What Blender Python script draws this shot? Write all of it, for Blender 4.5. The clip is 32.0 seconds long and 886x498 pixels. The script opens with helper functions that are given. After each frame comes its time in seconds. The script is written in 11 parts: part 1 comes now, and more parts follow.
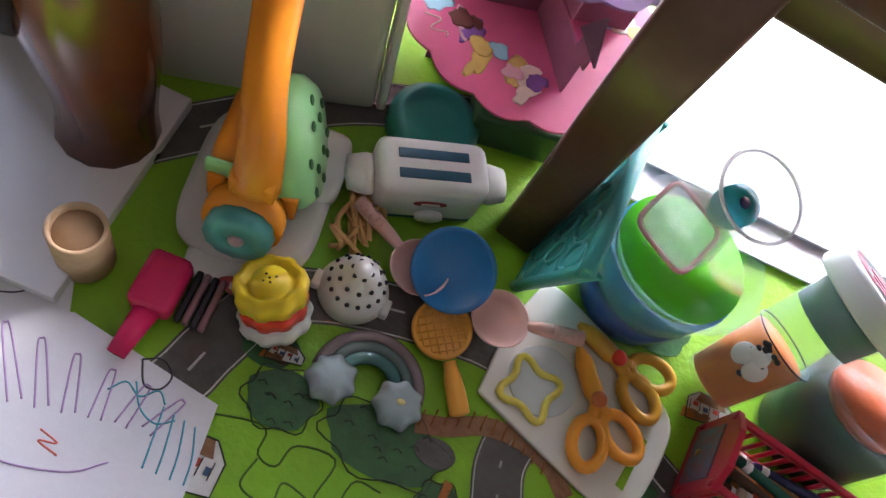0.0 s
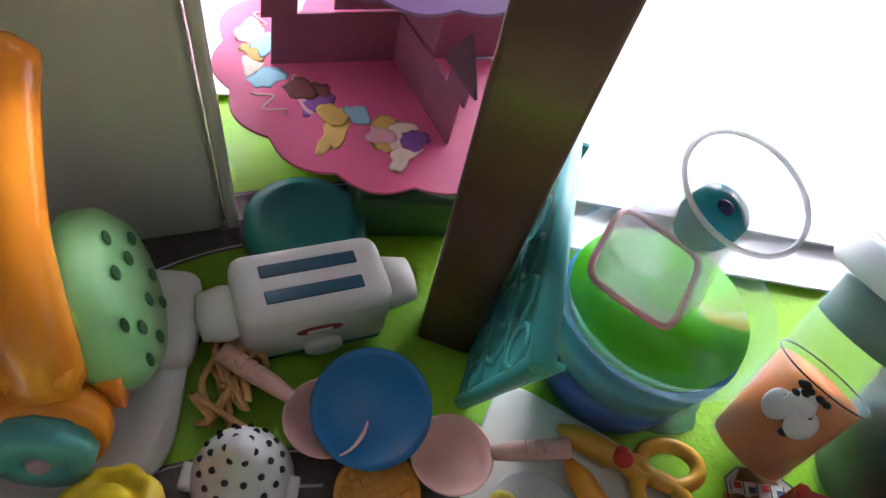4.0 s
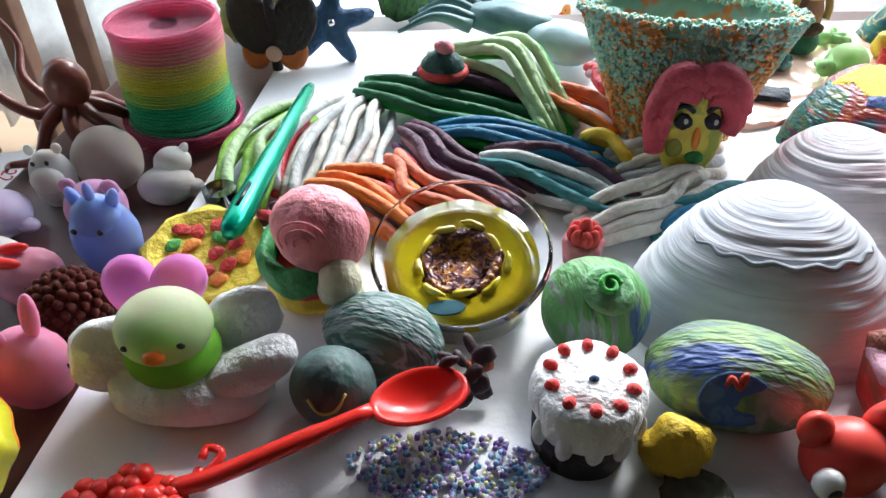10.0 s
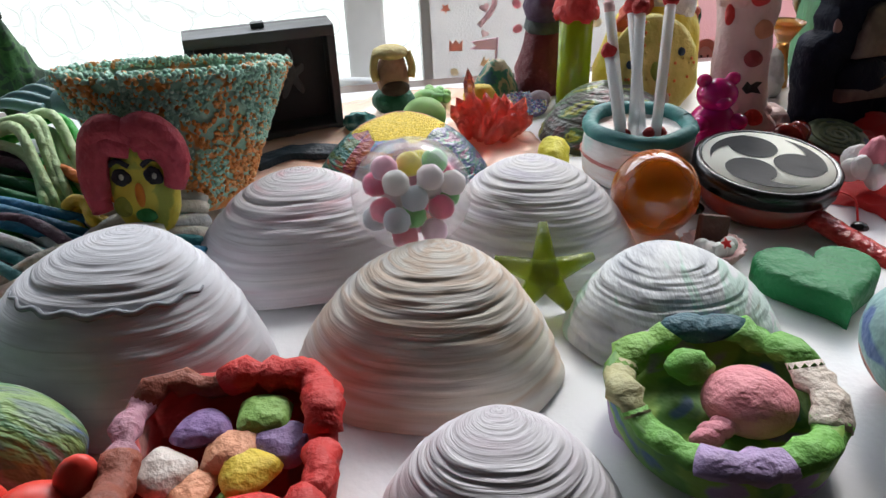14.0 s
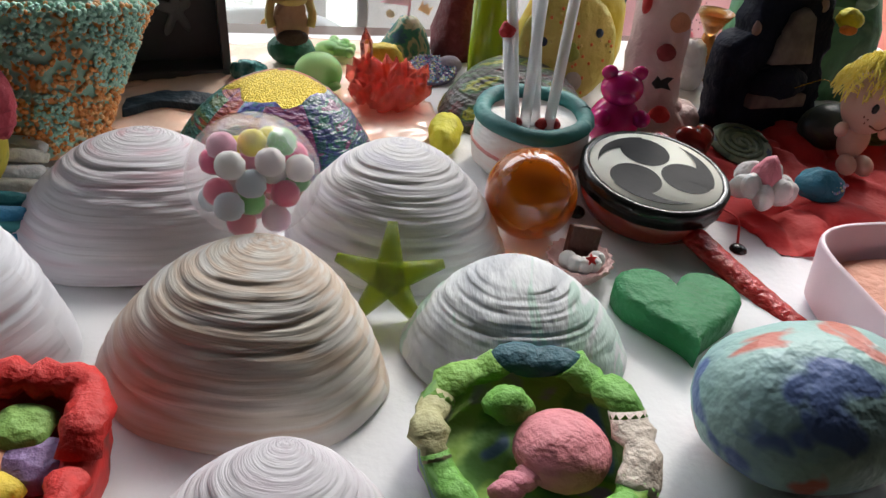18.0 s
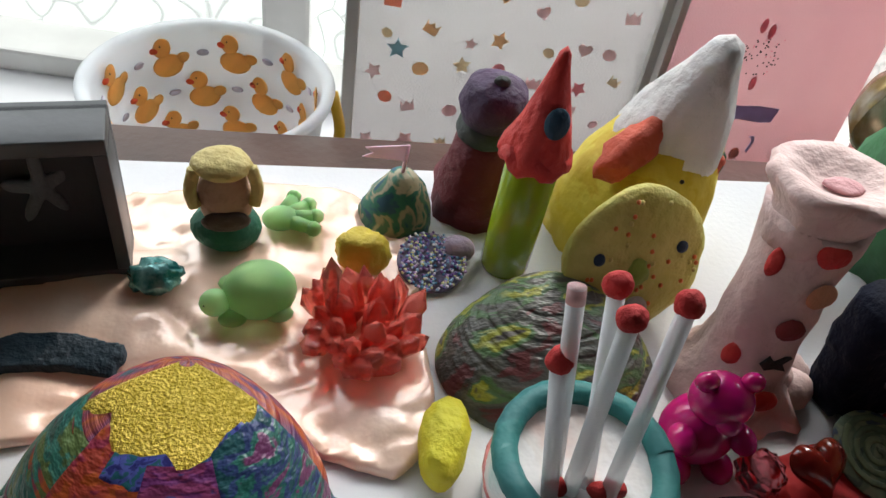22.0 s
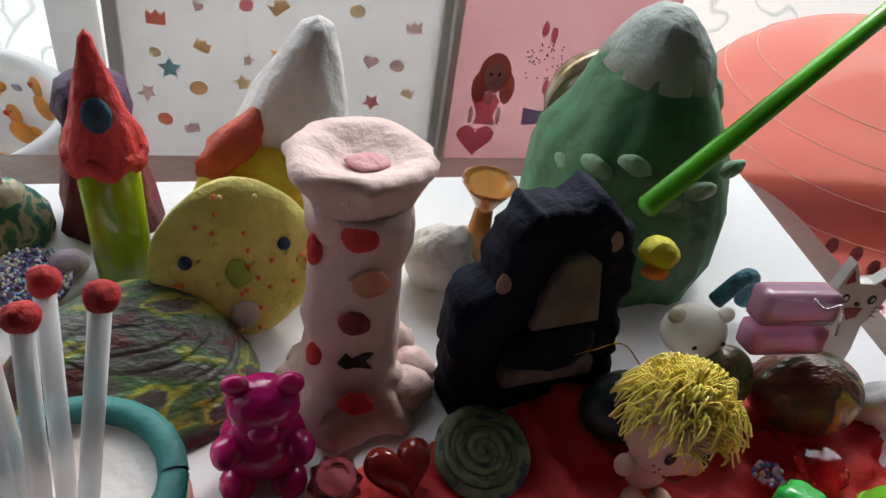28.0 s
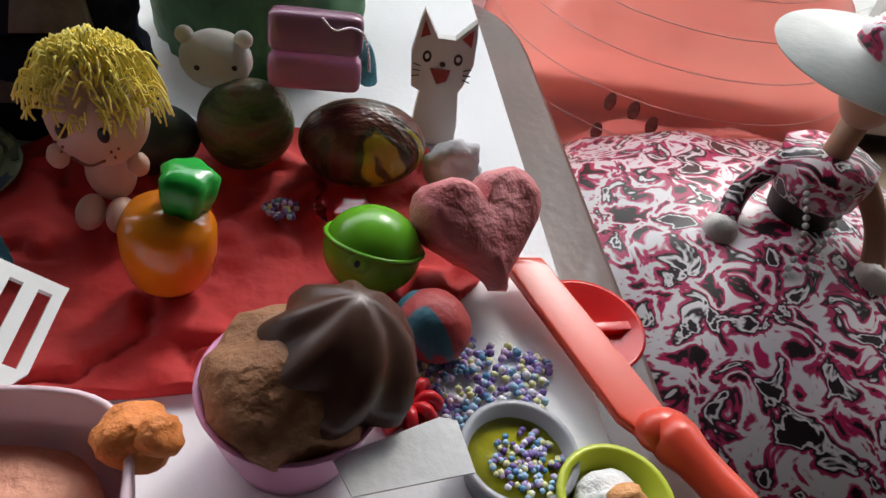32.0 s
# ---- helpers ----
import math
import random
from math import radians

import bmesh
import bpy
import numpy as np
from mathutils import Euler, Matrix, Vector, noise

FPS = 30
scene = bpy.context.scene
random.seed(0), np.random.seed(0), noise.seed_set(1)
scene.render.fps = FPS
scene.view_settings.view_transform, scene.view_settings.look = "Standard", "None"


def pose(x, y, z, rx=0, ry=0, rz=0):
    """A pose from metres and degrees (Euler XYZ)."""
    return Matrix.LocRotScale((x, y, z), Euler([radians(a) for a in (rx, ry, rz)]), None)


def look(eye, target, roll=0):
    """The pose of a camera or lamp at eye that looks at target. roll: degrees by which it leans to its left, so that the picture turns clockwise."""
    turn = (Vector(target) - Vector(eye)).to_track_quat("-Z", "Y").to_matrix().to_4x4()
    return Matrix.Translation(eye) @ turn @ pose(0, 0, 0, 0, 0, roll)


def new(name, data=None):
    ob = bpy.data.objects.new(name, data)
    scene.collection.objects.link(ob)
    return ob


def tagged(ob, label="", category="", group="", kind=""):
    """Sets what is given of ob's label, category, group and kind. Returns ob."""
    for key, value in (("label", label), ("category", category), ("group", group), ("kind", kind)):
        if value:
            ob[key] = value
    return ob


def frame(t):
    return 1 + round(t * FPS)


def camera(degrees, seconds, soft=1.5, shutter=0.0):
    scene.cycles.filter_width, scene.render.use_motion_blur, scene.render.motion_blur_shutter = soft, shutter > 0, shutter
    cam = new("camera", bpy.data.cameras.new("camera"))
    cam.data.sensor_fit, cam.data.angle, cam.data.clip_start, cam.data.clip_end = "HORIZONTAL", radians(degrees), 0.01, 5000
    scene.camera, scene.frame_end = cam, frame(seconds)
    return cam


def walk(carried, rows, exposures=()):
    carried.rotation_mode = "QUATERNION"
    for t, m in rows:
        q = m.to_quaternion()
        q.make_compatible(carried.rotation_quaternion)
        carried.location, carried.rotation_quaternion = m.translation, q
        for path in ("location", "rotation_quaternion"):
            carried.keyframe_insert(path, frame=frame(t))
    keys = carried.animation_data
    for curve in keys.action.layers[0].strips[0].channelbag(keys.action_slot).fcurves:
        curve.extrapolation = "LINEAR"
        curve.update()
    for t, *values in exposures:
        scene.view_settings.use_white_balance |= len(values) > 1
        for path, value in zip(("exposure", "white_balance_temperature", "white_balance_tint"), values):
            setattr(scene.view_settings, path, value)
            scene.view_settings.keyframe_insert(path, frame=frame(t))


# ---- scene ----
cam = camera(62.7, 32.0)
METRES, EYE, TILT, LEAN, TURN = 8.0, 1.5, 0.0, 0.0, 0.0
PATH = [
    (0, (-0.4845, -0.4081, 0.1360), (-0.5013, 0.5955, -1.5939), 35.23),
    (0.5, (-0.4663, -0.3911, 0.1133), (-0.4286, 0.5639, -1.6434), 31.28),
    (1, (-0.4557, -0.3873, 0.0825), (-0.3778, 0.4924, -1.7120), 29.10),
    (1.5, (-0.4459, -0.3655, 0.0512), (-0.3822, 0.4874, -1.7564), 26.44),
    (2, (-0.4461, -0.3474, 0.0161), (-0.4341, 0.4914, -1.7996), 20.73),
    (2.5, (-0.4401, -0.3427, 0.0014), (-0.4420, 0.5020, -1.8110), 18.87),
    (4.5, (-0.4681, -0.3221, 0.0729), (-0.5309, 1.0438, -1.3873), 17.98),
    (5, (-0.4721, -0.3210, 0.1192), (-0.5105, 1.0974, -1.2907), 18.12),
    (5.5, (-0.4750, -0.2885, 0.2013), (-0.3715, 1.1185, -1.2171), 18.97),
    (6, (-0.466, -0.243, 0.246), (-0.304, 1.042, -1.277), 17.8),
    (6.5, (-0.433, -0.215, 0.267), (-0.356, 1.05, -1.28), 13.9),
    (7, (-0.396, -0.202, 0.286), (-0.335, 1.065, -1.261), 13.5),
    (7.5, (-0.374, -0.197, 0.283), (-0.36, 1.078, -1.258), 11.1),
    (8, (-0.346, -0.191, 0.283), (-0.366, 1.084, -1.258), 8.7),
    (8.5, (-0.314, -0.185, 0.289), (-0.354, 1.113, -1.232), 7.3),
    (9, (-0.292, -0.19, 0.296), (-0.358, 1.181, -1.158), 4.7),
    (9.5, (-0.272, -0.201, 0.299), (-0.364, 1.233, -1.093), 2.8),
    (10, (-0.25, -0.21, 0.242), (-0.367, 1.322, -1.038), 0.7),
    (10.5, (-0.211, -0.209, 0.207), (-0.289, 1.349, -1.045), -0.8),
    (11, (-0.163, -0.199, 0.207), (-0.18, 1.379, -1.023), -0.2),
    (11.5, (-0.099, -0.202, 0.204), (-0.119, 1.424, -0.961), -1.6),
    (12, (-0.036, -0.203, 0.199), (-0.001, 1.496, -0.855), -0.9),
    (12.5, (-0.008, -0.198, 0.204), (0.018, 1.52, -0.819), -1.3),
    (13, (0.0, -0.2, 0.198), (0.0, 1.524, -0.815), -1.7),
    (13.5, (0.013, -0.192, 0.208), (0.005, 1.522, -0.822), -1.9),
    (14, (0.015, -0.189, 0.199), (-0.002, 1.522, -0.836), -2.2),
    (14.5, (0.022, -0.188, 0.196), (-0.031, 1.511, -0.859), -2.9),
    (15, (0.041, -0.185, 0.202), (-0.027, 1.514, -0.852), -2.7),
    (15.5, (0.059, -0.18, 0.198), (-0.001, 1.509, -0.871), -2.7),
    (17.5, (0.05, -0.17, 0.186), (0.168, 1.514, -0.887), 5.0),
    (18, (0.062, -0.152, 0.21), (0.176, 1.455, -0.975), 6.0),
    (18.5, (0.05, -0.11, 0.243), (0.208, 1.407, -1.051), 11.1),
    (19, (0.05, -0.068, 0.256), (0.261, 1.374, -1.115), 12.3),
    (19.5, (0.046, -0.034, 0.257), (0.244, 1.39, -1.133), 13.5),
    (20, (0.051, -0.011, 0.259), (0.221, 1.392, -1.157), 13.6),
    (20.5, (0.04, 0.002, 0.254), (0.261, 1.398, -1.161), 13.4),
    (21, (0.037, 0.019, 0.253), (0.347, 1.409, -1.151), 14.3),
    (21.5, (0.05, 0.068, 0.267), (0.24, 1.51, -1.105), 11.7),
    (22, (0.05, 0.087, 0.257), (0.221, 1.524, -1.124), 11.9),
    (22.5, (0.048, 0.114, 0.253), (0.221, 1.548, -1.13), 12.8),
    (23, (0.06, 0.124, 0.249), (0.312, 1.559, -1.12), 14.6),
    (23.5, (0.083, 0.126, 0.254), (0.393, 1.554, -1.111), 15.0),
    (24, (0.125, 0.126, 0.254), (0.476, 1.561, -1.094), 15.8),
    (24.5, (0.161, 0.124, 0.253), (0.484, 1.571, -1.09), 13.7),
    (25, (0.178, 0.121, 0.254), (0.502, 1.568, -1.088), 12.9),
    (25.5, (0.19, 0.118, 0.259), (0.503, 1.584, -1.065), 12.4),
    (27.5, (0.207, 0.1, 0.257), (0.53, 1.59, -1.038), 11.3),
    (28, (0.205, 0.093, 0.253), (0.518, 1.583, -1.044), 11.5),
    (28.5, (0.21, 0.077, 0.244), (0.529, 1.572, -1.046), 12.0),
    (29, (0.224, 0.051, 0.233), (0.546, 1.542, -1.06), 11.1),
    (29.5, (0.238, 0.029, 0.224), (0.573, 1.507, -1.082), 11.4),
    (30, (0.269, 0.014, 0.22), (0.614, 1.488, -1.086), 11.0),
    (30.5, (0.305, 0.006, 0.219), (0.642, 1.474, -1.097), 12.1),
    (31, (0.342, 0.017, 0.222), (0.654, 1.472, -1.113), 12.9),
    (31.5, (0.388, 0.022, 0.212), (0.664, 1.472, -1.137), 12.6),
    (32, (0.425, 0.025, 0.201), (0.651, 1.479, -1.155), 11.9),
]
walk(cam, [(t, look(eye, target, roll)) for t, eye, target, roll in PATH], ((0, 3.85, 6200, 24), (1, 3.6, 6200, 24), (2.5, 3.8, 6200, 24), (4.5, 3.5, 6000, 20), (5, 3.2, 6000, 20), (5.5, 2.5, 5800, 16), (6.5, 2.0, 5600, 12), (8, 1.75, 5600, 10), (10, 1.4, 6000, 10), (13, 0.45, 6300, 12), (18, 0.38, 6600, 12), (22, 0.15, 6500, 10), (32, 0.1, 6500, 12)))

# ---- world and lights ----
world = bpy.data.worlds.new("world")
scene.world = world
world.use_nodes = True
wn = world.node_tree
sky = wn.nodes.new("ShaderNodeTexSky")
sky.sky_type, sky.sun_disc = "NISHITA", False
sky.sun_elevation, sky.sun_rotation = radians(38), radians(20)
wn.nodes["Background"].inputs[1].default_value = 0.10
wn.links.new(sky.outputs[0], wn.nodes["Background"].inputs[0])
sun = new("sun", bpy.data.lights.new("sun", "SUN"))
sun.data.energy, sun.data.angle, sun.data.color = 1.2, radians(12), (1.0, 0.95, 0.88)
sun.matrix_world = look((0.9, 2.4, 1.9), (0, 0, 0))


def area_light(name, x, y, z, w, h, power, aim):
    ob = new(name, bpy.data.lights.new(name, "AREA"))
    ob.data.shape, ob.data.size, ob.data.size_y, ob.data.energy = "RECTANGLE", w, h, power
    ob.data.color = (0.94, 0.98, 1.0)
    ob.matrix_world = look((x, y, z), aim)
    return ob


area_light("window_daylight", 0.1, 1.03, 0.42, 2.8, 1.05, 44, (0.1, 0.0, 0.20))
# Added fill from the left; no window stands there.
area_light("side_fill", -1.5, 0.60, 0.5, 1.1, 1.3, 2.0, (0.0, 0.3, 0.2))


# ---- materials ----
MATS = {}


def mat(name, col, rough=0.5, col2=None, scale=40.0, bump=0.15, bscale=220.0, sss=0.0, trans=0.0, metal=0.0, coat=0.0, ior=1.45, alpha=1.0, sheen=0.0):
    """A surface of one main colour with grain at two scales; col2 is the second tint."""
    if name in MATS:
        return MATS[name]
    m = MATS[name] = bpy.data.materials.new(name)
    m.use_nodes = True
    t = m.node_tree
    b = t.nodes["Principled BSDF"]
    b.inputs["Roughness"].default_value = rough
    b.inputs["Metallic"].default_value = metal
    b.inputs["Transmission Weight"].default_value = trans
    b.inputs["IOR"].default_value = ior
    b.inputs["Coat Weight"].default_value = coat
    b.inputs["Alpha"].default_value = alpha
    b.inputs["Sheen Weight"].default_value = sheen
    if sss:
        b.inputs["Subsurface Weight"].default_value = sss
        b.inputs["Subsurface Radius"].default_value = (0.012, 0.009, 0.008)
        b.inputs["Subsurface Scale"].default_value = 0.6
    col2 = col2 or tuple(c * 0.82 for c in col)
    tc = t.nodes.new("ShaderNodeTexCoord")
    big, fine = t.nodes.new("ShaderNodeTexNoise"), t.nodes.new("ShaderNodeTexNoise")
    big.inputs["Scale"].default_value, fine.inputs["Scale"].default_value = scale, bscale
    big.inputs["Detail"].default_value, fine.inputs["Detail"].default_value = 4, 4
    mixn = t.nodes.new("ShaderNodeMix")
    mixn.data_type = "RGBA"
    mixn.inputs["A"].default_value, mixn.inputs["B"].default_value = (*col, 1), (*col2, 1)
    rng = t.nodes.new("ShaderNodeMapRange")
    rng.inputs["From Min"].default_value, rng.inputs["From Max"].default_value = 0.38, 0.66
    t.links.new(tc.outputs["Object"], big.inputs["Vector"])
    t.links.new(tc.outputs["Object"], fine.inputs["Vector"])
    t.links.new(big.outputs[0], rng.inputs["Value"])
    t.links.new(rng.outputs[0], mixn.inputs["Factor"])
    t.links.new(mixn.outputs["Result"], b.inputs["Base Color"])
    if bump:
        bp = t.nodes.new("ShaderNodeBump")
        bp.inputs["Strength"].default_value, bp.inputs["Distance"].default_value = bump, 0.005 if name.startswith("clay_") else 0.002
        t.links.new(fine.outputs[0], bp.inputs["Height"])
        t.links.new(bp.outputs[0], b.inputs["Normal"])
    return m


def painted(name, cols, scale=25.0, stretch=(1, 1, 1), rough=0.6, bump=0.5, bscale=160.0, metal=0.0, soft=0.03, distort=0.6, coat=0.0, detail=3.0):
    """Brushed paint or marbled clay: several colours in patches."""
    if name in MATS:
        return MATS[name]
    m = MATS[name] = bpy.data.materials.new(name)
    m.use_nodes = True
    t = m.node_tree
    b = t.nodes["Principled BSDF"]
    b.inputs["Roughness"].default_value, b.inputs["Metallic"].default_value, b.inputs["Coat Weight"].default_value = rough, metal, coat
    tc, mp, nz, ramp = (t.nodes.new("ShaderNode" + k) for k in ("TexCoord", "Mapping", "TexNoise", "ValToRGB"))
    mp.inputs["Scale"].default_value = stretch
    nz.inputs["Scale"].default_value, nz.inputs["Detail"].default_value, nz.inputs["Distortion"].default_value = scale, detail, distort
    r = ramp.color_ramp
    n = len(cols)
    r.elements[0].position, r.elements[0].color = 0.0, (*cols[0], 1)
    r.elements[1].position, r.elements[1].color = 1.0, (*cols[-1], 1)
    for i in range(1, n):
        p = 0.32 + 0.36 * i / n
        for q, c in ((p - soft / 2, cols[i - 1]), (p + soft / 2, cols[i])):
            e = r.elements.new(q)
            e.color = (*c, 1)
    t.links.new(tc.outputs["Object"], mp.inputs["Vector"])
    t.links.new(mp.outputs[0], nz.inputs["Vector"])
    t.links.new(nz.outputs[0], ramp.inputs[0])
    t.links.new(ramp.outputs[0], b.inputs["Base Color"])
    fn, bp = t.nodes.new("ShaderNodeTexNoise"), t.nodes.new("ShaderNodeBump")
    fn.inputs["Scale"].default_value = bscale
    bp.inputs["Strength"].default_value, bp.inputs["Distance"].default_value = bump, 0.002
    t.links.new(mp.outputs[0], fn.inputs["Vector"])
    t.links.new(fn.outputs[0], bp.inputs["Height"])
    t.links.new(bp.outputs[0], b.inputs["Normal"])
    return m


def clay(name, col, col2=None, rough=0.62):
    return mat("clay_" + name, col, rough, col2, 55, 0.8, 110, sss=0.12)


def jelly(name, col, col2=None):
    return mat("soft_" + name, col, 0.38, col2, 30, 0.05, 400, sss=0.5, trans=0.5, ior=1.15)


def plastic(name, col, rough=0.28, trans=0.0):
    return mat("plastic_" + name, col, rough, tuple(c * 0.93 for c in col), 30, 0.03, 300, trans=trans, sss=0.1)


def clear(name, col, rough=0.05):
    return mat("clear_" + name, col, rough, col, 30, 0.0, 100, trans=1.0, ior=1.4)


BLACK = mat("black_dot", (0.012, 0.012, 0.014), 0.3)
WHITE = plastic("white", (0.8, 0.8, 0.78))


# ---- shapes ----
def mesh_of(name, bm, material, smooth=True):
    me = bpy.data.meshes.new(name)
    bmesh.ops.recalc_face_normals(bm, faces=bm.faces)
    bm.to_mesh(me)
    bm.free()
    if smooth:
        me.polygons.foreach_set("use_smooth", [True] * len(me.polygons))
    me.materials.append(material)
    return me


def part(name, bm, material, parent, label="", m=None, smooth=True):
    ob = new(name, mesh_of(name, bm, material, smooth))
    ob.parent = parent
    if m is not None:
        ob.matrix_basis = m
    return tagged(ob, label)


def again(ob, parent, m):
    """The same mesh once more, as a part of its own."""
    o = new(ob.name.split(".")[0], ob.data)
    o.parent, o.matrix_basis = parent, m
    return o


ZONE = [1.0, 0.0, 0.0, 0.0, 0.0, 0.0, 0.0, 1.0]


def zone(scale=1.0, turn=0.0, ax=0.0, ay=0.0, bx=0.0, by=0.0, az=0.0, own=1.0):
    """The frame in which the next things are set out: a is carried to b, turned and scaled; own is the scale of single things."""
    ZONE[:] = [scale, turn, ax, ay, bx, by, az, own]


def placed(m):
    s, turn, ax, ay, bx, by, az, own = ZONE
    full = pose(bx, by, az, 0, 0, turn) @ Matrix.Scale(s, 4) @ Matrix.Translation((-ax, -ay, -az))
    out = full @ m
    if abs(m.translation.x) + abs(m.translation.y) > 0.12:
        out = Matrix.Translation(out.translation) @ Matrix.Rotation(radians(turn), 4, "Z") @ Matrix.Scale(own, 4) @ Matrix.Translation(-m.translation) @ m
    return out


def grown(scale, tall):
    return Matrix.Diagonal((scale, scale, scale * tall, 1))


def thing(name, label, category, x, y, z=0.0, rz=0.0, rx=0.0, ry=0.0, group="", scale=1.0, tall=1.0):
    ob = new(name)
    ob.matrix_basis = placed(pose(x, y, z, rx, ry, rz)) @ grown(scale, tall)
    ob.empty_display_size = 0.01
    return tagged(ob, label, category, group)


def solo(name, bm, material, label, category, x, y, z=0.0, rz=0.0, rx=0.0, ry=0.0, group="", smooth=True, kind="", scale=1.0, tall=1.0):
    ob = new(name, mesh_of(name, bm, material, smooth))
    ob.matrix_basis = placed(pose(x, y, z, rx, ry, rz)) @ grown(scale, tall)
    return tagged(ob, label, category, group, kind)


def lean(bm, dx, h, power=1.3):
    """Leans a shape to one side, more towards its top."""
    for v in bm.verts:
        v.co.x += dx * max(0.0, v.co.z / h) ** power
    return bm


def shift(bm, x=0, y=0, z=0, m=None):
    bm.transform(m if m is not None else Matrix.Translation((x, y, z)))
    return bm


def joined(*bms):
    out = bmesh.new()
    for b in bms:
        me = bpy.data.meshes.new("t")
        b.to_mesh(me)
        b.free()
        out.from_mesh(me)
        bpy.data.meshes.remove(me)
    return out


def ball(rx, ry=None, rz=None, seg=24, rings=14, at=(0, 0, 0), flat=None, lump=0.0, freq=60.0, seed=0):
    """An ellipsoid; flat cuts its underside at that share of rz; lump kneads it."""
    ry, rz = ry or rx, rz or rx
    bm = bmesh.new()
    bmesh.ops.create_uvsphere(bm, u_segments=seg, v_segments=rings, radius=1)
    for v in bm.verts:
        c = v.co
        if flat is not None and c.z < -flat:
            c.z = -flat - 0.05 * (1 - min(1, c.xy.length))
        k = 1.0
        if lump:
            p = Vector((c.x * rx, c.y * ry, c.z * rz)) * freq + Vector((seed * 7.3, seed * 3.1, seed))
            k += lump * noise.noise(p) + 0.4 * lump * noise.noise(p * 2.7)
        v.co = Vector((c.x * rx * k + at[0], c.y * ry * k + at[1], c.z * rz * k + at[2]))
    return bm


def lathe(profile, seg=32, lump=0.0, freq=40.0, wave=None, seed=0):
    """Turns (r, z) pairs round the z axis. wave(a, r, z) gives another r."""
    bm = bmesh.new()
    rings = []
    for r, z in profile:
        ring = []
        for i in range(seg):
            a = 2 * math.pi * i / seg
            q = wave(a, r, z) if wave else r
            if lump:
                c3 = Vector((math.cos(a) * r, math.sin(a) * r, z)) * freq + Vector((seed, seed, 0))
                q *= 1 + lump * (noise.noise(c3) + 0.5 * noise.noise(c3 * 2.6))
            ring.append(bm.verts.new((q * math.cos(a), q * math.sin(a), z)))
        rings.append(ring)
    for lo, hi in zip(rings, rings[1:]):
        for i in range(seg):
            bm.faces.new((lo[i], lo[(i + 1) % seg], hi[(i + 1) % seg], hi[i]))
    for ring, r in ((rings[0], profile[0][0]), (rings[-1], profile[-1][0])):
        if r > 1e-6:
            bm.faces.new(ring)
    bmesh.ops.remove_doubles(bm, verts=bm.verts, dist=1e-6)
    return bm


def prism(outline, h, edge=0.15, lump=0.0, freq=60.0, rings=None):
    """An upright slab of that outline, with rounded rims."""
    bm = bmesh.new()
    n = len(outline)
    cx, cy = sum(p[0] for p in outline) / n, sum(p[1] for p in outline) / n
    e = edge
    rows = rings or ((1 - e * 0.5, 0.0), (1.0, e * 0.6), (1.0, 1 - e * 0.8), (1 - e * 0.35, 1 - e * 0.2), (1 - e * 0.9, 1.0))
    loops = []
    for s, z in rows:
        loops.append([bm.verts.new((cx + (x - cx) * s, cy + (y - cy) * s, z * h)) for x, y in outline])
    for lo, hi in zip(loops, loops[1:]):
        for i in range(n):
            bm.faces.new((lo[i], lo[(i + 1) % n], hi[(i + 1) % n], hi[i]))
    bm.faces.new(loops[0])
    bm.faces.new(loops[-1])
    if lump:
        for v in bm.verts:
            d = noise.noise_vector(v.co * freq)
            v.co += d * lump
    return bm


def box(w, d, h, at=(0, 0, 0), bevel=0.0, seg=2):
    bm = bmesh.new()
    bmesh.ops.create_cube(bm, size=1)
    for v in bm.verts:
        v.co = Vector((v.co.x * w, v.co.y * d, (v.co.z + 0.5) * h))
    if bevel:
        bmesh.ops.bevel(bm, geom=list(bm.edges), offset=bevel, segments=seg, profile=0.6, affect="EDGES")
    return shift(bm, *at)


def tube(pts, radii, seg=8, cap=True):
    """A round bar along points; radii is one number or one for each point."""
    pts = [Vector(p) for p in pts]
    if not hasattr(radii, "__len__"):
        radii = [radii] * len(pts)
    bm = bmesh.new()
    loops, up = [], Vector((0.1, 0.2, 1)).normalized()
    for i, p in enumerate(pts):
        d = (pts[min(i + 1, len(pts) - 1)] - pts[max(i - 1, 0)]).normalized()
        s = d.cross(up)
        if s.length < 0.1:
            s = d.cross(Vector((1, 0.3, 0)))
        s.normalize()
        u = s.cross(d)
        up = u
        loops.append([bm.verts.new(p + radii[i] * (math.cos(2 * math.pi * k / seg) * s + math.sin(2 * math.pi * k / seg) * u)) for k in range(seg)])
    for lo, hi in zip(loops, loops[1:]):
        for i in range(seg):
            bm.faces.new((lo[i], lo[(i + 1) % seg], hi[(i + 1) % seg], hi[i]))
    if cap:
        bm.faces.new(loops[0])
        bm.faces.new(loops[-1])
    return bm


def curve(pts, n=16):
    """A smooth line through points (Catmull-Rom)."""
    P = [Vector(p) for p in pts]
    P = [P[0] * 2 - P[1]] + P + [P[-1] * 2 - P[-2]]
    out = []
    m = len(P) - 3
    for k in range(n + 1):
        f = k / n * m
        i = min(int(f), m - 1)
        t = f - i
        a, b, c, d = P[i : i + 4]
        out.append(0.5 * ((2 * b) + (c - a) * t + (2 * a - 5 * b + 4 * c - d) * t * t + (3 * b - a - 3 * c + d) * t ** 3))
    return out


def ring_outline(n, r, ry=None, power=2.0):
    ry = ry or r
    out = []
    for i in range(n):
        a = 2 * math.pi * i / n
        c, s = math.cos(a), math.sin(a)
        out.append((r * math.copysign(abs(c) ** (2 / power), c), ry * math.copysign(abs(s) ** (2 / power), s)))
    return out


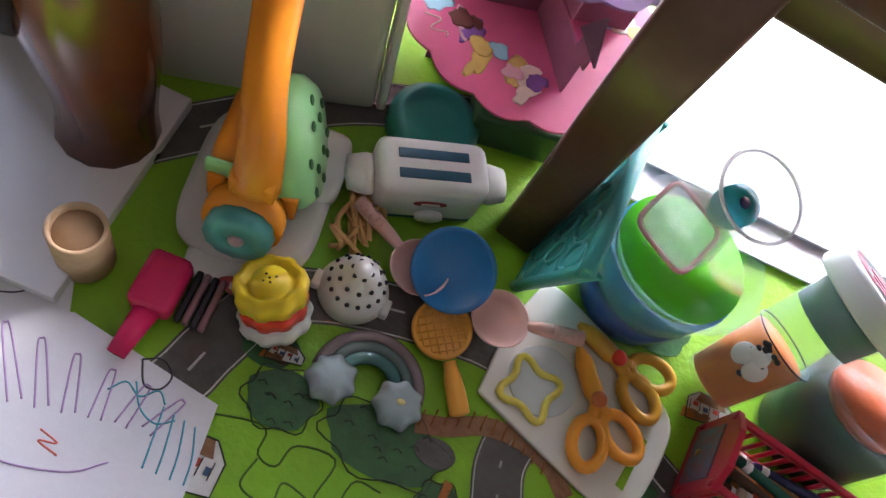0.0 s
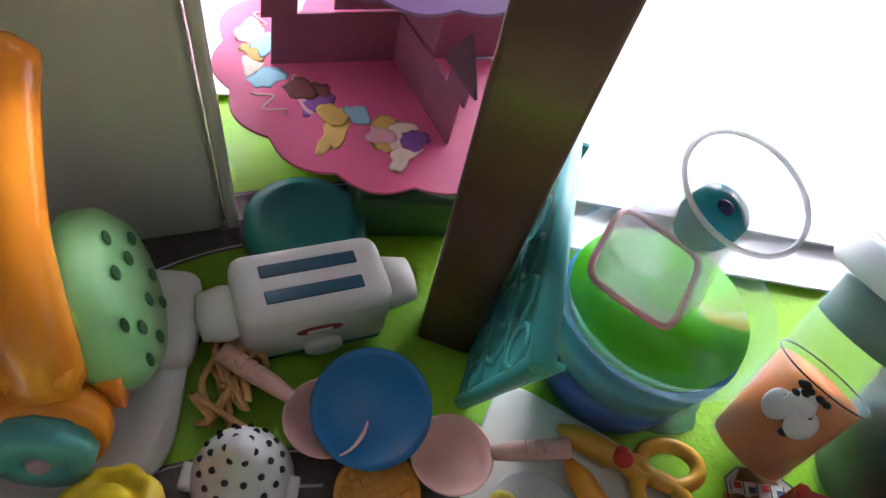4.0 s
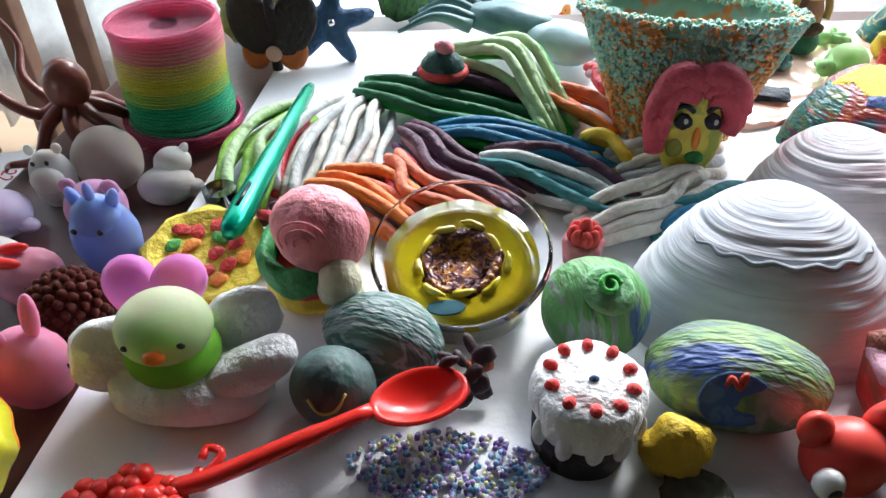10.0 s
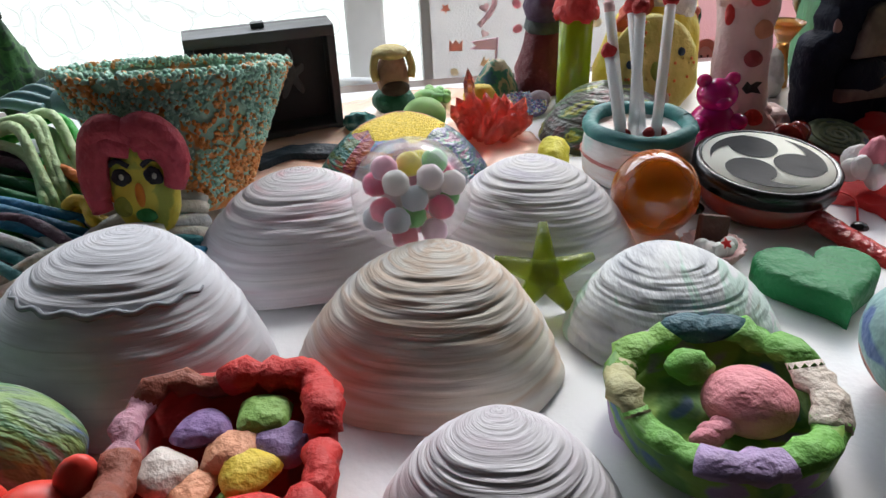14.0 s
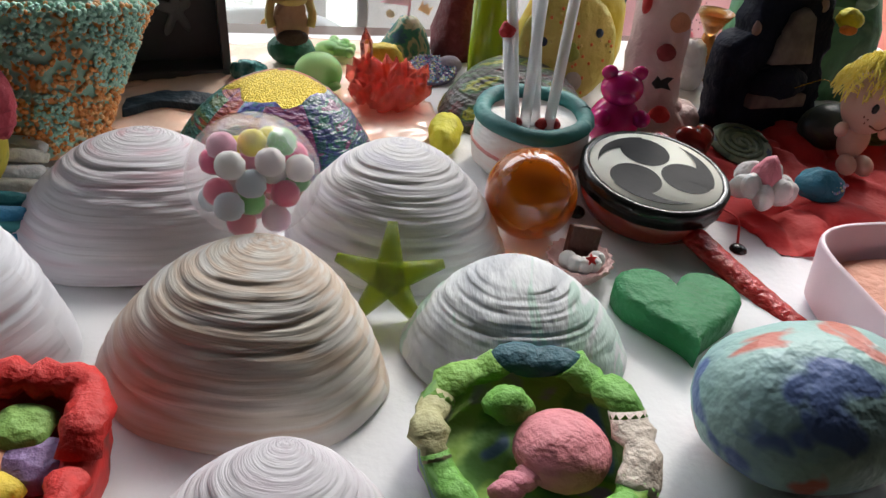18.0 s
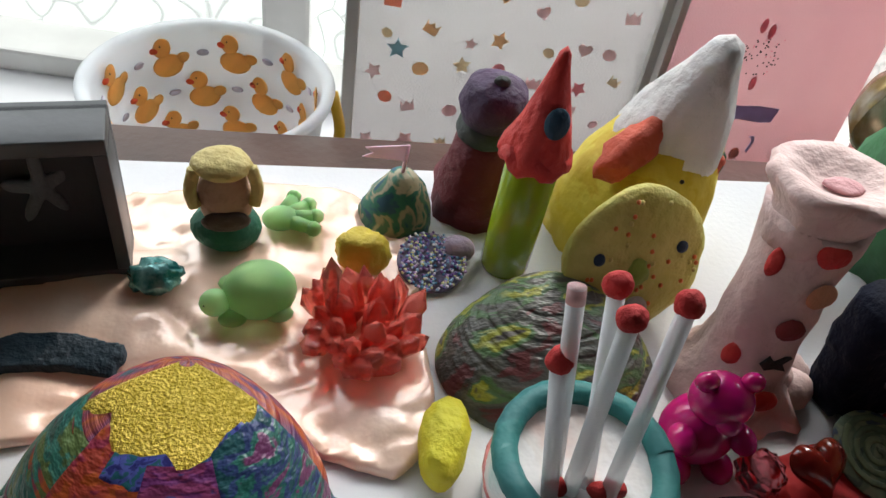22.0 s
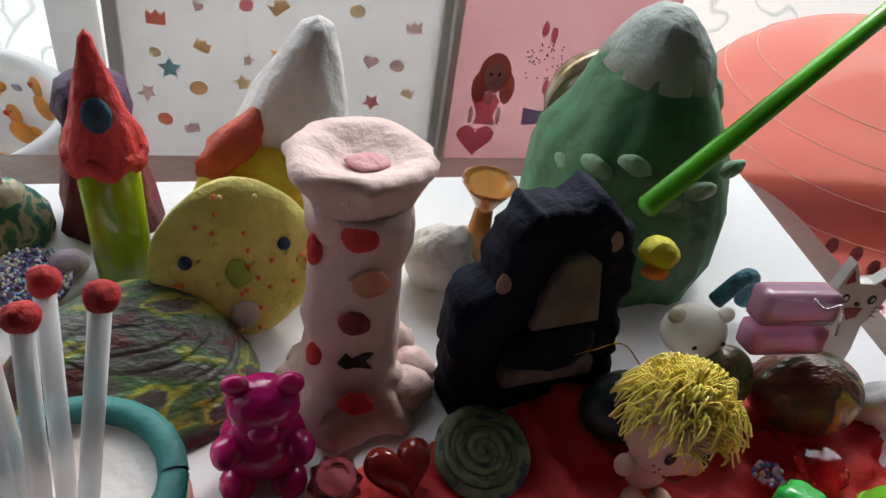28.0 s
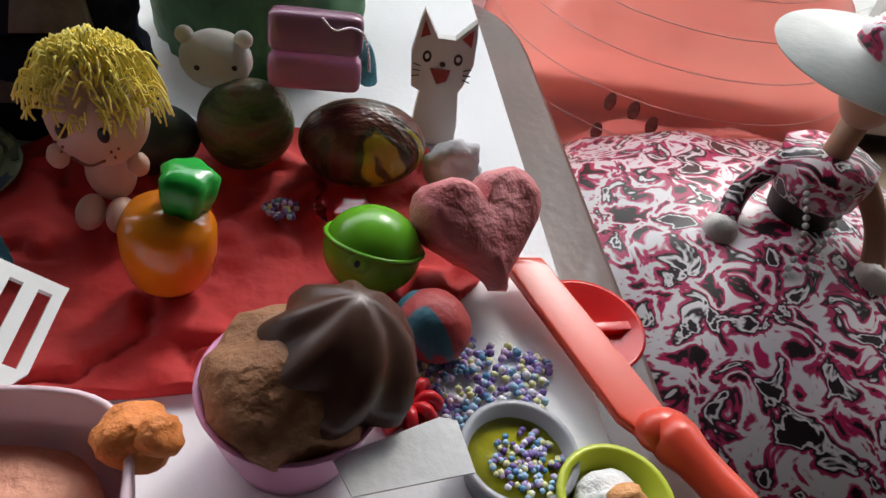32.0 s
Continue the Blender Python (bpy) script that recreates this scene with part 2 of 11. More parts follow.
def heart_outline(w, n=36):
    out = []
    for i in range(n):
        a = 2 * math.pi * i / n
        out.append((w / 32 * 16 * math.sin(a) ** 3, w / 32 * (13 * math.cos(a) - 5 * math.cos(2 * a) - 2 * math.cos(3 * a) - math.cos(4 * a))))
    return out


def star_outline(r, inner=0.45, points=5, turn=90.0):
    out = []
    for i in range(points * 2):
        a = radians(turn) + math.pi * i / points
        q = r if i % 2 == 0 else r * inner
        out.append((q * math.cos(a), q * math.sin(a)))
    return out


def soft_star(r, inner=0.5, points=5, n=60, turn=90.0):
    out = []
    for i in range(n):
        a = 2 * math.pi * i / n
        f = 0.5 + 0.5 * math.cos(points * (a - radians(turn)))
        q = r * (inner + (1 - inner) * f ** 1.6)
        out.append((q * math.cos(a), q * math.sin(a)))
    return out


def dots(parent, spots, r, material, name="eye", squash=0.5):
    """Small round studs, one part each."""
    first = None
    for x, y, z in spots:
        if first is None:
            first = part(name, ball(r, r * squash, r, 10, 7), material, parent, m=Matrix.Translation((x, y, z)))
        else:
            again(first, parent, Matrix.Translation((x, y, z)))


def sprinkle(n, r, place, seed=1, seg=6):
    """Many small beads in one mesh; place(rnd) gives a point."""
    rnd = random.Random(seed)
    verts, faces = [], []
    t = bmesh.new()
    bmesh.ops.create_icosphere(t, subdivisions=1, radius=1)
    bv = [v.co.copy() for v in t.verts]
    bf = [[v.index for v in f.verts] for f in t.faces]
    t.free()
    for _ in range(n):
        p = Vector(place(rnd))
        k = r * rnd.uniform(0.8, 1.2)
        o = len(verts)
        verts += [p + v * k for v in bv]
        faces += [[o + i for i in f] for f in bf]
    me = bpy.data.meshes.new("beads")
    me.from_pydata(verts, [], faces)
    me.polygons.foreach_set("use_smooth", [True] * len(me.polygons))
    return me


def bead_material(name, cols, rough=0.25, metal=0.0):
    m = bpy.data.materials.new(name)
    m.use_nodes = True
    t = m.node_tree
    g, ramp = t.nodes.new("ShaderNodeNewGeometry"), t.nodes.new("ShaderNodeValToRGB")
    ramp.color_ramp.interpolation = "CONSTANT"
    r = ramp.color_ramp
    for i, c in enumerate(cols):
        e = r.elements[i] if i < 1 else r.elements.new(i / len(cols))
        e.color = (*c, 1)
    r.elements[len(cols)].color = (*cols[-1], 1)
    t.links.new(g.outputs["Random Per Island"], ramp.inputs[0])
    b = t.nodes["Principled BSDF"]
    b.inputs["Roughness"].default_value, b.inputs["Metallic"].default_value = rough, metal
    t.links.new(ramp.outputs[0], b.inputs["Base Color"])
    return m


# ---- room: floor, walls, window ----
FLOOR = -0.3055
# Wall colour is set dark to hold down light bounced by the unseen room.
M_WALL = mat("dim_wall_paint", (0.13, 0.12, 0.11), 0.8, None, 3, 0.1, 60)
M_FLOOR = mat("wood_floor", (0.32, 0.22, 0.14), 0.5, (0.22, 0.15, 0.09), 6, 0.1, 60)
M_WHITEFRAME = mat("white_frame", (0.75, 0.75, 0.73), 0.45, None, 8, 0.05, 80)
solo("floor", box(5.0, 4.6, 0.1, (-0.2, -0.65, FLOOR - 0.106)), M_FLOOR, "brown wooden floor under the play mat", "floor", 0, 0, kind="structure")
solo("wall_south", box(5.0, 0.1, 2.6, (-0.2, -2.95, FLOOR - 0.006)), M_WALL, "dark unseen room wall that keeps bounced light low", "wall", 0, 0, kind="structure")
solo("wall_east", box(0.1, 4.2, 2.6, (2.25, -0.8, FLOOR - 0.006)), M_WALL, "dark unseen room wall that keeps bounced light low", "wall", 0, 0, kind="structure")
solo("wall_west", box(0.1, 3.0, 2.6, (-2.65, -1.4, FLOOR - 0.006)), M_WALL, "dark unseen room wall that keeps bounced light low", "wall", 0, 0, kind="structure")
solo("ceiling", box(5.2, 4.6, 0.1, (-0.2, -0.65, 2.28)), M_WALL, "dark unseen ceiling that keeps bounced light low", "ceiling", 0, 0, kind="structure")
# back wall: a low sill and a wide frosted window
WY = 0.90
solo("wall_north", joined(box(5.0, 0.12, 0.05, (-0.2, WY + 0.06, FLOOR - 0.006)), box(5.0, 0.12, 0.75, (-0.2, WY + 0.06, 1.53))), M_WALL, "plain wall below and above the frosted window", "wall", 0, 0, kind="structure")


def frosted():
    m = bpy.data.materials.new("glowing_frosted_glass")
    m.use_nodes = True
    t = m.node_tree
    b = t.nodes["Principled BSDF"]
    b.inputs["Base Color"].default_value = (0.55, 0.6, 0.56, 1)
    b.inputs["Roughness"].default_value = 0.55
    b.inputs["Transmission Weight"].default_value = 0.0
    # The pane emits light itself, standing in for daylight coming through the glass.
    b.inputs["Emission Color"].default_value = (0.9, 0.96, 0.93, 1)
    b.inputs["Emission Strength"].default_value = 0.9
    tc, w, bp, wob, add = (t.nodes.new("ShaderNode" + k) for k in ("TexCoord", "TexVoronoi", "Bump", "TexNoise", "VectorMath"))
    w.inputs["Scale"].default_value = 6.5
    w.feature = "DISTANCE_TO_EDGE"
    w.inputs["Randomness"].default_value = 0.7
    wob.inputs["Scale"].default_value = 5
    add.operation = "ADD"
    # The leaf pattern is dimmed into the emission along cell edges.
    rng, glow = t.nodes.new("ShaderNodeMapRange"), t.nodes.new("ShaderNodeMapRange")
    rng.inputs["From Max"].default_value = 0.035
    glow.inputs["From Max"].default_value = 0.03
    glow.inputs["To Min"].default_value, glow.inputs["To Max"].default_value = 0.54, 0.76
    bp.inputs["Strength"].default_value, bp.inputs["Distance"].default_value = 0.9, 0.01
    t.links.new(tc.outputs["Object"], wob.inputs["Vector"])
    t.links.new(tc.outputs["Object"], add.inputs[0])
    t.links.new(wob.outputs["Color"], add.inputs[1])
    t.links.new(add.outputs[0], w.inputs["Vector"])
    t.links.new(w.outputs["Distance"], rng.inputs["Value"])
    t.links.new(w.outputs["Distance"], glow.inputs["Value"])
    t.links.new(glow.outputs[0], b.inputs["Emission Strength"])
    t.links.new(rng.outputs[0], bp.inputs["Height"])
    t.links.new(bp.outputs[0], b.inputs["Normal"])
    return m


M_FROST = frosted()
M_UPPER = mat("clear_window_glass", (0.9, 0.93, 0.92), 0.05, None, 10, 0.0, 100, alpha=0.08)
PANE_TOP = 0.38
win = tagged(new("window_1"), "wide window with frosted leaf-patterned glass and white frames", "window", kind="structure")
for x0, x1 in ((-2.6, -1.3), (-1.3, -0.1), (-0.1, 1.1), (1.1, 2.2)):
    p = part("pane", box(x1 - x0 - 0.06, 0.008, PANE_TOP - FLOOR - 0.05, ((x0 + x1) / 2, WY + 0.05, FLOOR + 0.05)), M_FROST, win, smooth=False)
    p.visible_shadow = False
    # Upper pane and transom are added out of view; glossy surfaces mirror the lamp through it.
    p = part("upper_pane", box(x1 - x0 - 0.06, 0.008, FLOOR + 1.85 - PANE_TOP - 0.03, ((x0 + x1) / 2, WY + 0.05, PANE_TOP + 0.03)), M_UPPER, win, "clear glass pane", smooth=False)
    p.visible_shadow = False
    part("transom", box(x1 - x0 - 0.06, 0.05, 0.03, ((x0 + x1) / 2, WY + 0.05, PANE_TOP), 0.004), M_WHITEFRAME, win, smooth=False)
    part("window_frame", box(0.06, 0.06, 1.84, (x0, WY + 0.05, FLOOR + 0.02), 0.006), M_WHITEFRAME, win, smooth=False)
part("window_sill", box(4.9, 0.10, 0.03, (-0.2, WY + 0.02, FLOOR + 0.02), 0.005), M_WHITEFRAME, win, smooth=False)

# ---- low table and the white board on it ----
TABLE = -0.007
M_TABLE = mat("dark_table_wood", (0.095, 0.044, 0.032), 0.34, (0.055, 0.025, 0.019), 14, 0.14, 180, coat=0.2)


def rounded_rect(x0, x1, y0, y1, r, n=8):
    out = []
    for cx, cy, a0 in ((x1 - r, y0 + r, -90), (x1 - r, y1 - r, 0), (x0 + r, y1 - r, 90), (x0 + r, y0 + r, 180)):
        for k in range(n + 1):
            a = radians(a0 + 90 * k / n)
            out.append((cx + r * math.cos(a), cy + r * math.sin(a)))
    return out




def rounded_poly(corners, r, n=8):
    """A polygon with rounded corners, anticlockwise."""
    out, m = [], len(corners)
    for i in range(m):
        p, q, s = (Vector(corners[k % m]) for k in (i - 1, i, i + 1))
        u, v = (p - q).normalized(), (s - q).normalized()
        for k in range(n + 1):
            t = k / n
            a_, b_ = q + u * r, q + v * r
            out.append(tuple((1 - t) ** 2 * a_ + 2 * t * (1 - t) * q + t * t * b_))
    return out


table = thing("low_table", "dark brown wooden low table with rounded corners and tapered legs", "table", 0, 0)
rows = ((0.985, 0.0), (1.0, 0.12), (1.0, 0.8), (0.997, 0.95), (0.992, 1.0))
part("tabletop", shift(prism(rounded_poly([(-0.551, -0.127), (0.562, -0.014), (0.508, 0.515), (-0.525, 0.375)], 0.085), 0.024, rings=rows), 0, 0, TABLE - 0.024), M_TABLE, table)
LEGS = ((-0.4535, -0.103), (0.485, 0.03), (0.450, 0.44), (-0.49, 0.32))
for (x0, y0), (x1, y1) in zip(LEGS, LEGS[1:] + LEGS[:1]):
    L = math.hypot(x1 - x0, y1 - y0)
    part("apron", box(L, 0.02, 0.030, (L / 2, 0, 0), 0.003), M_TABLE, table, m=pose(x0, y0 + 0.012, TABLE - 0.054, 0, 0, math.degrees(math.atan2(y1 - y0, x1 - x0))))
for x, y in LEGS:
    bm = box(0.042, 0.042, 1, (0, 0, 0), 0.004)
    for v in bm.verts:
        k = 0.72 + 0.28 * v.co.z
        v.co = Vector((v.co.x * k + 0.002 * (1 - v.co.z), v.co.y * k + 0.004 * (1 - v.co.z), v.co.z * (TABLE - 0.024 - FLOOR)))
    part("leg", shift(bm, x, y, FLOOR), M_TABLE, table)

M_BOARD = mat("white_board", (0.82, 0.83, 0.84), 0.6, (0.76, 0.77, 0.8), 5, 0.12, 300)
solo("white_board", shift(prism([(-0.419, -0.100), (0.531, -0.009), (0.480, 0.484), (-0.412, 0.339)], 0.006, rings=((1, 0), (1, 0.85), (0.998, 1))), 0, 0, TABLE + 0.001), M_BOARD, "large white foam board lying on the dark table", "board", 0, 0, smooth=False)


LEFT = (1.0098, 2.51, -0.3539, -0.0418, -0.3466, -0.0562)
zone(*LEFT)
# ---- soft squeeze toys on the bare table edge ----
SQ = "soft squeeze toys"


def toy(name, label, x, y, z, mat_, body, rz=0.0, eyes=(), er=0.0018, extra=(), group=SQ, scale=1.0, tall=1.0):
    """A small soft animal: body and extra limbs as (part name, rx, ry, rz, x, y, z, material, tilt)."""
    e = thing(name, label, "toy", x, y, z, rz, group=group, scale=scale, tall=tall)
    part("body", ball(*body, flat=0.8, at=(0, 0, body[2] * 0.83), lump=0.05, freq=50), mat_, e)
    for nm, a, b, c, px, py, pz, mt, tilt in extra:
        part(nm, ball(a, b, c, 14, 10), mt or mat_, e, m=pose(px, py, pz, 0, tilt, 0))
    dots(e, eyes, er, BLACK)
    return e


J_WHITE, J_CREAM = jelly("white", (0.72, 0.71, 0.66)), jelly("cream", (0.62, 0.55, 0.47))
J_LILAC, J_PINK, J_BLUE = jelly("lilac", (0.62, 0.54, 0.72)), jelly("pink", (0.84, 0.36, 0.47)), jelly("blue", (0.3, 0.42, 0.78))
J_TEAL, J_PALEPINK, J_HOT = jelly("teal", (0.16, 0.52, 0.62)), jelly("palepink", (0.72, 0.46, 0.58)), jelly("hotpink", (0.82, 0.3, 0.62))
J_YELLOW, J_BROWN, J_MINT = jelly("yellow", (0.8, 0.68, 0.2)), jelly("brown", (0.13, 0.035, 0.025)), jelly("mint", (0.62, 0.72, 0.66))
RED_DOT, GREEN_EAR, ORANGE = plastic("red", (0.68, 0.03, 0.03)), plastic("green_ear", (0.05, 0.65, 0.08)), plastic("orange", (0.8, 0.2, 0.02))
T = TABLE
toy("soft_hippo", "small white soft hippo toy with black dot eyes", -0.4933, 0.1299, T, J_WHITE, (0.0135, 0.012, 0.016), 10, ((-0.004, -0.0105, 0.027), (0.004, -0.0105, 0.027)), 0.0014,
    (("snout", 0.010, 0.008, 0.007, 0, -0.009, 0.017, None, 0), ("ear", 0.003, 0.002, 0.003, -0.008, 0, 0.030, None, 0), ("ear", 0.003, 0.002, 0.003, 0.008, 0, 0.030, None, 0)), scale=0.902, tall=1.278)
toy("soft_egg_toy", "large beige rounded soft toy on the dark table", -0.4705, 0.1496, T, J_CREAM, (0.021, 0.019, 0.025), scale=0.953, tall=0.833)
toy("soft_cat", "white soft cat toy lying down", -0.4331, 0.1357, T, J_WHITE, (0.018, 0.015, 0.012), 20, (), 0.001,
    (("head", 0.012, 0.011, 0.010, 0.006, 0.010, 0.020, None, 0), ("paw", 0.006, 0.007, 0.005, 0.017, -0.004, 0.008, None, 0), ("ear", 0.003, 0.003, 0.005, 0.014, 0.012, 0.027, None, 30)), scale=0.899)
toy("soft_jellyfish", "translucent lilac soft dome toy", -0.5139, 0.1021, T, J_LILAC, (0.021, 0.018, 0.014), 0, (), 0.001,
    (("fin", 0.007, 0.006, 0.004, 0.020, -0.004, 0.008, None, 20),), scale=0.915, tall=0.965)
toy("soft_pig", "pinkish lilac soft pig toy with snout", -0.4608, 0.1073, T, jelly("pig", (0.66, 0.36, 0.55)), (0.0165, 0.015, 0.0155), 0, ((-0.005, -0.0145, 0.014), (0.006, -0.0145, 0.014)), 0.0015,
    (("snout", 0.004, 0.003, 0.003, 0.0005, -0.0145, 0.012, plastic("snout", (0.8, 0.1, 0.25)), 0), ("ear", 0.005, 0.003, 0.005, -0.011, 0, 0.026, None, -30), ("ear", 0.005, 0.003, 0.005, 0.011, 0, 0.026, None, 30)), scale=1.013)
toy("soft_unicorn", "sky blue soft unicorn toy sitting upright", -0.4409, 0.0761, T, J_BLUE, (0.0165, 0.014, 0.021), 0, ((-0.006, -0.0135, 0.030), (0.006, -0.0135, 0.030)), 0.0016,
    (("head", 0.012, 0.011, 0.011, 0, -0.002, 0.030, None, 0), ("horn", 0.0025, 0.0025, 0.006, 0, -0.002, 0.043, None, 0), ("ear", 0.003, 0.003, 0.006, -0.009, 0, 0.039, None, -20), ("ear", 0.003, 0.003, 0.006, 0.009, 0, 0.039, None, 20)), scale=1.034, tall=1.055)
seal = toy("soft_seal", "long white soft seal toy with a drawn black smile", -0.5046, 0.0716, T, J_WHITE, (0.034, 0.014, 0.015), -14, ((-0.034, -0.006, 0.026), (-0.037, -0.010, 0.018)), 0.0018,
           (("head", 0.014, 0.013, 0.013, -0.026, -0.002, 0.016, None, 0), ("flipper", 0.006, 0.008, 0.004, 0.004, -0.014, 0.006, None, 0), ("tail", 0.008, 0.009, 0.006, 0.035, 0.0, 0.008, None, 0)), scale=0.881, tall=0.749)
part("mouth", tube(curve([(-0.030, -0.0152, 0.021), (-0.0275, -0.0158, 0.015), (-0.031, -0.0150, 0.010), (-0.036, -0.0105, 0.009)], 10), 0.0006, 6), BLACK, seal)
toy("soft_curled_rabbit", "pink soft rabbit toy with red ears folded back", -0.4722, 0.0536, T, J_PINK, (0.018, 0.016, 0.0145), 10, ((0.005, -0.015, 0.016), (0.011, -0.012, 0.016)), 0.0012,
    (("ear", 0.009, 0.003, 0.003, -0.006, -0.006, 0.0265, RED_DOT, 10), ("ear", 0.009, 0.003, 0.003, -0.004, 0.003, 0.0280, RED_DOT, -8)), scale=0.945)
toy("soft_white_rabbit", "pale translucent soft rabbit toy with green ears", -0.5099, 0.0364, T, J_MINT, (0.0185, 0.017, 0.0155), 0, ((0.010, -0.012, 0.024),), 0.001,
    (("ear", 0.008, 0.003, 0.003, -0.007, -0.006, 0.0265, GREEN_EAR, -12), ("ear", 0.008, 0.003, 0.003, -0.005, 0.004, 0.0290, GREEN_EAR, -12)), scale=0.895, tall=0.916)
rasp = toy("soft_hedgehog", "brown soft hedgehog toy covered in round bumps", -0.4434, 0.0353, T, J_BROWN, (0.020, 0.018, 0.016), 0, scale=0.871, tall=1.067)
me = sprinkle(0, 0.003, None)
for k in range(90):
    g = k * 2.39996
    zz = 1 - (k + 0.5) / 90 * 1.25
    rr = math.sqrt(max(0, 1 - zz * zz))
    p = Vector((0.0205 * rr * math.cos(g), 0.0185 * rr * math.sin(g), 0.0133 + 0.0165 * zz))
    if k == 0:
        bump0 = part("bump", ball(0.0027, seg=7, rings=5), J_BROWN, rasp, m=Matrix.Translation(p))
    else:
        again(bump0, rasp, Matrix.Translation(p))
toy("soft_lilac_rabbit", "pale pink soft rabbit toy with long upright ears", -0.5040, -0.0062, T, J_PALEPINK, (0.0165, 0.0155, 0.0165), -12, ((-0.004, -0.0155, 0.009), (0.010, -0.0125, 0.011)), 0.0016,
    (("ear", 0.0038, 0.003, 0.008, -0.007, -0.004, 0.034, None, -14), ("ear", 0.0038, 0.003, 0.008, 0.006, -0.004, 0.034, None, 10),
     ("inner_ear", 0.0018, 0.001, 0.006, -0.007, -0.0068, 0.034, plastic("ear_red", (0.7, 0.1, 0.12)), -14), ("inner_ear", 0.0018, 0.001, 0.006, 0.006, -0.0068, 0.034, plastic("ear_red", (0.7, 0.1, 0.12)), 10)), scale=0.969, tall=1.212)
toy("soft_narwhal", "teal soft narwhal toy with a pointed top", -0.4820, 0.0134, T, J_TEAL, (0.0145, 0.014, 0.0145), 0, ((-0.010, -0.0105, 0.010), (0.008, -0.0125, 0.008)), 0.0016,
    (("head", 0.009, 0.009, 0.012, -0.002, 0.002, 0.026, None, 0), ("horn", 0.0028, 0.0028, 0.007, -0.003, 0.002, 0.039, None, 0), ("fin", 0.005, 0.004, 0.003, 0.014, -0.004, 0.016, None, -20)), scale=0.997, tall=1.001)
toy("soft_pink_rabbit", "bright pink soft rabbit toy with long ears", -0.4404, -0.0066, T, jelly("rabbitpink", (0.85, 0.33, 0.48)), (0.0215, 0.018, 0.0175), 10, ((0.020, -0.004, 0.016),), 0.0018,
    (("ear", 0.005, 0.004, 0.011, -0.009, -0.004, 0.036, None, -35), ("ear", 0.0045, 0.004, 0.011, 0.010, 0.002, 0.038, None, 15), ("face", 0.012, 0.008, 0.010, -0.014, -0.006, 0.020, None, 0)), scale=0.814, tall=1.402)
yc = toy("soft_yellow_chick", "yellow soft chick toy with an orange beak", -0.4720, -0.0238, T, J_YELLOW, (0.016, 0.015, 0.0165), 0, (), 0.001,
         (("beak", 0.0032, 0.0032, 0.0028, -0.008, -0.0105, 0.026, ORANGE, 0),), scale=1.054)

# scallop-shaped case
sc = thing("shell_case", "bright yellow plastic scallop shell case with an orange lower half", "toy case", -0.4548, -0.0462, TABLE + 0.012, 4, 30, scale=0.963, tall=0.897)


def scallop(w, d, h, n=72, rings=14, down=False):
    bm = bmesh.new()
    apex = Vector((0, d * 0.42, h * 0.55))
    loops = []
    for j in range(rings + 1):
        f = j / rings
        loop = []
        for i in range(n):
            a = 2 * math.pi * i / n
            fan = math.sin(a)
            rib = 1 + 0.022 * f * f * math.cos(13 * a)
            o = Vector((w / 2 * math.cos(a) * rib * (1 - 0.18 * max(0, fan)), d / 2 * fan * rib, 0))
            p = apex.lerp(o, f)
            top_ = h * (1 - f ** 2.6) ** 0.50
            p.z = top_ * (1 + 0.018 * f * math.cos(13 * a)) if f < 1 else 0
            loop.append(bm.verts.new(p))
        loops.append(loop)
    for lo, hi in zip(loops, loops[1:]):
        for i in range(n):
            bm.faces.new((lo[i], lo[(i + 1) % n], hi[(i + 1) % n], hi[i]))
    bm.faces.new(loops[-1])
    bmesh.ops.remove_doubles(bm, verts=bm.verts, dist=1e-6)
    if down:
        bmesh.ops.scale(bm, vec=(1, 1, -1), verts=bm.verts)
    return bm


part("upper_shell", shift(scallop(0.067, 0.066, 0.026), 0, 0, 0.013), plastic("yellow_shell", (0.80, 0.76, 0.04), 0.10), sc)
part("lower_shell", shift(scallop(0.066, 0.065, 0.014, down=True), 0, 0, 0.012), plastic("orange_shell", (0.85, 0.28, 0.02), 0.25), sc, "orange lower shell half")
part("latch", box(0.010, 0.004, 0.010, (0.020, -0.031, 0.006), 0.001), plastic("yellow_shell", (0.80, 0.74, 0.03)), sc)

# ---- the board's near corner: chick in white clay, pizza, burger, cone ----
CW = clay("white", (0.76, 0.75, 0.73), (0.68, 0.67, 0.66))
CY, CR, CG = clay("yellow", (0.78, 0.62, 0.06)), clay("red", (0.66, 0.05, 0.04), (0.5, 0.03, 0.03)), clay("green", (0.03, 0.22, 0.05))
wing = thing("clay_wings", "white modelling clay cupped like two open wings", "clay model", -0.3717, -0.0091, 0, 6, scale=0.771, tall=1.033)
part("base", ball(0.043, 0.026, 0.017, 32, 18, (0, -0.004, 0.012), 0.75, 0.10, 45, 2), CW, wing)
part("wing", ball(0.024, 0.011, 0.026, 26, 16, (0, 0, 0), None, 0.13, 60, 3), CW, wing, m=pose(-0.037, 0.007, 0.024, 0, -24, 20))
part("wing", ball(0.031, 0.013, 0.012, 26, 16, (0, 0, 0), None, 0.13, 60, 4), CW, wing, m=pose(0.031, -0.007, 0.024, 10, -22, 16))
part("wing", ball(0.023, 0.009, 0.018, 26, 16, (0, 0, 0), None, 0.13, 60, 5), CW, wing, m=pose(0.026, 0.022, 0.032, -18, -12, 14))
chick = thing("soft_chick", "pale yellow soft chick toy sitting in a green cup", "toy", -0.3760, -0.0095, 0.017, 4, group=SQ, scale=0.966, tall=0.815)
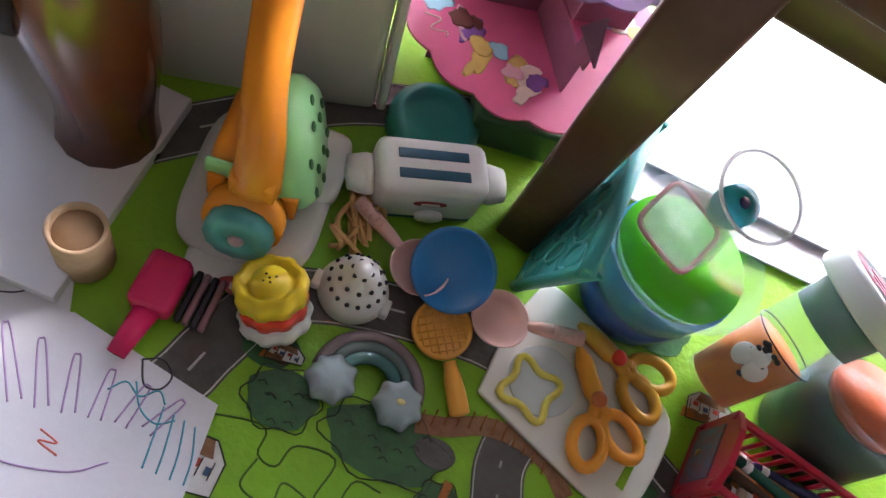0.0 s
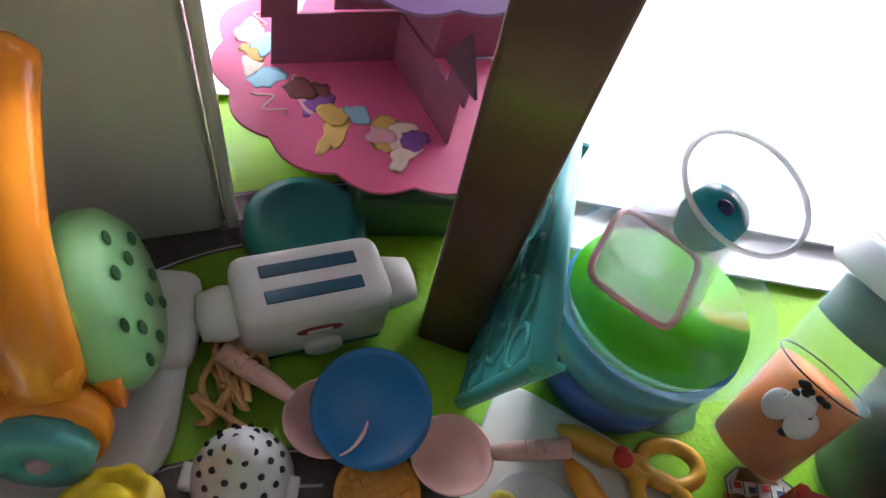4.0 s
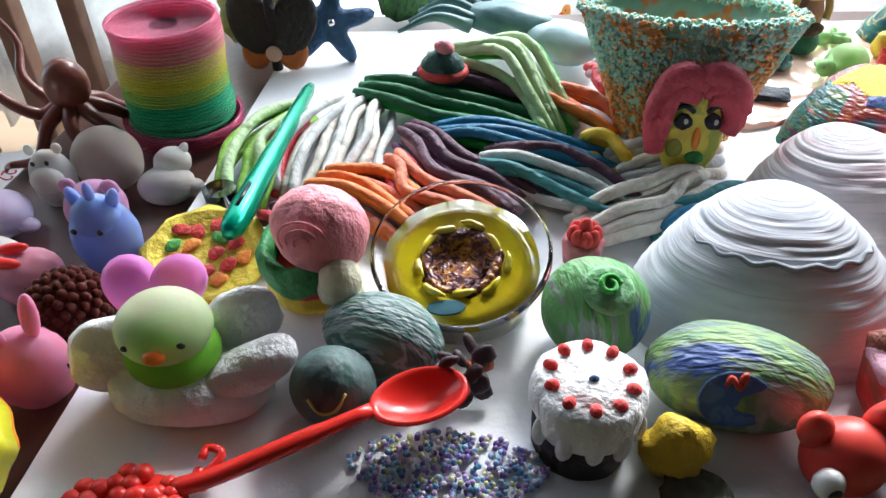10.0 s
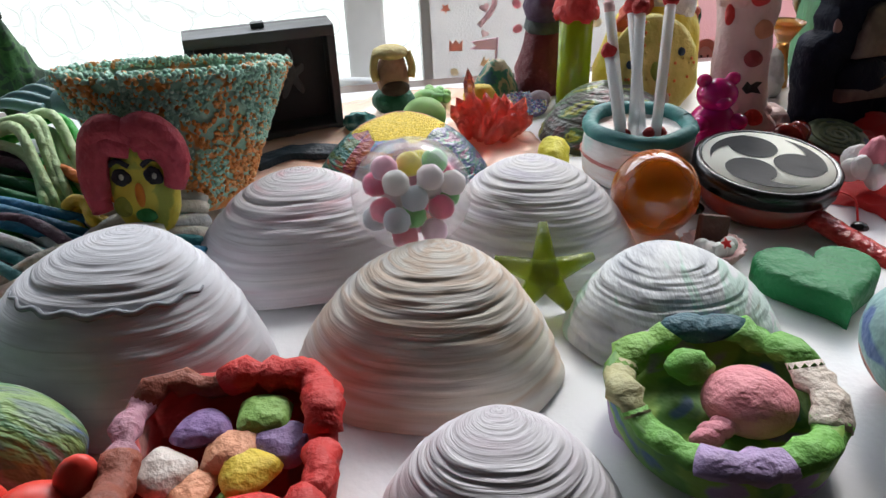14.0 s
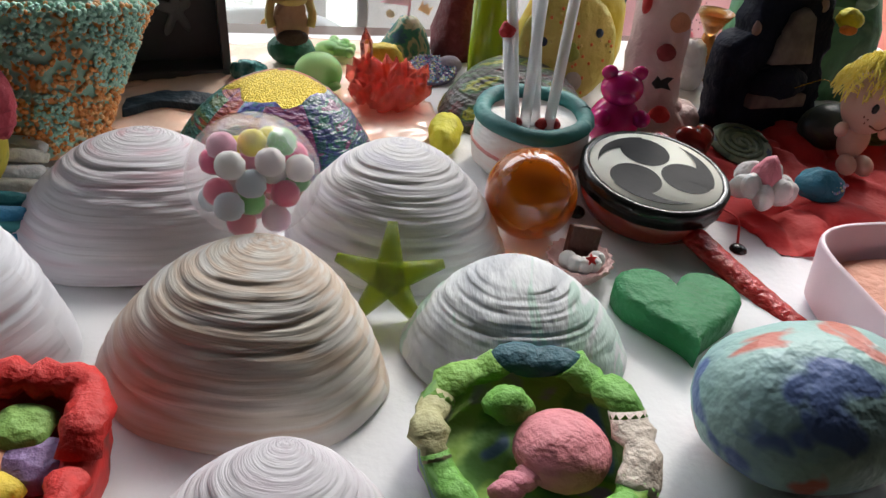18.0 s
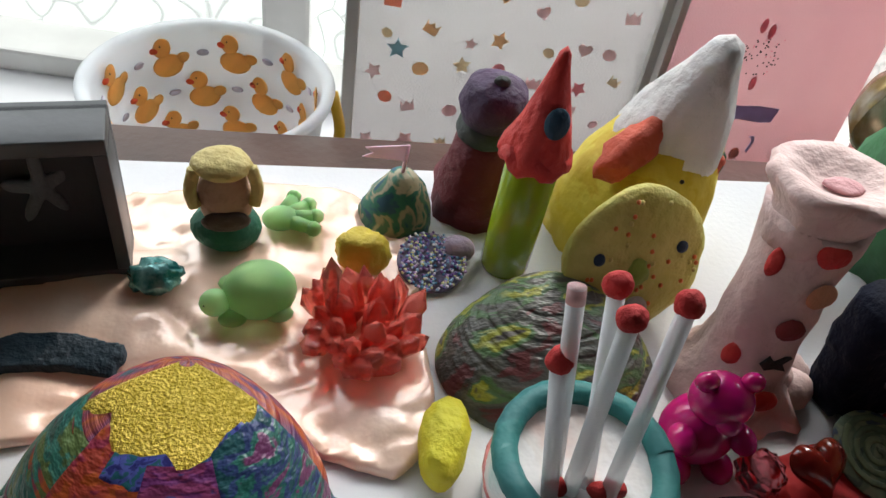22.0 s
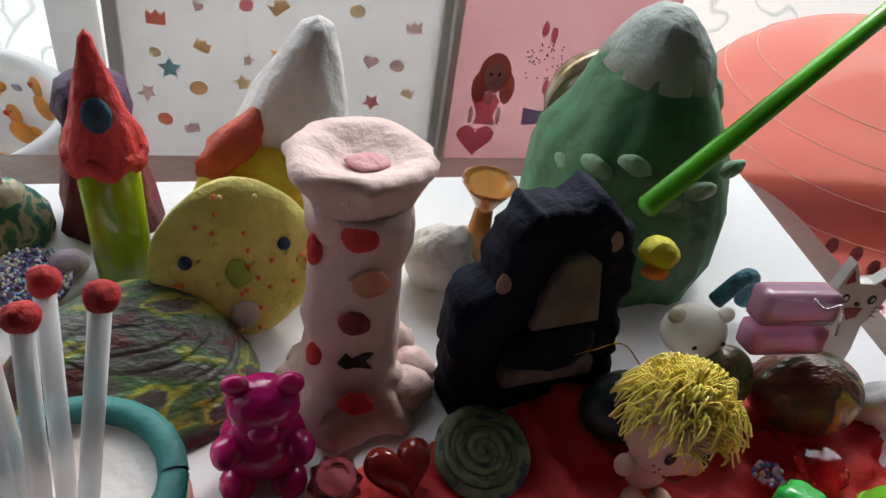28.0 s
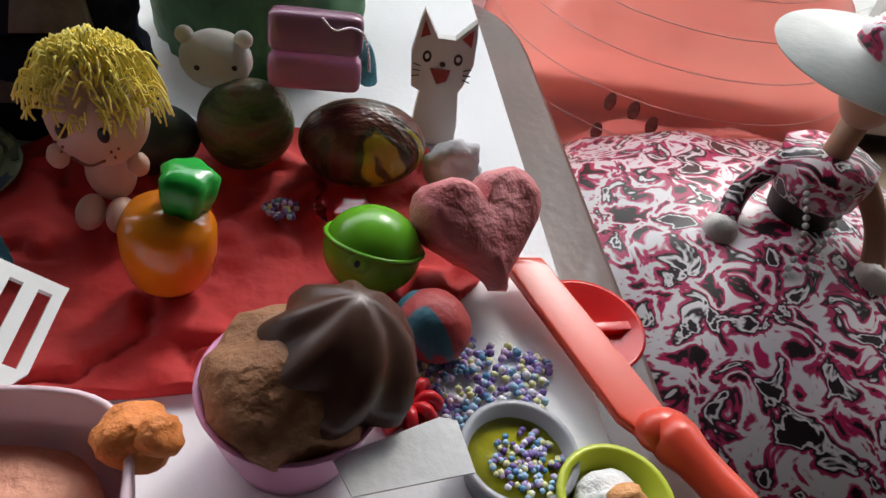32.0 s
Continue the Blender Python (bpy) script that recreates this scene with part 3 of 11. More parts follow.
part("cup", ball(0.0195, 0.0175, 0.015, 26, 14, (0, 0, 0.012), 0.7), jelly("lime", (0.22, 0.55, 0.05)), chick, "bright green lower body")
part("head", ball(0.0190, 0.0175, 0.0172, 30, 18, (0, -0.001, 0.031)), jelly("chick", (0.62, 0.68, 0.42)), chick)
dots(chick, ((-0.0105, -0.0152, 0.0335), (0.0108, -0.0152, 0.0350)), 0.0018, BLACK)
part("beak", ball(0.0046, 0.0035, 0.0036, 14, 9), ORANGE, chick, m=Matrix.Translation((0.0008, -0.0180, 0.0315)))
hp = solo("soft_heart", shift(prism(heart_outline(0.058), 0.016, 0.5), 0, 0, 0), jelly("heart", (0.85, 0.30, 0.72)), "translucent pink soft heart leaning on white clay", "toy", -0.3929, 0.0233, 0.036 -0.0100, 4, 48, group=SQ, scale=0.759)

pizza = thing("clay_pizza", "yellow clay pizza with red, green and orange toppings", "clay model", -0.3907, 0.0711, 0, 10, 14, scale=0.905, tall=0.673)
part("crust", lathe([(0.0, 0.0), (0.026, 0.001), (0.033, 0.007), (0.034, 0.014), (0.030, 0.0175), (0.026, 0.014), (0.0, 0.0135)], 36, 0.10, 70), CY, pizza)
rnd = random.Random(4)
tops = (CR, clay("orange", (0.8, 0.25, 0.03)), CR, clay("grass", (0.08, 0.35, 0.06)), clay("orange", (0.8, 0.25, 0.03)), CR)
for k in range(15):
    a, r = k * 2.4, 0.006 + 0.0165 * math.sqrt(k / 15)
    part("topping", prism([(x * rnd.uniform(0.8, 1.3), y) for x, y in ring_outline(9, 0.0055, 0.004)], 0.0035, 0.6, 0.0006, 200), tops[k % 6], pizza, m=pose(r * math.cos(a), r * math.sin(a), 0.0138, 0, 0, rnd.uniform(0, 180)))
bg = thing("clay_burger", "layered clay burger with pink bun and green lettuce", "clay model", -0.3344, 0.0536, 0, 0, 10, scale=0.835, tall=1.468)
part("lower_bun", ball(0.025, 0.022, 0.009, 28, 12, (0, 0, 0.008), 0.8, 0.12, 70), CY, bg)
part("patty", ball(0.024, 0.022, 0.006, 28, 12, (0.001, 0, 0.015), None, 0.15, 80, 2), CR, bg)
for k in range(3):
    part("lettuce", tube(curve([(0.022 * math.cos(a) * (1 + 0.1 * math.sin(5 * a + k)), 0.020 * math.sin(a), 0.020 + 0.004 * k + 0.002 * math.sin(4 * a)) for a in [i * 0.63 for i in range(11)]], 40), 0.0042, 8), CG, bg)
part("upper_bun", ball(0.0255, 0.022, 0.016, 30, 18, (0.006, -0.003, 0.042), None, 0.07, 60, 5), clay("bunpink", (0.75, 0.27, 0.30)), bg, "pink domed clay bun with pressed lines", m=pose(0, 0, 0, 0, 8, 0))
for k in range(3):
    part("pressed_line", tube(curve([(0.006 + 0.004 * (k + 1) * math.cos(a), -0.022 + 0.0012 * k, 0.047 + 0.003 * (k + 1) * math.sin(a)) for a in [i * 0.7 for i in range(9)]], 24), 0.0005, 5), clay("bundark", (0.55, 0.14, 0.17)), bg)
cone = thing("clay_ice_cream", "tiny clay ice cream cone with a cream scoop", "clay model", -0.3155, 0.0275, 0, 0, scale=0.832, tall=1.383)
part("cone", lathe([(0.006, 0.0), (0.0085, 0.018), (0.0088, 0.022), (0.0, 0.022)], 20), mat("wafer", (0.36, 0.17, 0.06), 0.7, None, 80, 0.6, 300), cone)
part("scoop", ball(0.0112, 0.0112, 0.0098, 22, 12, (0, 0, 0.029), None, 0.05, 90), clay("cream", (0.72, 0.66, 0.46)), cone)
part("scoop_skirt", lathe([(0.0085, 0.022), (0.0122, 0.0232), (0.0115, 0.0262), (0.008, 0.027)], 22, 0.1, 300), clay("cream", (0.72, 0.66, 0.46)), cone)

pen = thing("green_pen", "metallic green plastic craft pen with a dark slot", "pen", -0.0131, 0.0162, 0, scale=0.972)
PG = mat("green_metallic", (0.0, 0.35, 0.2), 0.22, (0.0, 0.25, 0.14), 30, 0.02, 200, metal=0.5)
a, b = Vector((-0.3717, 0.0496, 0.026)), Vector((-0.3624, 0.2158, 0.020))
part("barrel", tube([a.lerp(b, f) for f in (0, 0.03, 0.1, 0.3, 0.6, 0.95, 1)], [0.0035, 0.0058, 0.0068, 0.0062, 0.0052, 0.0042, 0.0025], 14), PG, pen)
part("slot", tube([a.lerp(b, 0.10) + Vector((0, -0.001, 0.0058)), a.lerp(b, 0.22) + Vector((0, 0, 0.0055))], 0.0016, 8), BLACK, pen)
solo("small_clear_cup", lathe([(0.0, 0.001), (0.0075, 0.001), (0.0098, 0.020), (0.0092, 0.020), (0.007, 0.003), (0.0, 0.003)], 24), clear("cup", (0.9, 0.9, 0.95)), "tiny clear plastic cup", "cup", -0.3931, 0.1111, 0, scale=0.920)

slime = thing("slime_tub", "round clear tub of yellow slime with a dark glittery middle", "tub", -0.2637, 0.0572, 0.006, 0, 16, -3, scale=0.900, tall=1.153)
part("tub", lathe([(0.0, 0.0), (0.038, 0.0), (0.0445, 0.026), (0.0455, 0.026), (0.0455, 0.0275), (0.0425, 0.0275), (0.0365, 0.003), (0.0, 0.003)], 48), clear("tub", (0.93, 0.95, 0.93)), slime)
part("slime", lathe([(0.0, 0.0035), (0.0362, 0.0035), (0.040, 0.018), (0.030, 0.0195), (0.020, 0.018), (0.0, 0.0165)], 48, 0.03, 60), mat("yellow_slime", (0.62, 0.52, 0.01), 0.12, (0.5, 0.36, 0.01), 30, 0.5, 60, coat=1.0), slime)
part("glitter_pool", lathe([(0.0, 0.0165), (0.014, 0.0175), (0.0165, 0.0195), (0.0185, 0.0197), (0.021, 0.0185)], 36, 0.16, 120), painted("glitter_brown", [(0.05, 0.015, 0.015), (0.12, 0.04, 0.04), (0.3, 0.12, 0.02), (0.06, 0.02, 0.02)], 160, (1, 1, 1), 0.18, 1.0, 300, 0.3), slime)
for k in range(9):
    a2 = 0.7 * k + 0.3
    part("slime_flake", tube(curve([((0.020 + 0.002 * (k % 3)) * math.cos(a2 + d), (0.020 + 0.003 * (k % 2)) * math.sin(a2 + d), 0.0195 + 0.0012 * (d > 0.2)) for d in (0, 0.2, 0.4, 0.6)], 8), [0.001, 0.002, 0.0022, 0.0022, 0.002, 0.002, 0.0015, 0.001, 0.0005], 6), mat("yellow_slime", (0.62, 0.52, 0.01)), slime)
part("sticker", prism(ring_outline(20, 0.0095, 0.0042), 0.001, 0.1), mat("slime_sticker", (0.03, 0.13, 0.16), 0.5), slime, "oval dark blue sticker", m=pose(-0.007, -0.0278, 0.0192, 0, 0, 3))

# ---- painted stones, spoon, cake, crab ----
STONES = "painted stones"


def stone(label, x, y, w, d, h, m_, rz=0.0, seed=0, z=0.0, scale=1.0, tall=1.0):
    return solo("painted_stone", shift(ball(w / 2, d / 2, h / 2, 36, 20, (0, 0, 0), None, 0.10, 22, seed), 0, 0, h / 2 * 0.97), m_, label, "stone", x, y, z, rz, group=STONES, scale=scale, tall=tall)


P_DARK = painted("paint_darkgreen", [(0.05, 0.08, 0.075), (0.07, 0.12, 0.11), (0.04, 0.10, 0.08)], 40, (1, 1, 1), 0.6)
P_GREY = painted("paint_grey", [(0.20, 0.26, 0.25), (0.05, 0.12, 0.10), (0.24, 0.29, 0.28), (0.10, 0.17, 0.12)], 45, (1, 3, 1), 0.5, 0.9)
P_GREEN = painted("paint_green", [(0.20, 0.27, 0.22), (0.10, 0.30, 0.08), (0.16, 0.30, 0.12), (0.06, 0.12, 0.28)], 26, (2.5, 0.8, 1), 0.55, 0.9)
P_MIX = painted("paint_mixed", [(0.05, 0.10, 0.30), (0.14, 0.20, 0.15), (0.20, 0.32, 0.10), (0.10, 0.22, 0.10), (0.25, 0.28, 0.24)], 26, (0.7, 2.2, 1), 0.5, 1.0)
P_TEAL = painted("paint_teal", [(0.10, 0.16, 0.35), (0.25, 0.40, 0.40), (0.28, 0.45, 0.42), (0.45, 0.12, 0.08), (0.13, 0.05, 0.05)], 20, (1, 1, 1), 0.5, 0.8)
s1 = stone("small round dark green painted stone with a yellow smile line", -0.3130, -0.0174, 0.038, 0.034, 0.034, P_DARK, 0, 1, scale=0.889, tall=1.154)
part("smile", tube(curve([(-0.008, -0.0135, 0.024), (-0.003, -0.0165, 0.0195), (0.004, -0.0160, 0.0205), (0.008, -0.0115, 0.026)], 12), 0.0007, 6), clay("smile", (0.5, 0.5, 0.1)), s1)
stone("grey and green streaked painted stone", -0.2963, 0.0115, 0.056, 0.038, 0.040, P_GREY, -15, 2, scale=0.963, tall=0.902)
s3 = stone("upright green painted stone with a stuck-on clay disc", -0.2078, 0.0255, 0.046, 0.046, 0.042, P_GREEN, 10, 3, scale=1.008, tall=1.119)
part("clay_disc", prism(ring_outline(20, 0.0105), 0.003, 0.5), clay("leaf", (0.16, 0.4, 0.16)), s3, m=pose(-0.001, -0.012, 0.0395, 22, 0, 0))
part("clay_coil", tube(curve([(0.0045 * math.cos(a) * (1 - a / 12), 0.0045 * math.sin(a) * (1 - a / 12), 0) for a in [i * 0.7 for i in range(12)]], 30), 0.0012, 6), clay("coil", (0.06, 0.42, 0.06)), s3, m=pose(-0.001, -0.013, 0.0435, 22, 0, 0))
s4 = stone("large oval stone painted green and blue with red and gold marks", -0.1558, -0.0045, 0.080, 0.052, 0.046, P_MIX, -8, 4, scale=0.893, tall=0.936)
part("blue_patch", shift(prism(ring_outline(18, 0.016, 0.013), 0.002, 0.8, 0.0012, 90)), painted("paint_blue", [(0.05, 0.12, 0.38), (0.08, 0.17, 0.42)], 60), s4, m=pose(-0.004, -0.021, 0.030, 60, 0, 6))
part("red_mark", tube(curve([(-0.009, -0.0195, 0.034), (-0.007, -0.018, 0.041), (-0.003, -0.0195, 0.036), (-0.001, -0.016, 0.042), (-0.005, -0.019, 0.037)], 16), 0.0013, 6), clay("redmark", (0.6, 0.06, 0.03)), s4)
stone("pale teal stone sponged with red and blue paint", 0.1991, 0.0100, 0.092, 0.068, 0.056, P_TEAL, 10, 6, scale=0.953)

SPR = plastic("spoon_red", (0.72, 0.03, 0.02), 0.25)
spoon = thing("red_spoon", "red plastic toy spoon with a flower cluster handle", "spoon", -0.0511, 0.0013, 0, scale=0.863, tall=0.876)
bm = bmesh.new()
n, rings = 28, 8
loops = []
for j in range(rings * 2 + 1):
    f = 1 - j / rings if j <= rings else (j - rings) / rings
    inner = j > rings
    f = max(f, 0.02)
    k = (f * 0.93 if inner else f)
    zz = -0.010 * (1 - f ** 2.2) + (0.0022 if inner else 0)
    loops.append([bm.verts.new((0.023 * k * math.cos(2 * math.pi * i / n), 0.0150 * k * math.sin(2 * math.pi * i / n), zz)) for i in range(n)])
for lo, hi in zip(loops[:rings], loops[1 : rings + 1]):
    for i in range(n):
        bm.faces.new((lo[i], lo[(i + 1) % n], hi[(i + 1) % n], hi[i]))
for lo, hi in zip(loops[rings + 1 : -1], loops[rings + 2 :]):
    for i in range(n):
        bm.faces.new((lo[i], lo[(i + 1) % n], hi[(i + 1) % n], hi[i]))
for i in range(n):
    bm.faces.new((loops[0][i], loops[0][(i + 1) % n], loops[-1][(i + 1) % n], loops[-1][i]))
bm.faces.new(loops[rings])
bm.faces.new(loops[rings + 1])
part("bowl", bm, SPR, spoon, m=pose(-0.2638, -0.0295, 0.030, 0, -3, 22))
part("handle", tube(curve([(-0.2838, -0.0374, 0.029), (-0.3118, -0.0506, 0.024), (-0.3468, -0.0628, 0.012), (-0.3638, -0.0671, 0.008)], 14), [0.0035] * 4 + [0.0042] * 11, 10), SPR, spoon)
petal = None
for cx, cy, r in ((-0.3969, -0.0748, 0.0105), (-0.3818, -0.0668, 0.0105), (-0.3900, -0.0841, 0.0105), (-0.3739, -0.0771, 0.0105), (-0.3638, -0.0699, 0.0085), (-0.3538, -0.0627, 0.006)):
    for k in range(6):
        a2 = k * math.pi / 3
        px = cx + (r * 0.6 * math.cos(a2) if k else 0)
        py = cy + (r * 0.6 * math.sin(a2) if k else 0)
        m_ = Matrix.Translation((px, py, 0.0085)) @ Matrix.Scale(r / 0.0105, 4)
        if petal is None:
            petal = part("petal", ball(0.0046, 0.0046, 0.0045, 12, 8), SPR, spoon, m=m_)
        else:
            again(petal, spoon, m_)
part("backing", prism(ring_outline(24, 0.024, 0.015), 0.007, 0.4), SPR, spoon, m=pose(-0.3809, -0.0751, 0.0005, 0, 0, 15))
part("curl", tube(curve([(-0.3518, -0.0609, 0.010), (-0.3467, -0.0527, 0.013), (-0.3537, -0.0499, 0.013), (-0.3547, -0.0553, 0.013)], 10), 0.002, 7), SPR, spoon)

BEADS = [(0.25, 0.2, 0.5), (0.35, 0.55, 0.75), (0.75, 0.72, 0.8), (0.2, 0.12, 0.35), (0.7, 0.7, 0.35), (0.55, 0.4, 0.65), (0.12, 0.3, 0.5)]
M_BEADS = bead_material("mixed_beads", BEADS)


def bead_bed(label, x, y, rx, ry, n, r, h, seed, z=0.0, name="bead_pile", scale=1.0, tall=1.0):
    def place(g):
        a, q = g.uniform(0, 6.283), math.sqrt(g.random())
        return rx * q * math.cos(a) * (1 + 0.2 * math.sin(3 * a)), ry * q * math.sin(a), r * 0.9 + h * g.random() * (1 - q)
    me_ = sprinkle(n, r, place, seed)
    me_.materials.append(M_BEADS)
    o = new(name, me_)
    o.matrix_basis = placed(Matrix.Translation((x, y, z))) @ grown(scale, tall)
    return tagged(o, label, "beads", kind="stuff")


bead_bed("scattered purple, blue and white craft beads on the white board", -0.2670, -0.0454, 0.040, 0.026, 650, 0.0014, 0.005, 3, scale=0.872, tall=1.096)
sh = thing("dried_flower", "dark dried flower with an orange petal", "flower", -0.2620, -0.0079, 0, scale=0.826, tall=1.378)
M_DRY, M_DRYO = mat("dried_petal", (0.05, 0.025, 0.03), 0.6), mat("dried_orange", (0.4, 0.09, 0.03), 0.6)
for k in range(14):
    a2 = k * 2.4
    part("petal", ball(0.006, 0.004, 0.0022, 10, 7, lump=0.3, freq=200, seed=k), M_DRYO if k in (3, 8) else M_DRY, sh, m=pose(0.009 * math.cos(a2), 0.009 * math.sin(a2), 0.006 + 0.0016 * k, 50 * math.cos(a2), 50 * math.sin(a2), 0))
cake = thing("clay_cake", "dark clay cake with white icing and red dots", "clay model", -0.2167, -0.0252, 0, scale=0.830, tall=1.332)
part("sponge", lathe([(0.0, 0.0), (0.022, 0.0), (0.0235, 0.012), (0.0235, 0.022), (0.0, 0.024)], 36, 0.05, 60), clay("darkbrown", (0.025, 0.015, 0.015)), cake)
part("icing", lathe([(0.0245, 0.017), (0.0258, 0.022), (0.0255, 0.031), (0.0225, 0.0345), (0.0, 0.0345)], 36, 0.07, 80, wave=lambda a, r, z: r if z > 0.018 else r * (1 + 0.03 * math.sin(5 * a))), CW, cake)
for k in range(6):
    a2 = -2.6 + k * 0.55
    part("icing_drip", ball(0.0042, 0.0025, 0.008 - 0.001 * (k % 3), 12, 8), CW, cake, m=Matrix.Translation((0.0240 * math.cos(a2), 0.0240 * math.sin(a2), 0.018)))
for k in range(10):
    a2 = 0.3 + k * 0.628
    part("red_dot", ball(0.0036, 0.0028, 0.0022, 10, 7), CR, cake, m=pose(0.0185 * math.cos(a2), 0.0185 * math.sin(a2), 0.0348, 0, 0, math.degrees(a2)))
part("blue_dot", ball(0.0024, 0.0016, 0.0015, 10, 7), clay("navyd", (0.03, 0.09, 0.2)), cake, m=Matrix.Translation((0.001, -0.001, 0.0348)))
yk = solo("yellow_clay_scrap", ball(0.0145, 0.013, 0.0165, 24, 16, (0, 0, 0.0145), 0.8, 0.3, 90, 3), clay("yellowdeep", (0.66, 0.45, 0.02)), "crumpled piece of yellow clay", "clay scrap", -0.1838, -0.0352, 0, scale=0.848, tall=0.964)
gl = solo("glitter_dish", lathe([(0.0, 0.0), (0.018, 0.0), (0.021, 0.007), (0.019, 0.006), (0.0, 0.004)], 26, 0.12, 90), mat("clear_glitter", (0.6, 0.6, 0.5), 0.08, (0.3, 0.35, 0.2), 200, 1.0, 300, trans=0.7), "clear glittery lump of slime", "slime", -0.1771, -0.0508, 0, scale=0.630)
roll = thing("fruit_tart", "tiny clay tart topped with red berries", "clay model", -0.2046, 0.0829, 0, scale=1.008, tall=1.491)
part("crust", lathe([(0.0, 0.0), (0.0085, 0.0), (0.0105, 0.009), (0.009, 0.010), (0.0, 0.009)], 22, wave=lambda a, r, z: r * (1 + 0.04 * math.cos(14 * a))), clay("pinktart", (0.5, 0.16, 0.18)), roll)
for k in range(9):
    part("berry", ball(0.0035, seg=10, rings=7), CR, roll, m=Matrix.Translation((0.0055 * math.cos(k * 0.785) * (k < 8), 0.0055 * math.sin(k * 0.785) * (k < 8), 0.012 + 0.003 * (k == 8))))
crab = thing("red_crab_toy", "round red rubber crab toy with big white eyes", "toy", -0.1228, -0.0371, 0, 12, scale=0.830, tall=1.117)
part("body", ball(0.0195, 0.017, 0.017, 28, 18, (0, 0, 0.0145), 0.85), plastic("crab", (0.72, 0.06, 0.04), 0.4), crab)
for s in (-1, 1):
    e = part("eye", ball(0.0068, 0.0062, 0.0068, 18, 12), WHITE, crab, m=Matrix.Translation((s * 0.0165, -0.0125, 0.0165)))
    part("pupil", ball(0.0032, 0.0015, 0.0032, 12, 8), BLACK, e, m=Matrix.Translation((s * 0.0005, -0.0058, 0.0)))
    part("claw", ball(0.008, 0.006, 0.011, 16, 10), plastic("crab", (0.72, 0.06, 0.04)), crab, m=pose(s * 0.016, 0.006, 0.028, 0, s * 30, 0))

# ---- plasticine strands, spring toy, octopus, planter ----
STR = "bundles of plasticine strands"


def strands(label, p0, p1, p2, cols, n, r, spread=0.03, seed=0, lift=0.006):
    """A bundle of long soft ropes along p0, p1, p2, each rope a part."""
    g = random.Random(seed)
    e = thing("strand_bundle", label, "clay strands", 0, 0, group=STR)
    a, b, c = (Vector((*p, 0)) for p in (p0, p1, p2))
    side = (c - a).cross(Vector((0, 0, 1))).normalized()
    for k in range(n):
        row, f = k % 3, (k / max(1, n - 1) - 0.5)
        o0, o1, o2 = (side * (f * spread * s + g.uniform(-0.002, 0.002)) for s in (0.7, 1.15, 1.0))
        z = r + row * r * 1.5
        pts = [a + o0 + Vector((0, 0, z + lift * 0.4)), b + o1 + Vector((0, 0, z + lift * g.uniform(0.4, 1.2))), c.lerp(b, g.uniform(0, 0.15)) + o2 + Vector((0, 0, r + row * r * 0.8))]
        pts.insert(1, pts[0].lerp(pts[1], 0.5) + side * g.uniform(-0.004, 0.004) + Vector((0, 0, 0.003)))
        pts.insert(3, pts[2].lerp(pts[3], 0.5) + side * g.uniform(-0.004, 0.004) + Vector((0, 0, 0.002)))
        part("strand", tube(curve(pts, 16), [r * 0.75] + [r] * 15 + [r * 0.8], 8), cols[k % len(cols)], e)
    return e


SG = {k: clay("strand_" + k, v) for k, v in dict(lime=(0.25, 0.50, 0.05), green=(0.02, 0.40, 0.04), dark=(0.02, 0.16, 0.06), grey=(0.6, 0.62, 0.6), red=(0.55, 0.04, 0.06), orange=(0.75, 0.20, 0.03),
      coral=(0.72, 0.2, 0.1), purple=(0.17, 0.06, 0.17), lilac=(0.42, 0.28, 0.36), blue=(0.02, 0.18, 0.32), white=(0.66, 0.63, 0.54), teal=(0.05, 0.25, 0.26), yellow=(0.75, 0.52, 0.03), pale=(0.45, 0.62, 0.32), plum=(0.10, 0.04, 0.07)).items()}
strands("lime green plasticine strands", (-0.3709, 0.2096), (-0.3874, 0.1597), (-0.3859, 0.1140), [SG["lime"], SG["lime"], SG["pale"]], 8, 0.0033, 0.026, 1)
strands("dark red plasticine strands", (-0.3651, 0.1958), (-0.3715, 0.1594), (-0.3699, 0.1228), [SG["red"]], 4, 0.003, 0.012, 2)
strands("pale grey plasticine strands", (-0.3291, 0.2224), (-0.3395, 0.1725), (-0.3481, 0.1132), [SG["grey"], SG["white"], SG["grey"]], 12, 0.0030, 0.044, 3)
strands("bright green twisted plasticine strands", (-0.3339, 0.2362), (-0.2797, 0.2141), (-0.2058, 0.1972), [SG["green"], SG["green"], SG["dark"]], 9, 0.0035, 0.032, 4)
strands("pale green plasticine strands", (-0.2841, 0.2716), (-0.2350, 0.2478), (-0.2009, 0.1971), [SG["green"], SG["pale"], SG["pale"]], 9, 0.0034, 0.028, 5, 0.03)
strands("dark green and blue plasticine strands with a yellow end", (-0.2850, 0.1805), (-0.2356, 0.1768), (-0.1716, 0.1600), [SG["dark"], SG["green"], SG["blue"]], 9, 0.0034, 0.026, 6)
strands("thin yellow plasticine clay strands", (-0.1961, 0.1760), (-0.1794, 0.1693), (-0.1618, 0.1553), [SG["yellow"]], 4, 0.0036, 0.014, 7)
strands("orange and coral plasticine strands", (-0.3450, 0.1269), (-0.3152, 0.1217), (-0.2729, 0.0843), [SG["orange"], SG["coral"], SG["orange"]], 11, 0.0034, 0.036, 8)
strands("thin crimson plasticine clay strands", (-0.3050, 0.1535), (-0.2904, 0.1213), (-0.2460, 0.1021), [SG["red"], SG["red"], SG["coral"]], 8, 0.0034, 0.026, 9)
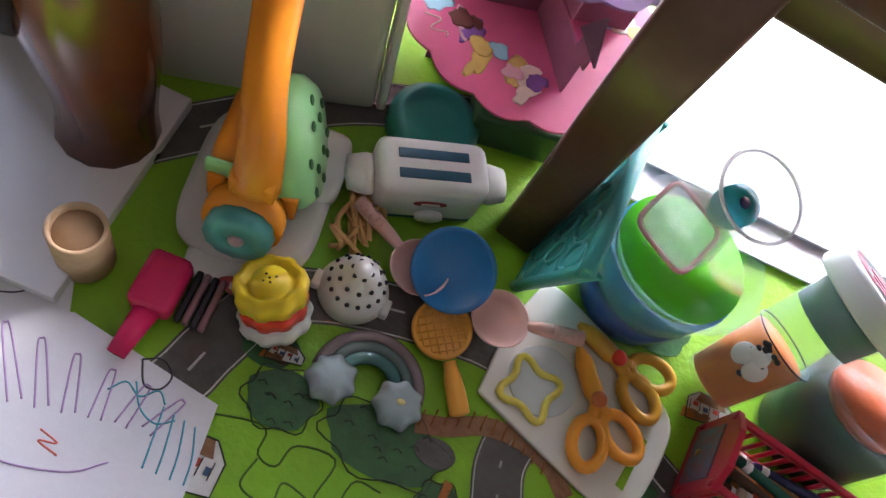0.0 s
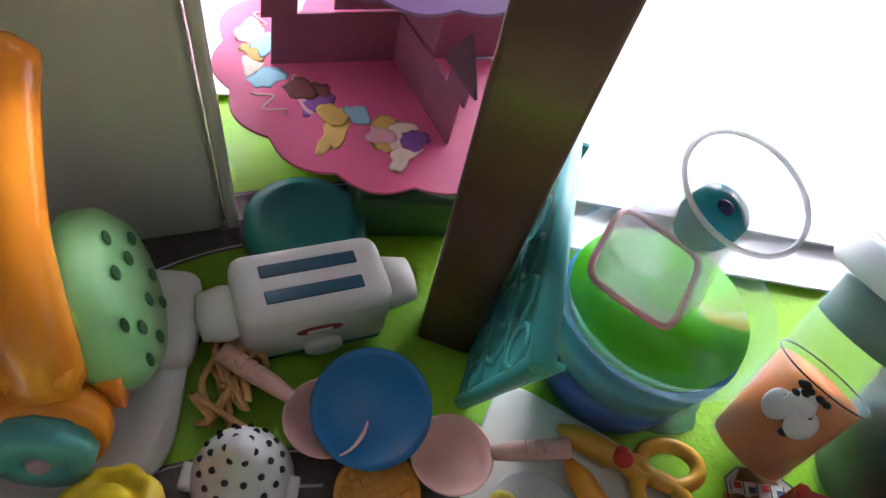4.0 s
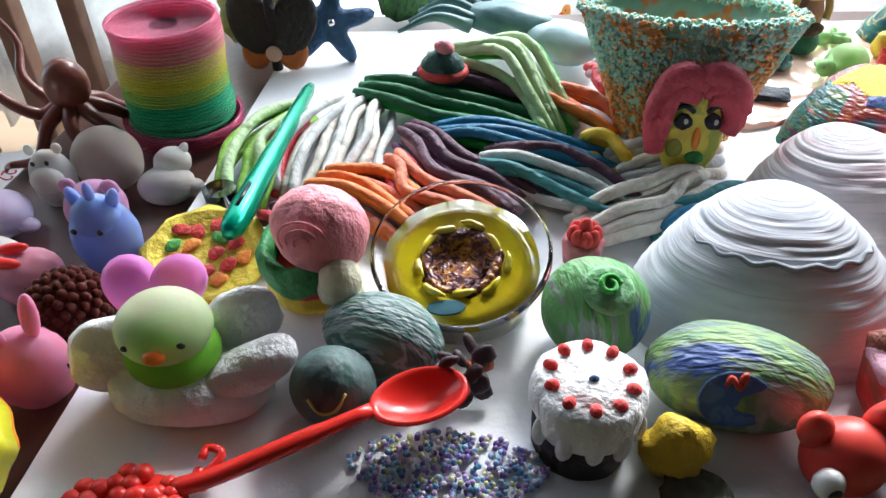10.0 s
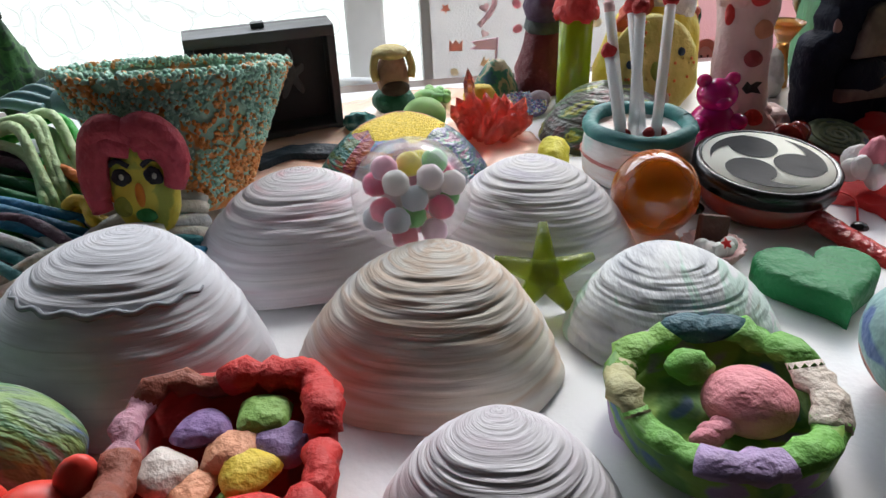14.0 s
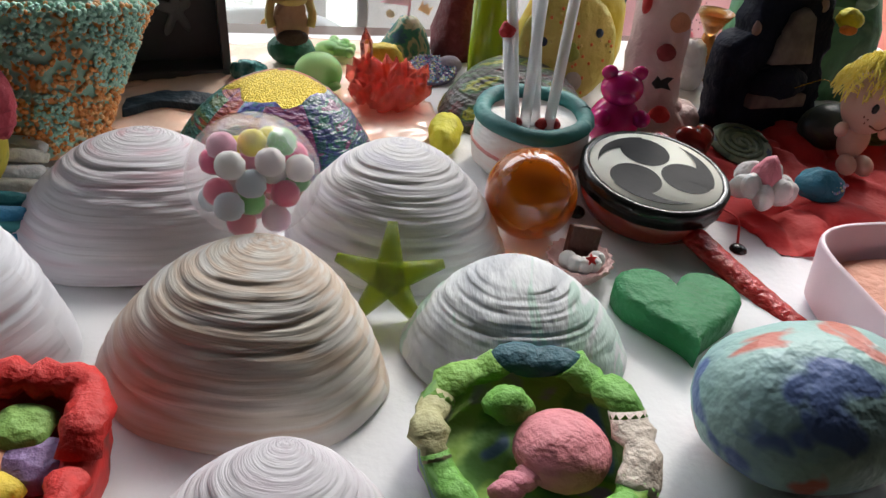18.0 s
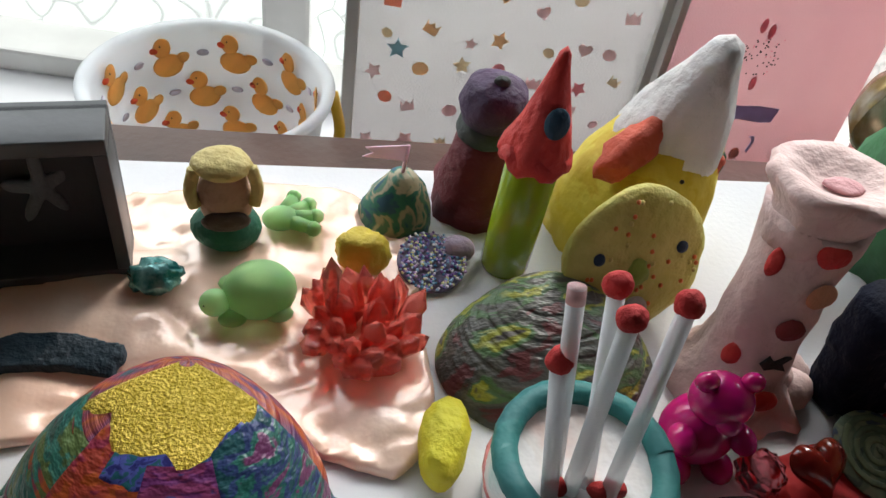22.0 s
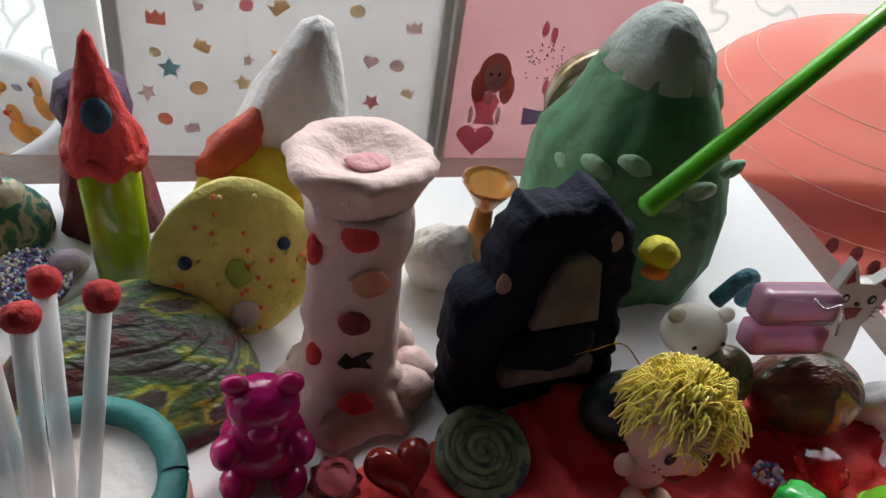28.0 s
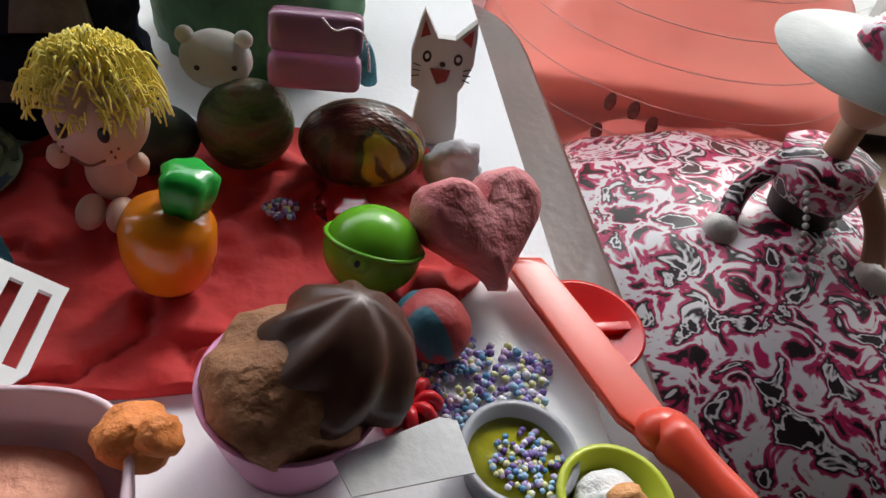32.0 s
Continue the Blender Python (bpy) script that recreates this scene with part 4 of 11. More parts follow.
strands("purple and lilac plasticine strands", (-0.2997, 0.1872), (-0.2724, 0.1483), (-0.2261, 0.1200), [SG["purple"], SG["lilac"], SG["plum"]], 10, 0.0032, 0.03, 10)
strands("teal and grey plasticine strands", (-0.2555, 0.1553), (-0.2161, 0.1454), (-0.1670, 0.1170), [SG["teal"], SG["grey"], SG["plum"], SG["teal"]], 10, 0.0032, 0.036, 11)
strands("dark plum plasticine strands", (-0.3652, 0.0998), (-0.3453, 0.0903), (-0.3256, 0.0744), [SG["plum"], SG["red"]], 6, 0.003, 0.02, 12)
strands("cream white plasticine strands", (-0.1324, 0.1410), (-0.1601, 0.1169), (-0.2065, 0.1014), [SG["white"]], 7, 0.0036, 0.022, 13)
strands("grey white flat plasticine strands", (-0.1175, 0.1681), (-0.1470, 0.1596), (-0.1815, 0.1557), [SG["white"], SG["grey"]], 6, 0.0036, 0.026, 14)
strands("thin blue plasticine clay strands", (-0.1079, 0.1223), (-0.1375, 0.1092), (-0.1670, 0.1006), [SG["blue"], SG["teal"]], 7, 0.0036, 0.024, 15)
strands("orange red plasticine strands", (-0.2253, 0.2340), (-0.1958, 0.2270), (-0.1664, 0.2055), [SG["coral"], SG["orange"]], 6, 0.0036, 0.026, 16)
strands("thin pink plasticine clay strands", (-0.1758, 0.2739), (-0.1661, 0.2556), (-0.1467, 0.2233), [SG["lilac"], SG["red"]], 6, 0.0036, 0.022, 17)
strands("mixed dark plasticine strands", (-0.2991, 0.2537), (-0.2499, 0.2390), (-0.2007, 0.2244), [SG["yellow"], SG["dark"], SG["plum"]], 8, 0.0036, 0.034, 18)

# rainbow spring
spr = thing("rainbow_spring", "plastic rainbow coil spring in pink, yellow and green", "spring toy", -0.4484, 0.2130, TABLE, scale=0.963, tall=0.969)
RB = [mat("rainbow_coil%d" % i, c, 0.2, tuple(0.93 * q for q in c), 30, 0.02, 100, trans=0.75, ior=1.12) for i, c in enumerate([(0.9, 0.22, 0.4), (0.15, 0.7, 0.4), (0.1, 0.72, 0.42), (0.55, 0.8, 0.2), (0.85, 0.8, 0.12), (0.88, 0.75, 0.25), (0.92, 0.42, 0.45), (0.92, 0.28, 0.42)])]
tor = {}
for k in range(34):
    mm = RB[min(7, k * 8 // 34)]
    z = 0.003 + k * 0.0023
    r = 0.038 if k < 5 else 0.0335
    key = (mm.name, r)
    m_ = pose(0.0012 * math.sin(k * 0.3), 0.004 * (k > 5) + 0.0012 * math.cos(k * 0.4), z, 0, 1.2 * math.sin(k * 0.35), 0)
    if key not in tor:
        tor[key] = part("coil", lathe([(r - 0.0012, -0.0009), (r + 0.0012, -0.0009), (r + 0.0012, 0.0009), (r - 0.0012, 0.0009), (r - 0.0012, -0.0009)], 40), mm, spr, m=m_)
    else:
        again(tor[key], spr, m_)
octo = thing("brown_octopus", "reddish brown rubber octopus toy with curling arms", "toy", -0.5086, 0.1968, TABLE)
M_OCT = mat("octopus_rubber", (0.17, 0.045, 0.03), 0.35, (0.11, 0.03, 0.02), 40, 0.2, 200)
part("head", ball(0.0135, 0.0135, 0.017, 22, 14, (0, 0, 0.038)), M_OCT, octo)
for k in range(8):
    a2 = k * 0.785 + 0.3
    c_, s_ = math.cos(a2), math.sin(a2)
    up = 0.05 if k in (3, 4) else 0.0
    pts = [(0.006 * c_, 0.006 * s_, 0.026), (0.020 * c_, 0.020 * s_, 0.020), (0.036 * c_ - 0.005 * s_, 0.036 * s_ + 0.005 * c_, 0.006 + up * 0.6), (0.048 * c_ + 0.006 * s_, 0.048 * s_ - 0.006 * c_, 0.004 + up), (0.056 * c_ - 0.004 * s_, 0.056 * s_ + 0.004 * c_, 0.008 + up * 1.5)]
    part("arm", tube(curve(pts, 18), [0.0055 - 0.0045 * i / 18 for i in range(19)], 8), M_OCT, octo)

# blue star figure and toys at the back
bs = thing("blue_clay_star", "dark blue clay starfish with a silver bead", "clay model", -0.3660, 0.3076, 0.0, 10, scale=0.838, tall=0.925)
part("star", shift(prism(soft_star(0.042, 0.42), 0.014, 0.5, 0.001, 60), 0, 0, -0.007), clay("bluestar", (0.035, 0.10, 0.22)), bs, m=pose(0, 0, 0.036, 72, 8, 0))
part("bead", ball(0.0035, seg=12, rings=8), mat("silver", (0.8, 0.8, 0.8), 0.15, metal=1.0), bs, m=Matrix.Translation((0.002, -0.009, 0.040)))
bt = thing("clay_butterfly", "black and orange clay butterfly behind the strands", "clay model", -0.4026, 0.2922, 0.0)
for s in (-1, 1):
    part("wing", prism(ring_outline(16, 0.016, 0.024), 0.006, 0.4, 0.001, 90), clay("nearblack", (0.02, 0.015, 0.015)), bt, m=pose(s * 0.015, 0, 0.034, 80, s * 20, 0))
    part("lower_wing", prism(ring_outline(14, 0.011, 0.014), 0.006, 0.4, 0.001, 90), clay("orangewing", (0.5, 0.14, 0.03)), bt, m=pose(s * 0.013, -0.002, 0.014, 80, 0, 0))
part("body", tube([(0, -0.004, 0), (0, -0.004, 0.055)], 0.004, 8), clay("nearblack", (0.02, 0.015, 0.015)), bt)
part("spot", ball(0.006, 0.003, 0.006, 12, 8), clay("skin", (0.7, 0.45, 0.35)), bt, m=Matrix.Translation((0, -0.009, 0.014)))
gm = thing("clay_flower_mound", "green and yellow clay plant lump with leaves", "clay model", -0.4268, 0.3427, 0.0)
part("mound", ball(0.03, 0.02, 0.03, 24, 16, (0, 0, 0.022), 0.7, 0.3, 70), clay("mossy", (0.28, 0.33, 0.08), (0.5, 0.42, 0.1)), gm)
part("leaf", ball(0.02, 0.006, 0.035, 16, 12), clay("darkleaf", (0.03, 0.12, 0.04)), gm, m=pose(0.02, 0, 0.04, 0, 30, 0))
GLV = mat("teal_rubber", (0.07, 0.16, 0.17), 0.4, (0.12, 0.24, 0.24), 40, 0.3, 150)
gv = thing("rubber_monster_hand", "small grey teal rubber monster hand with spread fingers", "toy", -0.2343, 0.3296, 0.012, -18)
part("palm", ball(0.034, 0.020, 0.013, 24, 14, (0, 0, 0.012), None, 0.15, 60), GLV, gv)
part("sleeve", ball(0.030, 0.022, 0.014, 20, 12, (0.045, -0.010, 0.006), None, 0.15, 60), mat("pale_teal", (0.35, 0.5, 0.52), 0.5), gv, "pale teal rubber sleeve")
for k in range(5):
    f = (k - 2) * 0.011
    part("finger", tube(curve([(-0.024, f, 0.012), (-0.048, f * 1.5, 0.020), (-0.072, f * 1.9 - 0.004, 0.010)], 10), [0.0055 - 0.0004 * i for i in range(11)], 8), GLV, gv)
rf = thing("clay_ladybird", "small dark green and red clay figure on the strands", "clay model", -0.2801, 0.2325, 0.020, scale=0.912, tall=1.033)
part("body", ball(0.016, 0.013, 0.013, 20, 12, (0, 0, 0.012), 0.8, 0.1, 80), clay("deepgreen", (0.03, 0.09, 0.08)), rf)
part("collar", tube(curve([(0.015 * math.cos(a2), 0.012 * math.sin(a2), 0.010) for a2 in [i * 0.7 for i in range(10)]], 24), 0.0035, 7), CR, rf)
part("topknot", ball(0.007, 0.006, 0.005, 14, 10, (0, 0, 0.027), None, 0.3, 120), clay("bunpink", (0.75, 0.27, 0.30)), rf)

zone()
# planter of foam-bead clay with a clay face
pl = thing("bead_clay_planter", "flared pot of mint and orange bead clay", "clay pot", -0.138, 0.203, 0.002, 0, -12, scale=0.90)
part("pot", lathe([(0.0, 0.0), (0.034, 0.0), (0.040, 0.02), (0.055, 0.06), (0.068, 0.086), (0.062, 0.086), (0.046, 0.05), (0.030, 0.012), (0.0, 0.010)], 48, 0.04, 50, wave=lambda a, r, z: r * (1 + 0.05 * math.cos(2 * a))), painted("mint_orange", [(0.25, 0.48, 0.38), (0.30, 0.52, 0.42), (0.65, 0.25, 0.06), (0.28, 0.5, 0.4)], 28), pl)


def on_pot(g):
    a_, f = g.uniform(0, 6.283), g.random()
    r_ = 0.036 + 0.033 * f ** 1.1
    r_ *= 1 + 0.05 * math.cos(2 * a_)
    return r_ * math.cos(a_), r_ * math.sin(a_), 0.004 + 0.084 * f + g.uniform(-0.001, 0.001)


def on_rim(g):
    a_ = g.uniform(0, 6.283)
    r_ = g.uniform(0.058, 0.070) * (1 + 0.05 * math.cos(2 * a_))
    return r_ * math.cos(a_), r_ * math.sin(a_), 0.0865 + g.uniform(-0.002, 0.003)


M_PB = bead_material("planter_beads", [(0.25, 0.5, 0.4), (0.32, 0.58, 0.46), (0.28, 0.52, 0.42), (0.36, 0.6, 0.5), (0.3, 0.54, 0.43), (0.62, 0.3, 0.1)], 0.5)
M_PO = bead_material("planter_orange_beads", [(0.68, 0.26, 0.06), (0.72, 0.32, 0.1), (0.6, 0.22, 0.05), (0.66, 0.36, 0.14)], 0.5)


def stuck(parent, name, n, r, place, seed, m_):
    me_ = sprinkle(n, r, place, seed)
    me_.materials.append(m_)
    o = new(name, me_)
    o.parent = parent
    return o


stuck(pl, "mint_bead_crust", 3600, 0.0015, lambda g: next(p for p in iter(lambda: on_pot(g), None) if noise.noise(Vector(p) * 26) < 0.13 and p[2] > 0.03 + 0.02 * math.sin(9 * p[0] / 0.05)), 5, M_PB)
stuck(pl, "orange_bead_crust", 1800, 0.0015, lambda g: next(p for p in iter(lambda: on_pot(g), None) if noise.noise(Vector(p) * 26) > 0.13 or p[2] < 0.036 + 0.02 * math.sin(9 * p[0] / 0.05)), 6, M_PO)
stuck(pl, "rim_bead_crust", 1300, 0.0016, on_rim, 7, M_PB)
fc = thing("clay_mask", "yellow and green clay mask with wavy pink hair", "clay model", -0.1405, 0.1460, 0.009, 4, -10, scale=0.84, tall=1.10)
part("face", ball(0.021, 0.011, 0.032, 32, 22, (0, 0, 0.031), None, 0.08, 60), painted("mask_yellow", [(0.55, 0.40, 0.04), (0.60, 0.50, 0.05), (0.35, 0.38, 0.05), (0.16, 0.26, 0.04)], 38, soft=0.15), fc)
HP = mat("clay_hairpink", (0.52, 0.06, 0.09), 0.6, (0.40, 0.04, 0.06), 55, 0.5, 200)
for i, pts_ in enumerate((((-0.002, 0.055), (-0.018, 0.058), (-0.024, 0.045), (-0.024, 0.028)), ((-0.006, 0.062), (-0.022, 0.056), (-0.027, 0.040), (-0.025, 0.020)), ((0.002, 0.060), (-0.012, 0.066), (-0.022, 0.060), (-0.028, 0.046)), ((0.000, 0.058), (0.014, 0.060), (0.022, 0.048), (0.024, 0.036)), ((-0.004, 0.064), (0.010, 0.066), (0.022, 0.057), (0.027, 0.044)), ((0.004, 0.054), (0.016, 0.054), (0.023, 0.044), (0.020, 0.032)))):
    part("hair_lock", tube(curve([(x, -0.009 + 0.001 * (i % 2), z) for x, z in pts_], 16), [0.0045 + 0.0040 * math.sin(math.pi * (0.15 + 0.7 * k / 16)) for k in range(17)], 10), HP, fc)
INKM = clay("eyeblack", (0.02, 0.02, 0.03))
for s in (-1, 1):
    e = part("eye", ball(0.0058, 0.0025, 0.0050, 16, 10, lump=0.2, freq=200), INKM, fc, m=pose(s * 0.0095, -0.0100, 0.039, 0, s * 12, 0))
    part("glint", ball(0.0015, 0.0008, 0.0018, 10, 7), mat("eye_glint", (0.5, 0.5, 0.45), 0.5), e, m=Matrix.Translation((0.001, -0.0022, 0.0005)))
    part("brow", tube(curve([(s * 0.016, -0.0085, 0.046), (s * 0.010, -0.0108, 0.0485), (s * 0.004, -0.0108, 0.045)], 8), 0.0016, 6), INKM, fc)
part("nose", ball(0.0028, 0.0028, 0.007, 12, 9), clay("orange", (0.8, 0.25, 0.03)), fc, m=Matrix.Translation((0, -0.0115, 0.029)))
part("mouth", ball(0.0065, 0.002, 0.0042, 12, 8, lump=0.2, freq=150), CG, fc, m=Matrix.Translation((0.001, -0.0105, 0.017)))
part("cheek", ball(0.006, 0.002, 0.006, 12, 8), clay("olivecheek", (0.30, 0.30, 0.04)), fc, m=Matrix.Translation((-0.012, -0.0085, 0.022)))

# ---- clam shells ----
SHELLS = "clam shells"


AP = 0.41


def clam_point(w, d, h, f, a_, skew=0.0):
    """A point of a clam's outside: f runs from the beak (0) to the rim (1), a_ round it."""
    apex = Vector((skew * w, d * AP, 0))
    o = Vector((w / 2 * math.copysign(abs(math.cos(a_)) ** 0.92, math.cos(a_)), d / 2 * math.sin(a_), 0))
    p = apex.lerp(o, f ** 0.95)
    p.z = h * max(0.0, 1 - f ** 2.5) ** 0.80
    return p, (o - apex).normalized()


def clam(w, d, h, ridges=16, seed=0, skew=0.0, n=96, rings=80):
    bm = bmesh.new()
    uv = bm.loops.layers.uv.new("growth")
    g = random.Random(seed)
    cuts = [(0.34 + 0.66 * (k + g.uniform(0.1, 0.9)) / ridges, g.uniform(0.2, 1.05) ** 2.2, g.uniform(0, 9)) for k in range(ridges)]
    loops, at = [], {}
    for j in range(rings + 1):
        f = max(j / rings, 0.004)
        loop = []
        for i in range(n):
            a_ = 2 * math.pi * i / n
            ff = min(1.0, f * (1 + 0.02 * noise.noise(Vector((math.cos(a_) * 1.5, math.sin(a_) * 1.5, seed)))))
            p, out = clam_point(w, d, h, ff, a_, skew)
            k = 0.0
            for c_, deep, ph in cuts:
                k -= deep * math.exp(-((f - c_ - 0.012 * math.sin(2 * a_ + ph)) / 0.008) ** 2) * (0.6 + 0.4 * math.sin(a_ * 3 + ph))
            k += 0.16 * math.sin(f * 150 + 0.9 * math.sin(a_ * 2) + 2 * noise.noise(Vector((a_, f * 4, seed)))) * f * f
            k += 0.5 * noise.noise(Vector((p.x * 60, p.y * 60, seed + f * 20)))
            k *= min(1.0, (f / 0.5) ** 2)
            p += out * k * 0.0017
            p.z += k * 0.0010
            v = bm.verts.new(p)
            at[v] = (f, i / n)
            loop.append(v)
        loops.append(loop)
    for lo, hi in zip(loops, loops[1:]):
        for i in range(n):
            face_ = bm.faces.new((lo[i], lo[(i + 1) % n], hi[(i + 1) % n], hi[i]))
            for l_ in face_.loops:
                f, q = at[l_.vert]
                l_[uv].uv = (f, 1.0 if i == n - 1 and q == 0 else q)
    bm.faces.new(loops[0])
    zmin = min(v.co.z for v in bm.verts)
    return shift(bm, 0, 0, -zmin)


def shell_paint(name, cols, around=5.0, bump=0.5, rough=0.7, rows=26.0, bands=0.0):
    """Colour and fine relief that follow the growth lines of a shell."""
    m = bpy.data.materials.new(name)
    m.use_nodes = True
    t = m.node_tree
    b = t.nodes["Principled BSDF"]
    b.inputs["Roughness"].default_value = rough
    uvn, mp, nz, ramp, mp2, fine, bp, dark, mx, st, dust = (t.nodes.new("ShaderNode" + k) for k in ("UVMap", "Mapping", "TexNoise", "ValToRGB", "Mapping", "TexNoise", "Bump", "MapRange", "Mix", "TexNoise", "TexCoord"))
    uvn.uv_map = "growth"
    mp.inputs["Scale"].default_value = (bands or rows * 0.3, around, 1)
    mp2.inputs["Scale"].default_value = (rows * 1.5, 3.5, 1)
    for nn, d_ in ((nz, 3), (fine, 6)):
        nn.inputs["Scale"].default_value, nn.inputs["Detail"].default_value = 1.0, d_
    r = ramp.color_ramp
    n = len(cols)
    r.elements[0].position, r.elements[0].color = 0.30, (*cols[0], 1)
    r.elements[1].position, r.elements[1].color = 0.68, (*cols[-1], 1)
    for i in range(1, n - 1):
        r.elements.new(0.30 + 0.38 * i / (n - 1)).color = (*cols[i], 1)
    dark.inputs["From Min"].default_value, dark.inputs["From Max"].default_value = 0.60, 0.74
    dark.inputs["To Max"].default_value = 0.5
    mx.data_type, mx.blend_type = "RGBA", "MULTIPLY"
    mx.inputs["B"].default_value = (0.42, 0.38, 0.36, 1)
    bp.inputs["Strength"].default_value, bp.inputs["Distance"].default_value = bump, 0.002
    for a_, b_ in ((uvn.outputs[0], mp.inputs[0]), (uvn.outputs[0], mp2.inputs[0]), (mp.outputs[0], nz.inputs["Vector"]), (mp2.outputs[0], fine.inputs["Vector"]), (nz.outputs[0], ramp.inputs[0]), (fine.outputs[0], dark.inputs["Value"]), (dark.outputs[0], mx.inputs["Factor"]), (ramp.outputs[0], mx.inputs["A"]), (mx.outputs["Result"], b.inputs["Base Color"]), (fine.outputs[0], bp.inputs["Height"]), (bp.outputs[0], b.inputs["Normal"])):
        t.links.new(a_, b_)
    return m


W1 = (0.60, 0.61, 0.65)
shells = (
    ("grey white clam shell with a dark band", -0.1216, 0.0440, 0.1295, 0.0851, 0.0535, shell_paint("shell_grey", [(0.50, 0.51, 0.55), W1, (0.64, 0.65, 0.69), (0.58, 0.57, 0.60)]), 0, 1),
    ("cream and tan clam shell with strong ridges", 0.0047, 0.0446, 0.1123, 0.0774, 0.0435, shell_paint("shell_cream", [(0.66, 0.60, 0.55), (0.68, 0.65, 0.60), (0.60, 0.47, 0.36), (0.68, 0.64, 0.57), (0.62, 0.55, 0.45)], 3), -8, 2),
    ("small pale pinkish white clam shell", 0.0297, -0.0280, 0.0808, 0.0571, 0.0235, shell_paint("shell_pale", [(0.62, 0.56, 0.60), (0.68, 0.65, 0.68), (0.70, 0.68, 0.70)]), 0, 3),
    ("white clam shell tinted pink at the top", -0.0568, 0.1261, 0.1194, 0.0770, 0.0420, shell_paint("shell_pink", [(0.66, 0.42, 0.46), (0.64, 0.58, 0.62), (0.64, 0.63, 0.65), (0.66, 0.64, 0.65)], 3), 4, 4),
    ("white clam shell with pale grey ridges", 0.0585, 0.1354, 0.1080, 0.0774, 0.0406, shell_paint("shell_white", [(0.56, 0.54, 0.60), (0.66, 0.65, 0.66), (0.68, 0.66, 0.65)]), -9, 5),
    ("white clam shell brushed with grey and mint paint", 0.1109, 0.0649, 0.0950, 0.0655, 0.0295, painted("shell_mint", [(0.50, 0.52, 0.55), (0.56, 0.58, 0.60), (0.66, 0.68, 0.69), (0.70, 0.72, 0.72), (0.50, 0.66, 0.58), (0.68, 0.70, 0.70), (0.55, 0.68, 0.62)], 20, (2.2, 0.7, 1), 0.65, 0.5, 150, soft=0.02), 0, 6),
    ("dark clam shell painted in rainbow colours with gold glitter", -0.0115, 0.2072, 0.1125, 0.0839, 0.0390, shell_paint("shell_rainbow", [(0.02, 0.10, 0.11), (0.015, 0.07, 0.10), (0.26, 0.03, 0.07), (0.46, 0.11, 0.02), (0.22, 0.03, 0.06), (0.04, 0.03, 0.14), (0.02, 0.16, 0.10)], 9, 0.6, 0.4, 26.0, 2.2), 4, 7),
    ("dark clam shell streaked green, yellow and red", 0.1301, 0.2863, 0.1024, 0.0758, 0.0288, painted("shell_dark", [(0.10, 0.02, 0.02), (0.06, 0.06, 0.05), (0.10, 0.10, 0.08), (0.08, 0.16, 0.06), (0.35, 0.36, 0.05), (0.09, 0.08, 0.07)], 30, (1, 2, 2), 0.4, 0.8), 8, 8),
)
made = {}
for lab, x, y, w, d, h, m_, rz, sd in shells:
    made[sd] = solo("clam_shell", clam(w, d, h, {1: 11, 3: 6}.get(sd, 16), sd, 0.03 * math.sin(sd)), m_, lab, "shell", x, y, 0, rz, group=SHELLS)
band = []
for k in range(25):
    p, out = clam_point(0.1295, 0.0851, 0.0535, 0.60 + 0.012 * math.sin(k * 1.7), math.pi * (1.10 + 0.80 * k / 24), 0.03 * math.sin(1))
    band.append(p + Vector((0, 0, 0.0006)))
part("dark_band", tube(curve(band, 48), [0.0005 + 0.0011 * math.sin(math.pi * k / 48) for k in range(49)], 6), mat("band_grey", (0.26, 0.28, 0.31), 0.8), made[1])
GOLD = mat("gold_glitter", (0.50, 0.36, 0.03), 0.3, (0.8, 0.62, 0.12), 700, 1.0, 900, metal=0.7)


def cap_patch(w, d, h, f0, f1, a0, a1, seed, lift=0.0012, skew=0.0):
    """A thin painted patch that follows a clam's surface."""
    bm = bmesh.new()
    rows_ = []
    for j in range(13):
        rows_.append([])
        for i in range(29):
            a_ = a0 + (a1 - a0) * i / 28
            f = f0 + (f1 - f0) * j / 12
            f += (f1 - f0) * (j / 12) * (0.45 * noise.noise(Vector((a_ * 1.5, seed, 0))) + 0.10 * noise.noise(Vector((a_ * 9, seed, 3))))
            p, out = clam_point(w, d, h, f, a_, skew)
            edge = 0.4 if j == 12 or i in (0, 28) else 1
            rows_[-1].append(bm.verts.new(p + Vector((0, 0, lift * edge)) + out * lift * edge))
    for lo, hi in zip(rows_, rows_[1:]):
        for i in range(28):
            bm.faces.new((lo[i], lo[i + 1], hi[i + 1], hi[i]))
    return bm


part("gold_paint", cap_patch(0.1125, 0.0839, 0.0390, 0.03, 0.46, 3.0, 6.45, 2, 0.0010, 0.03 * math.sin(7)), GOLD, made[7], "gold glitter paint")
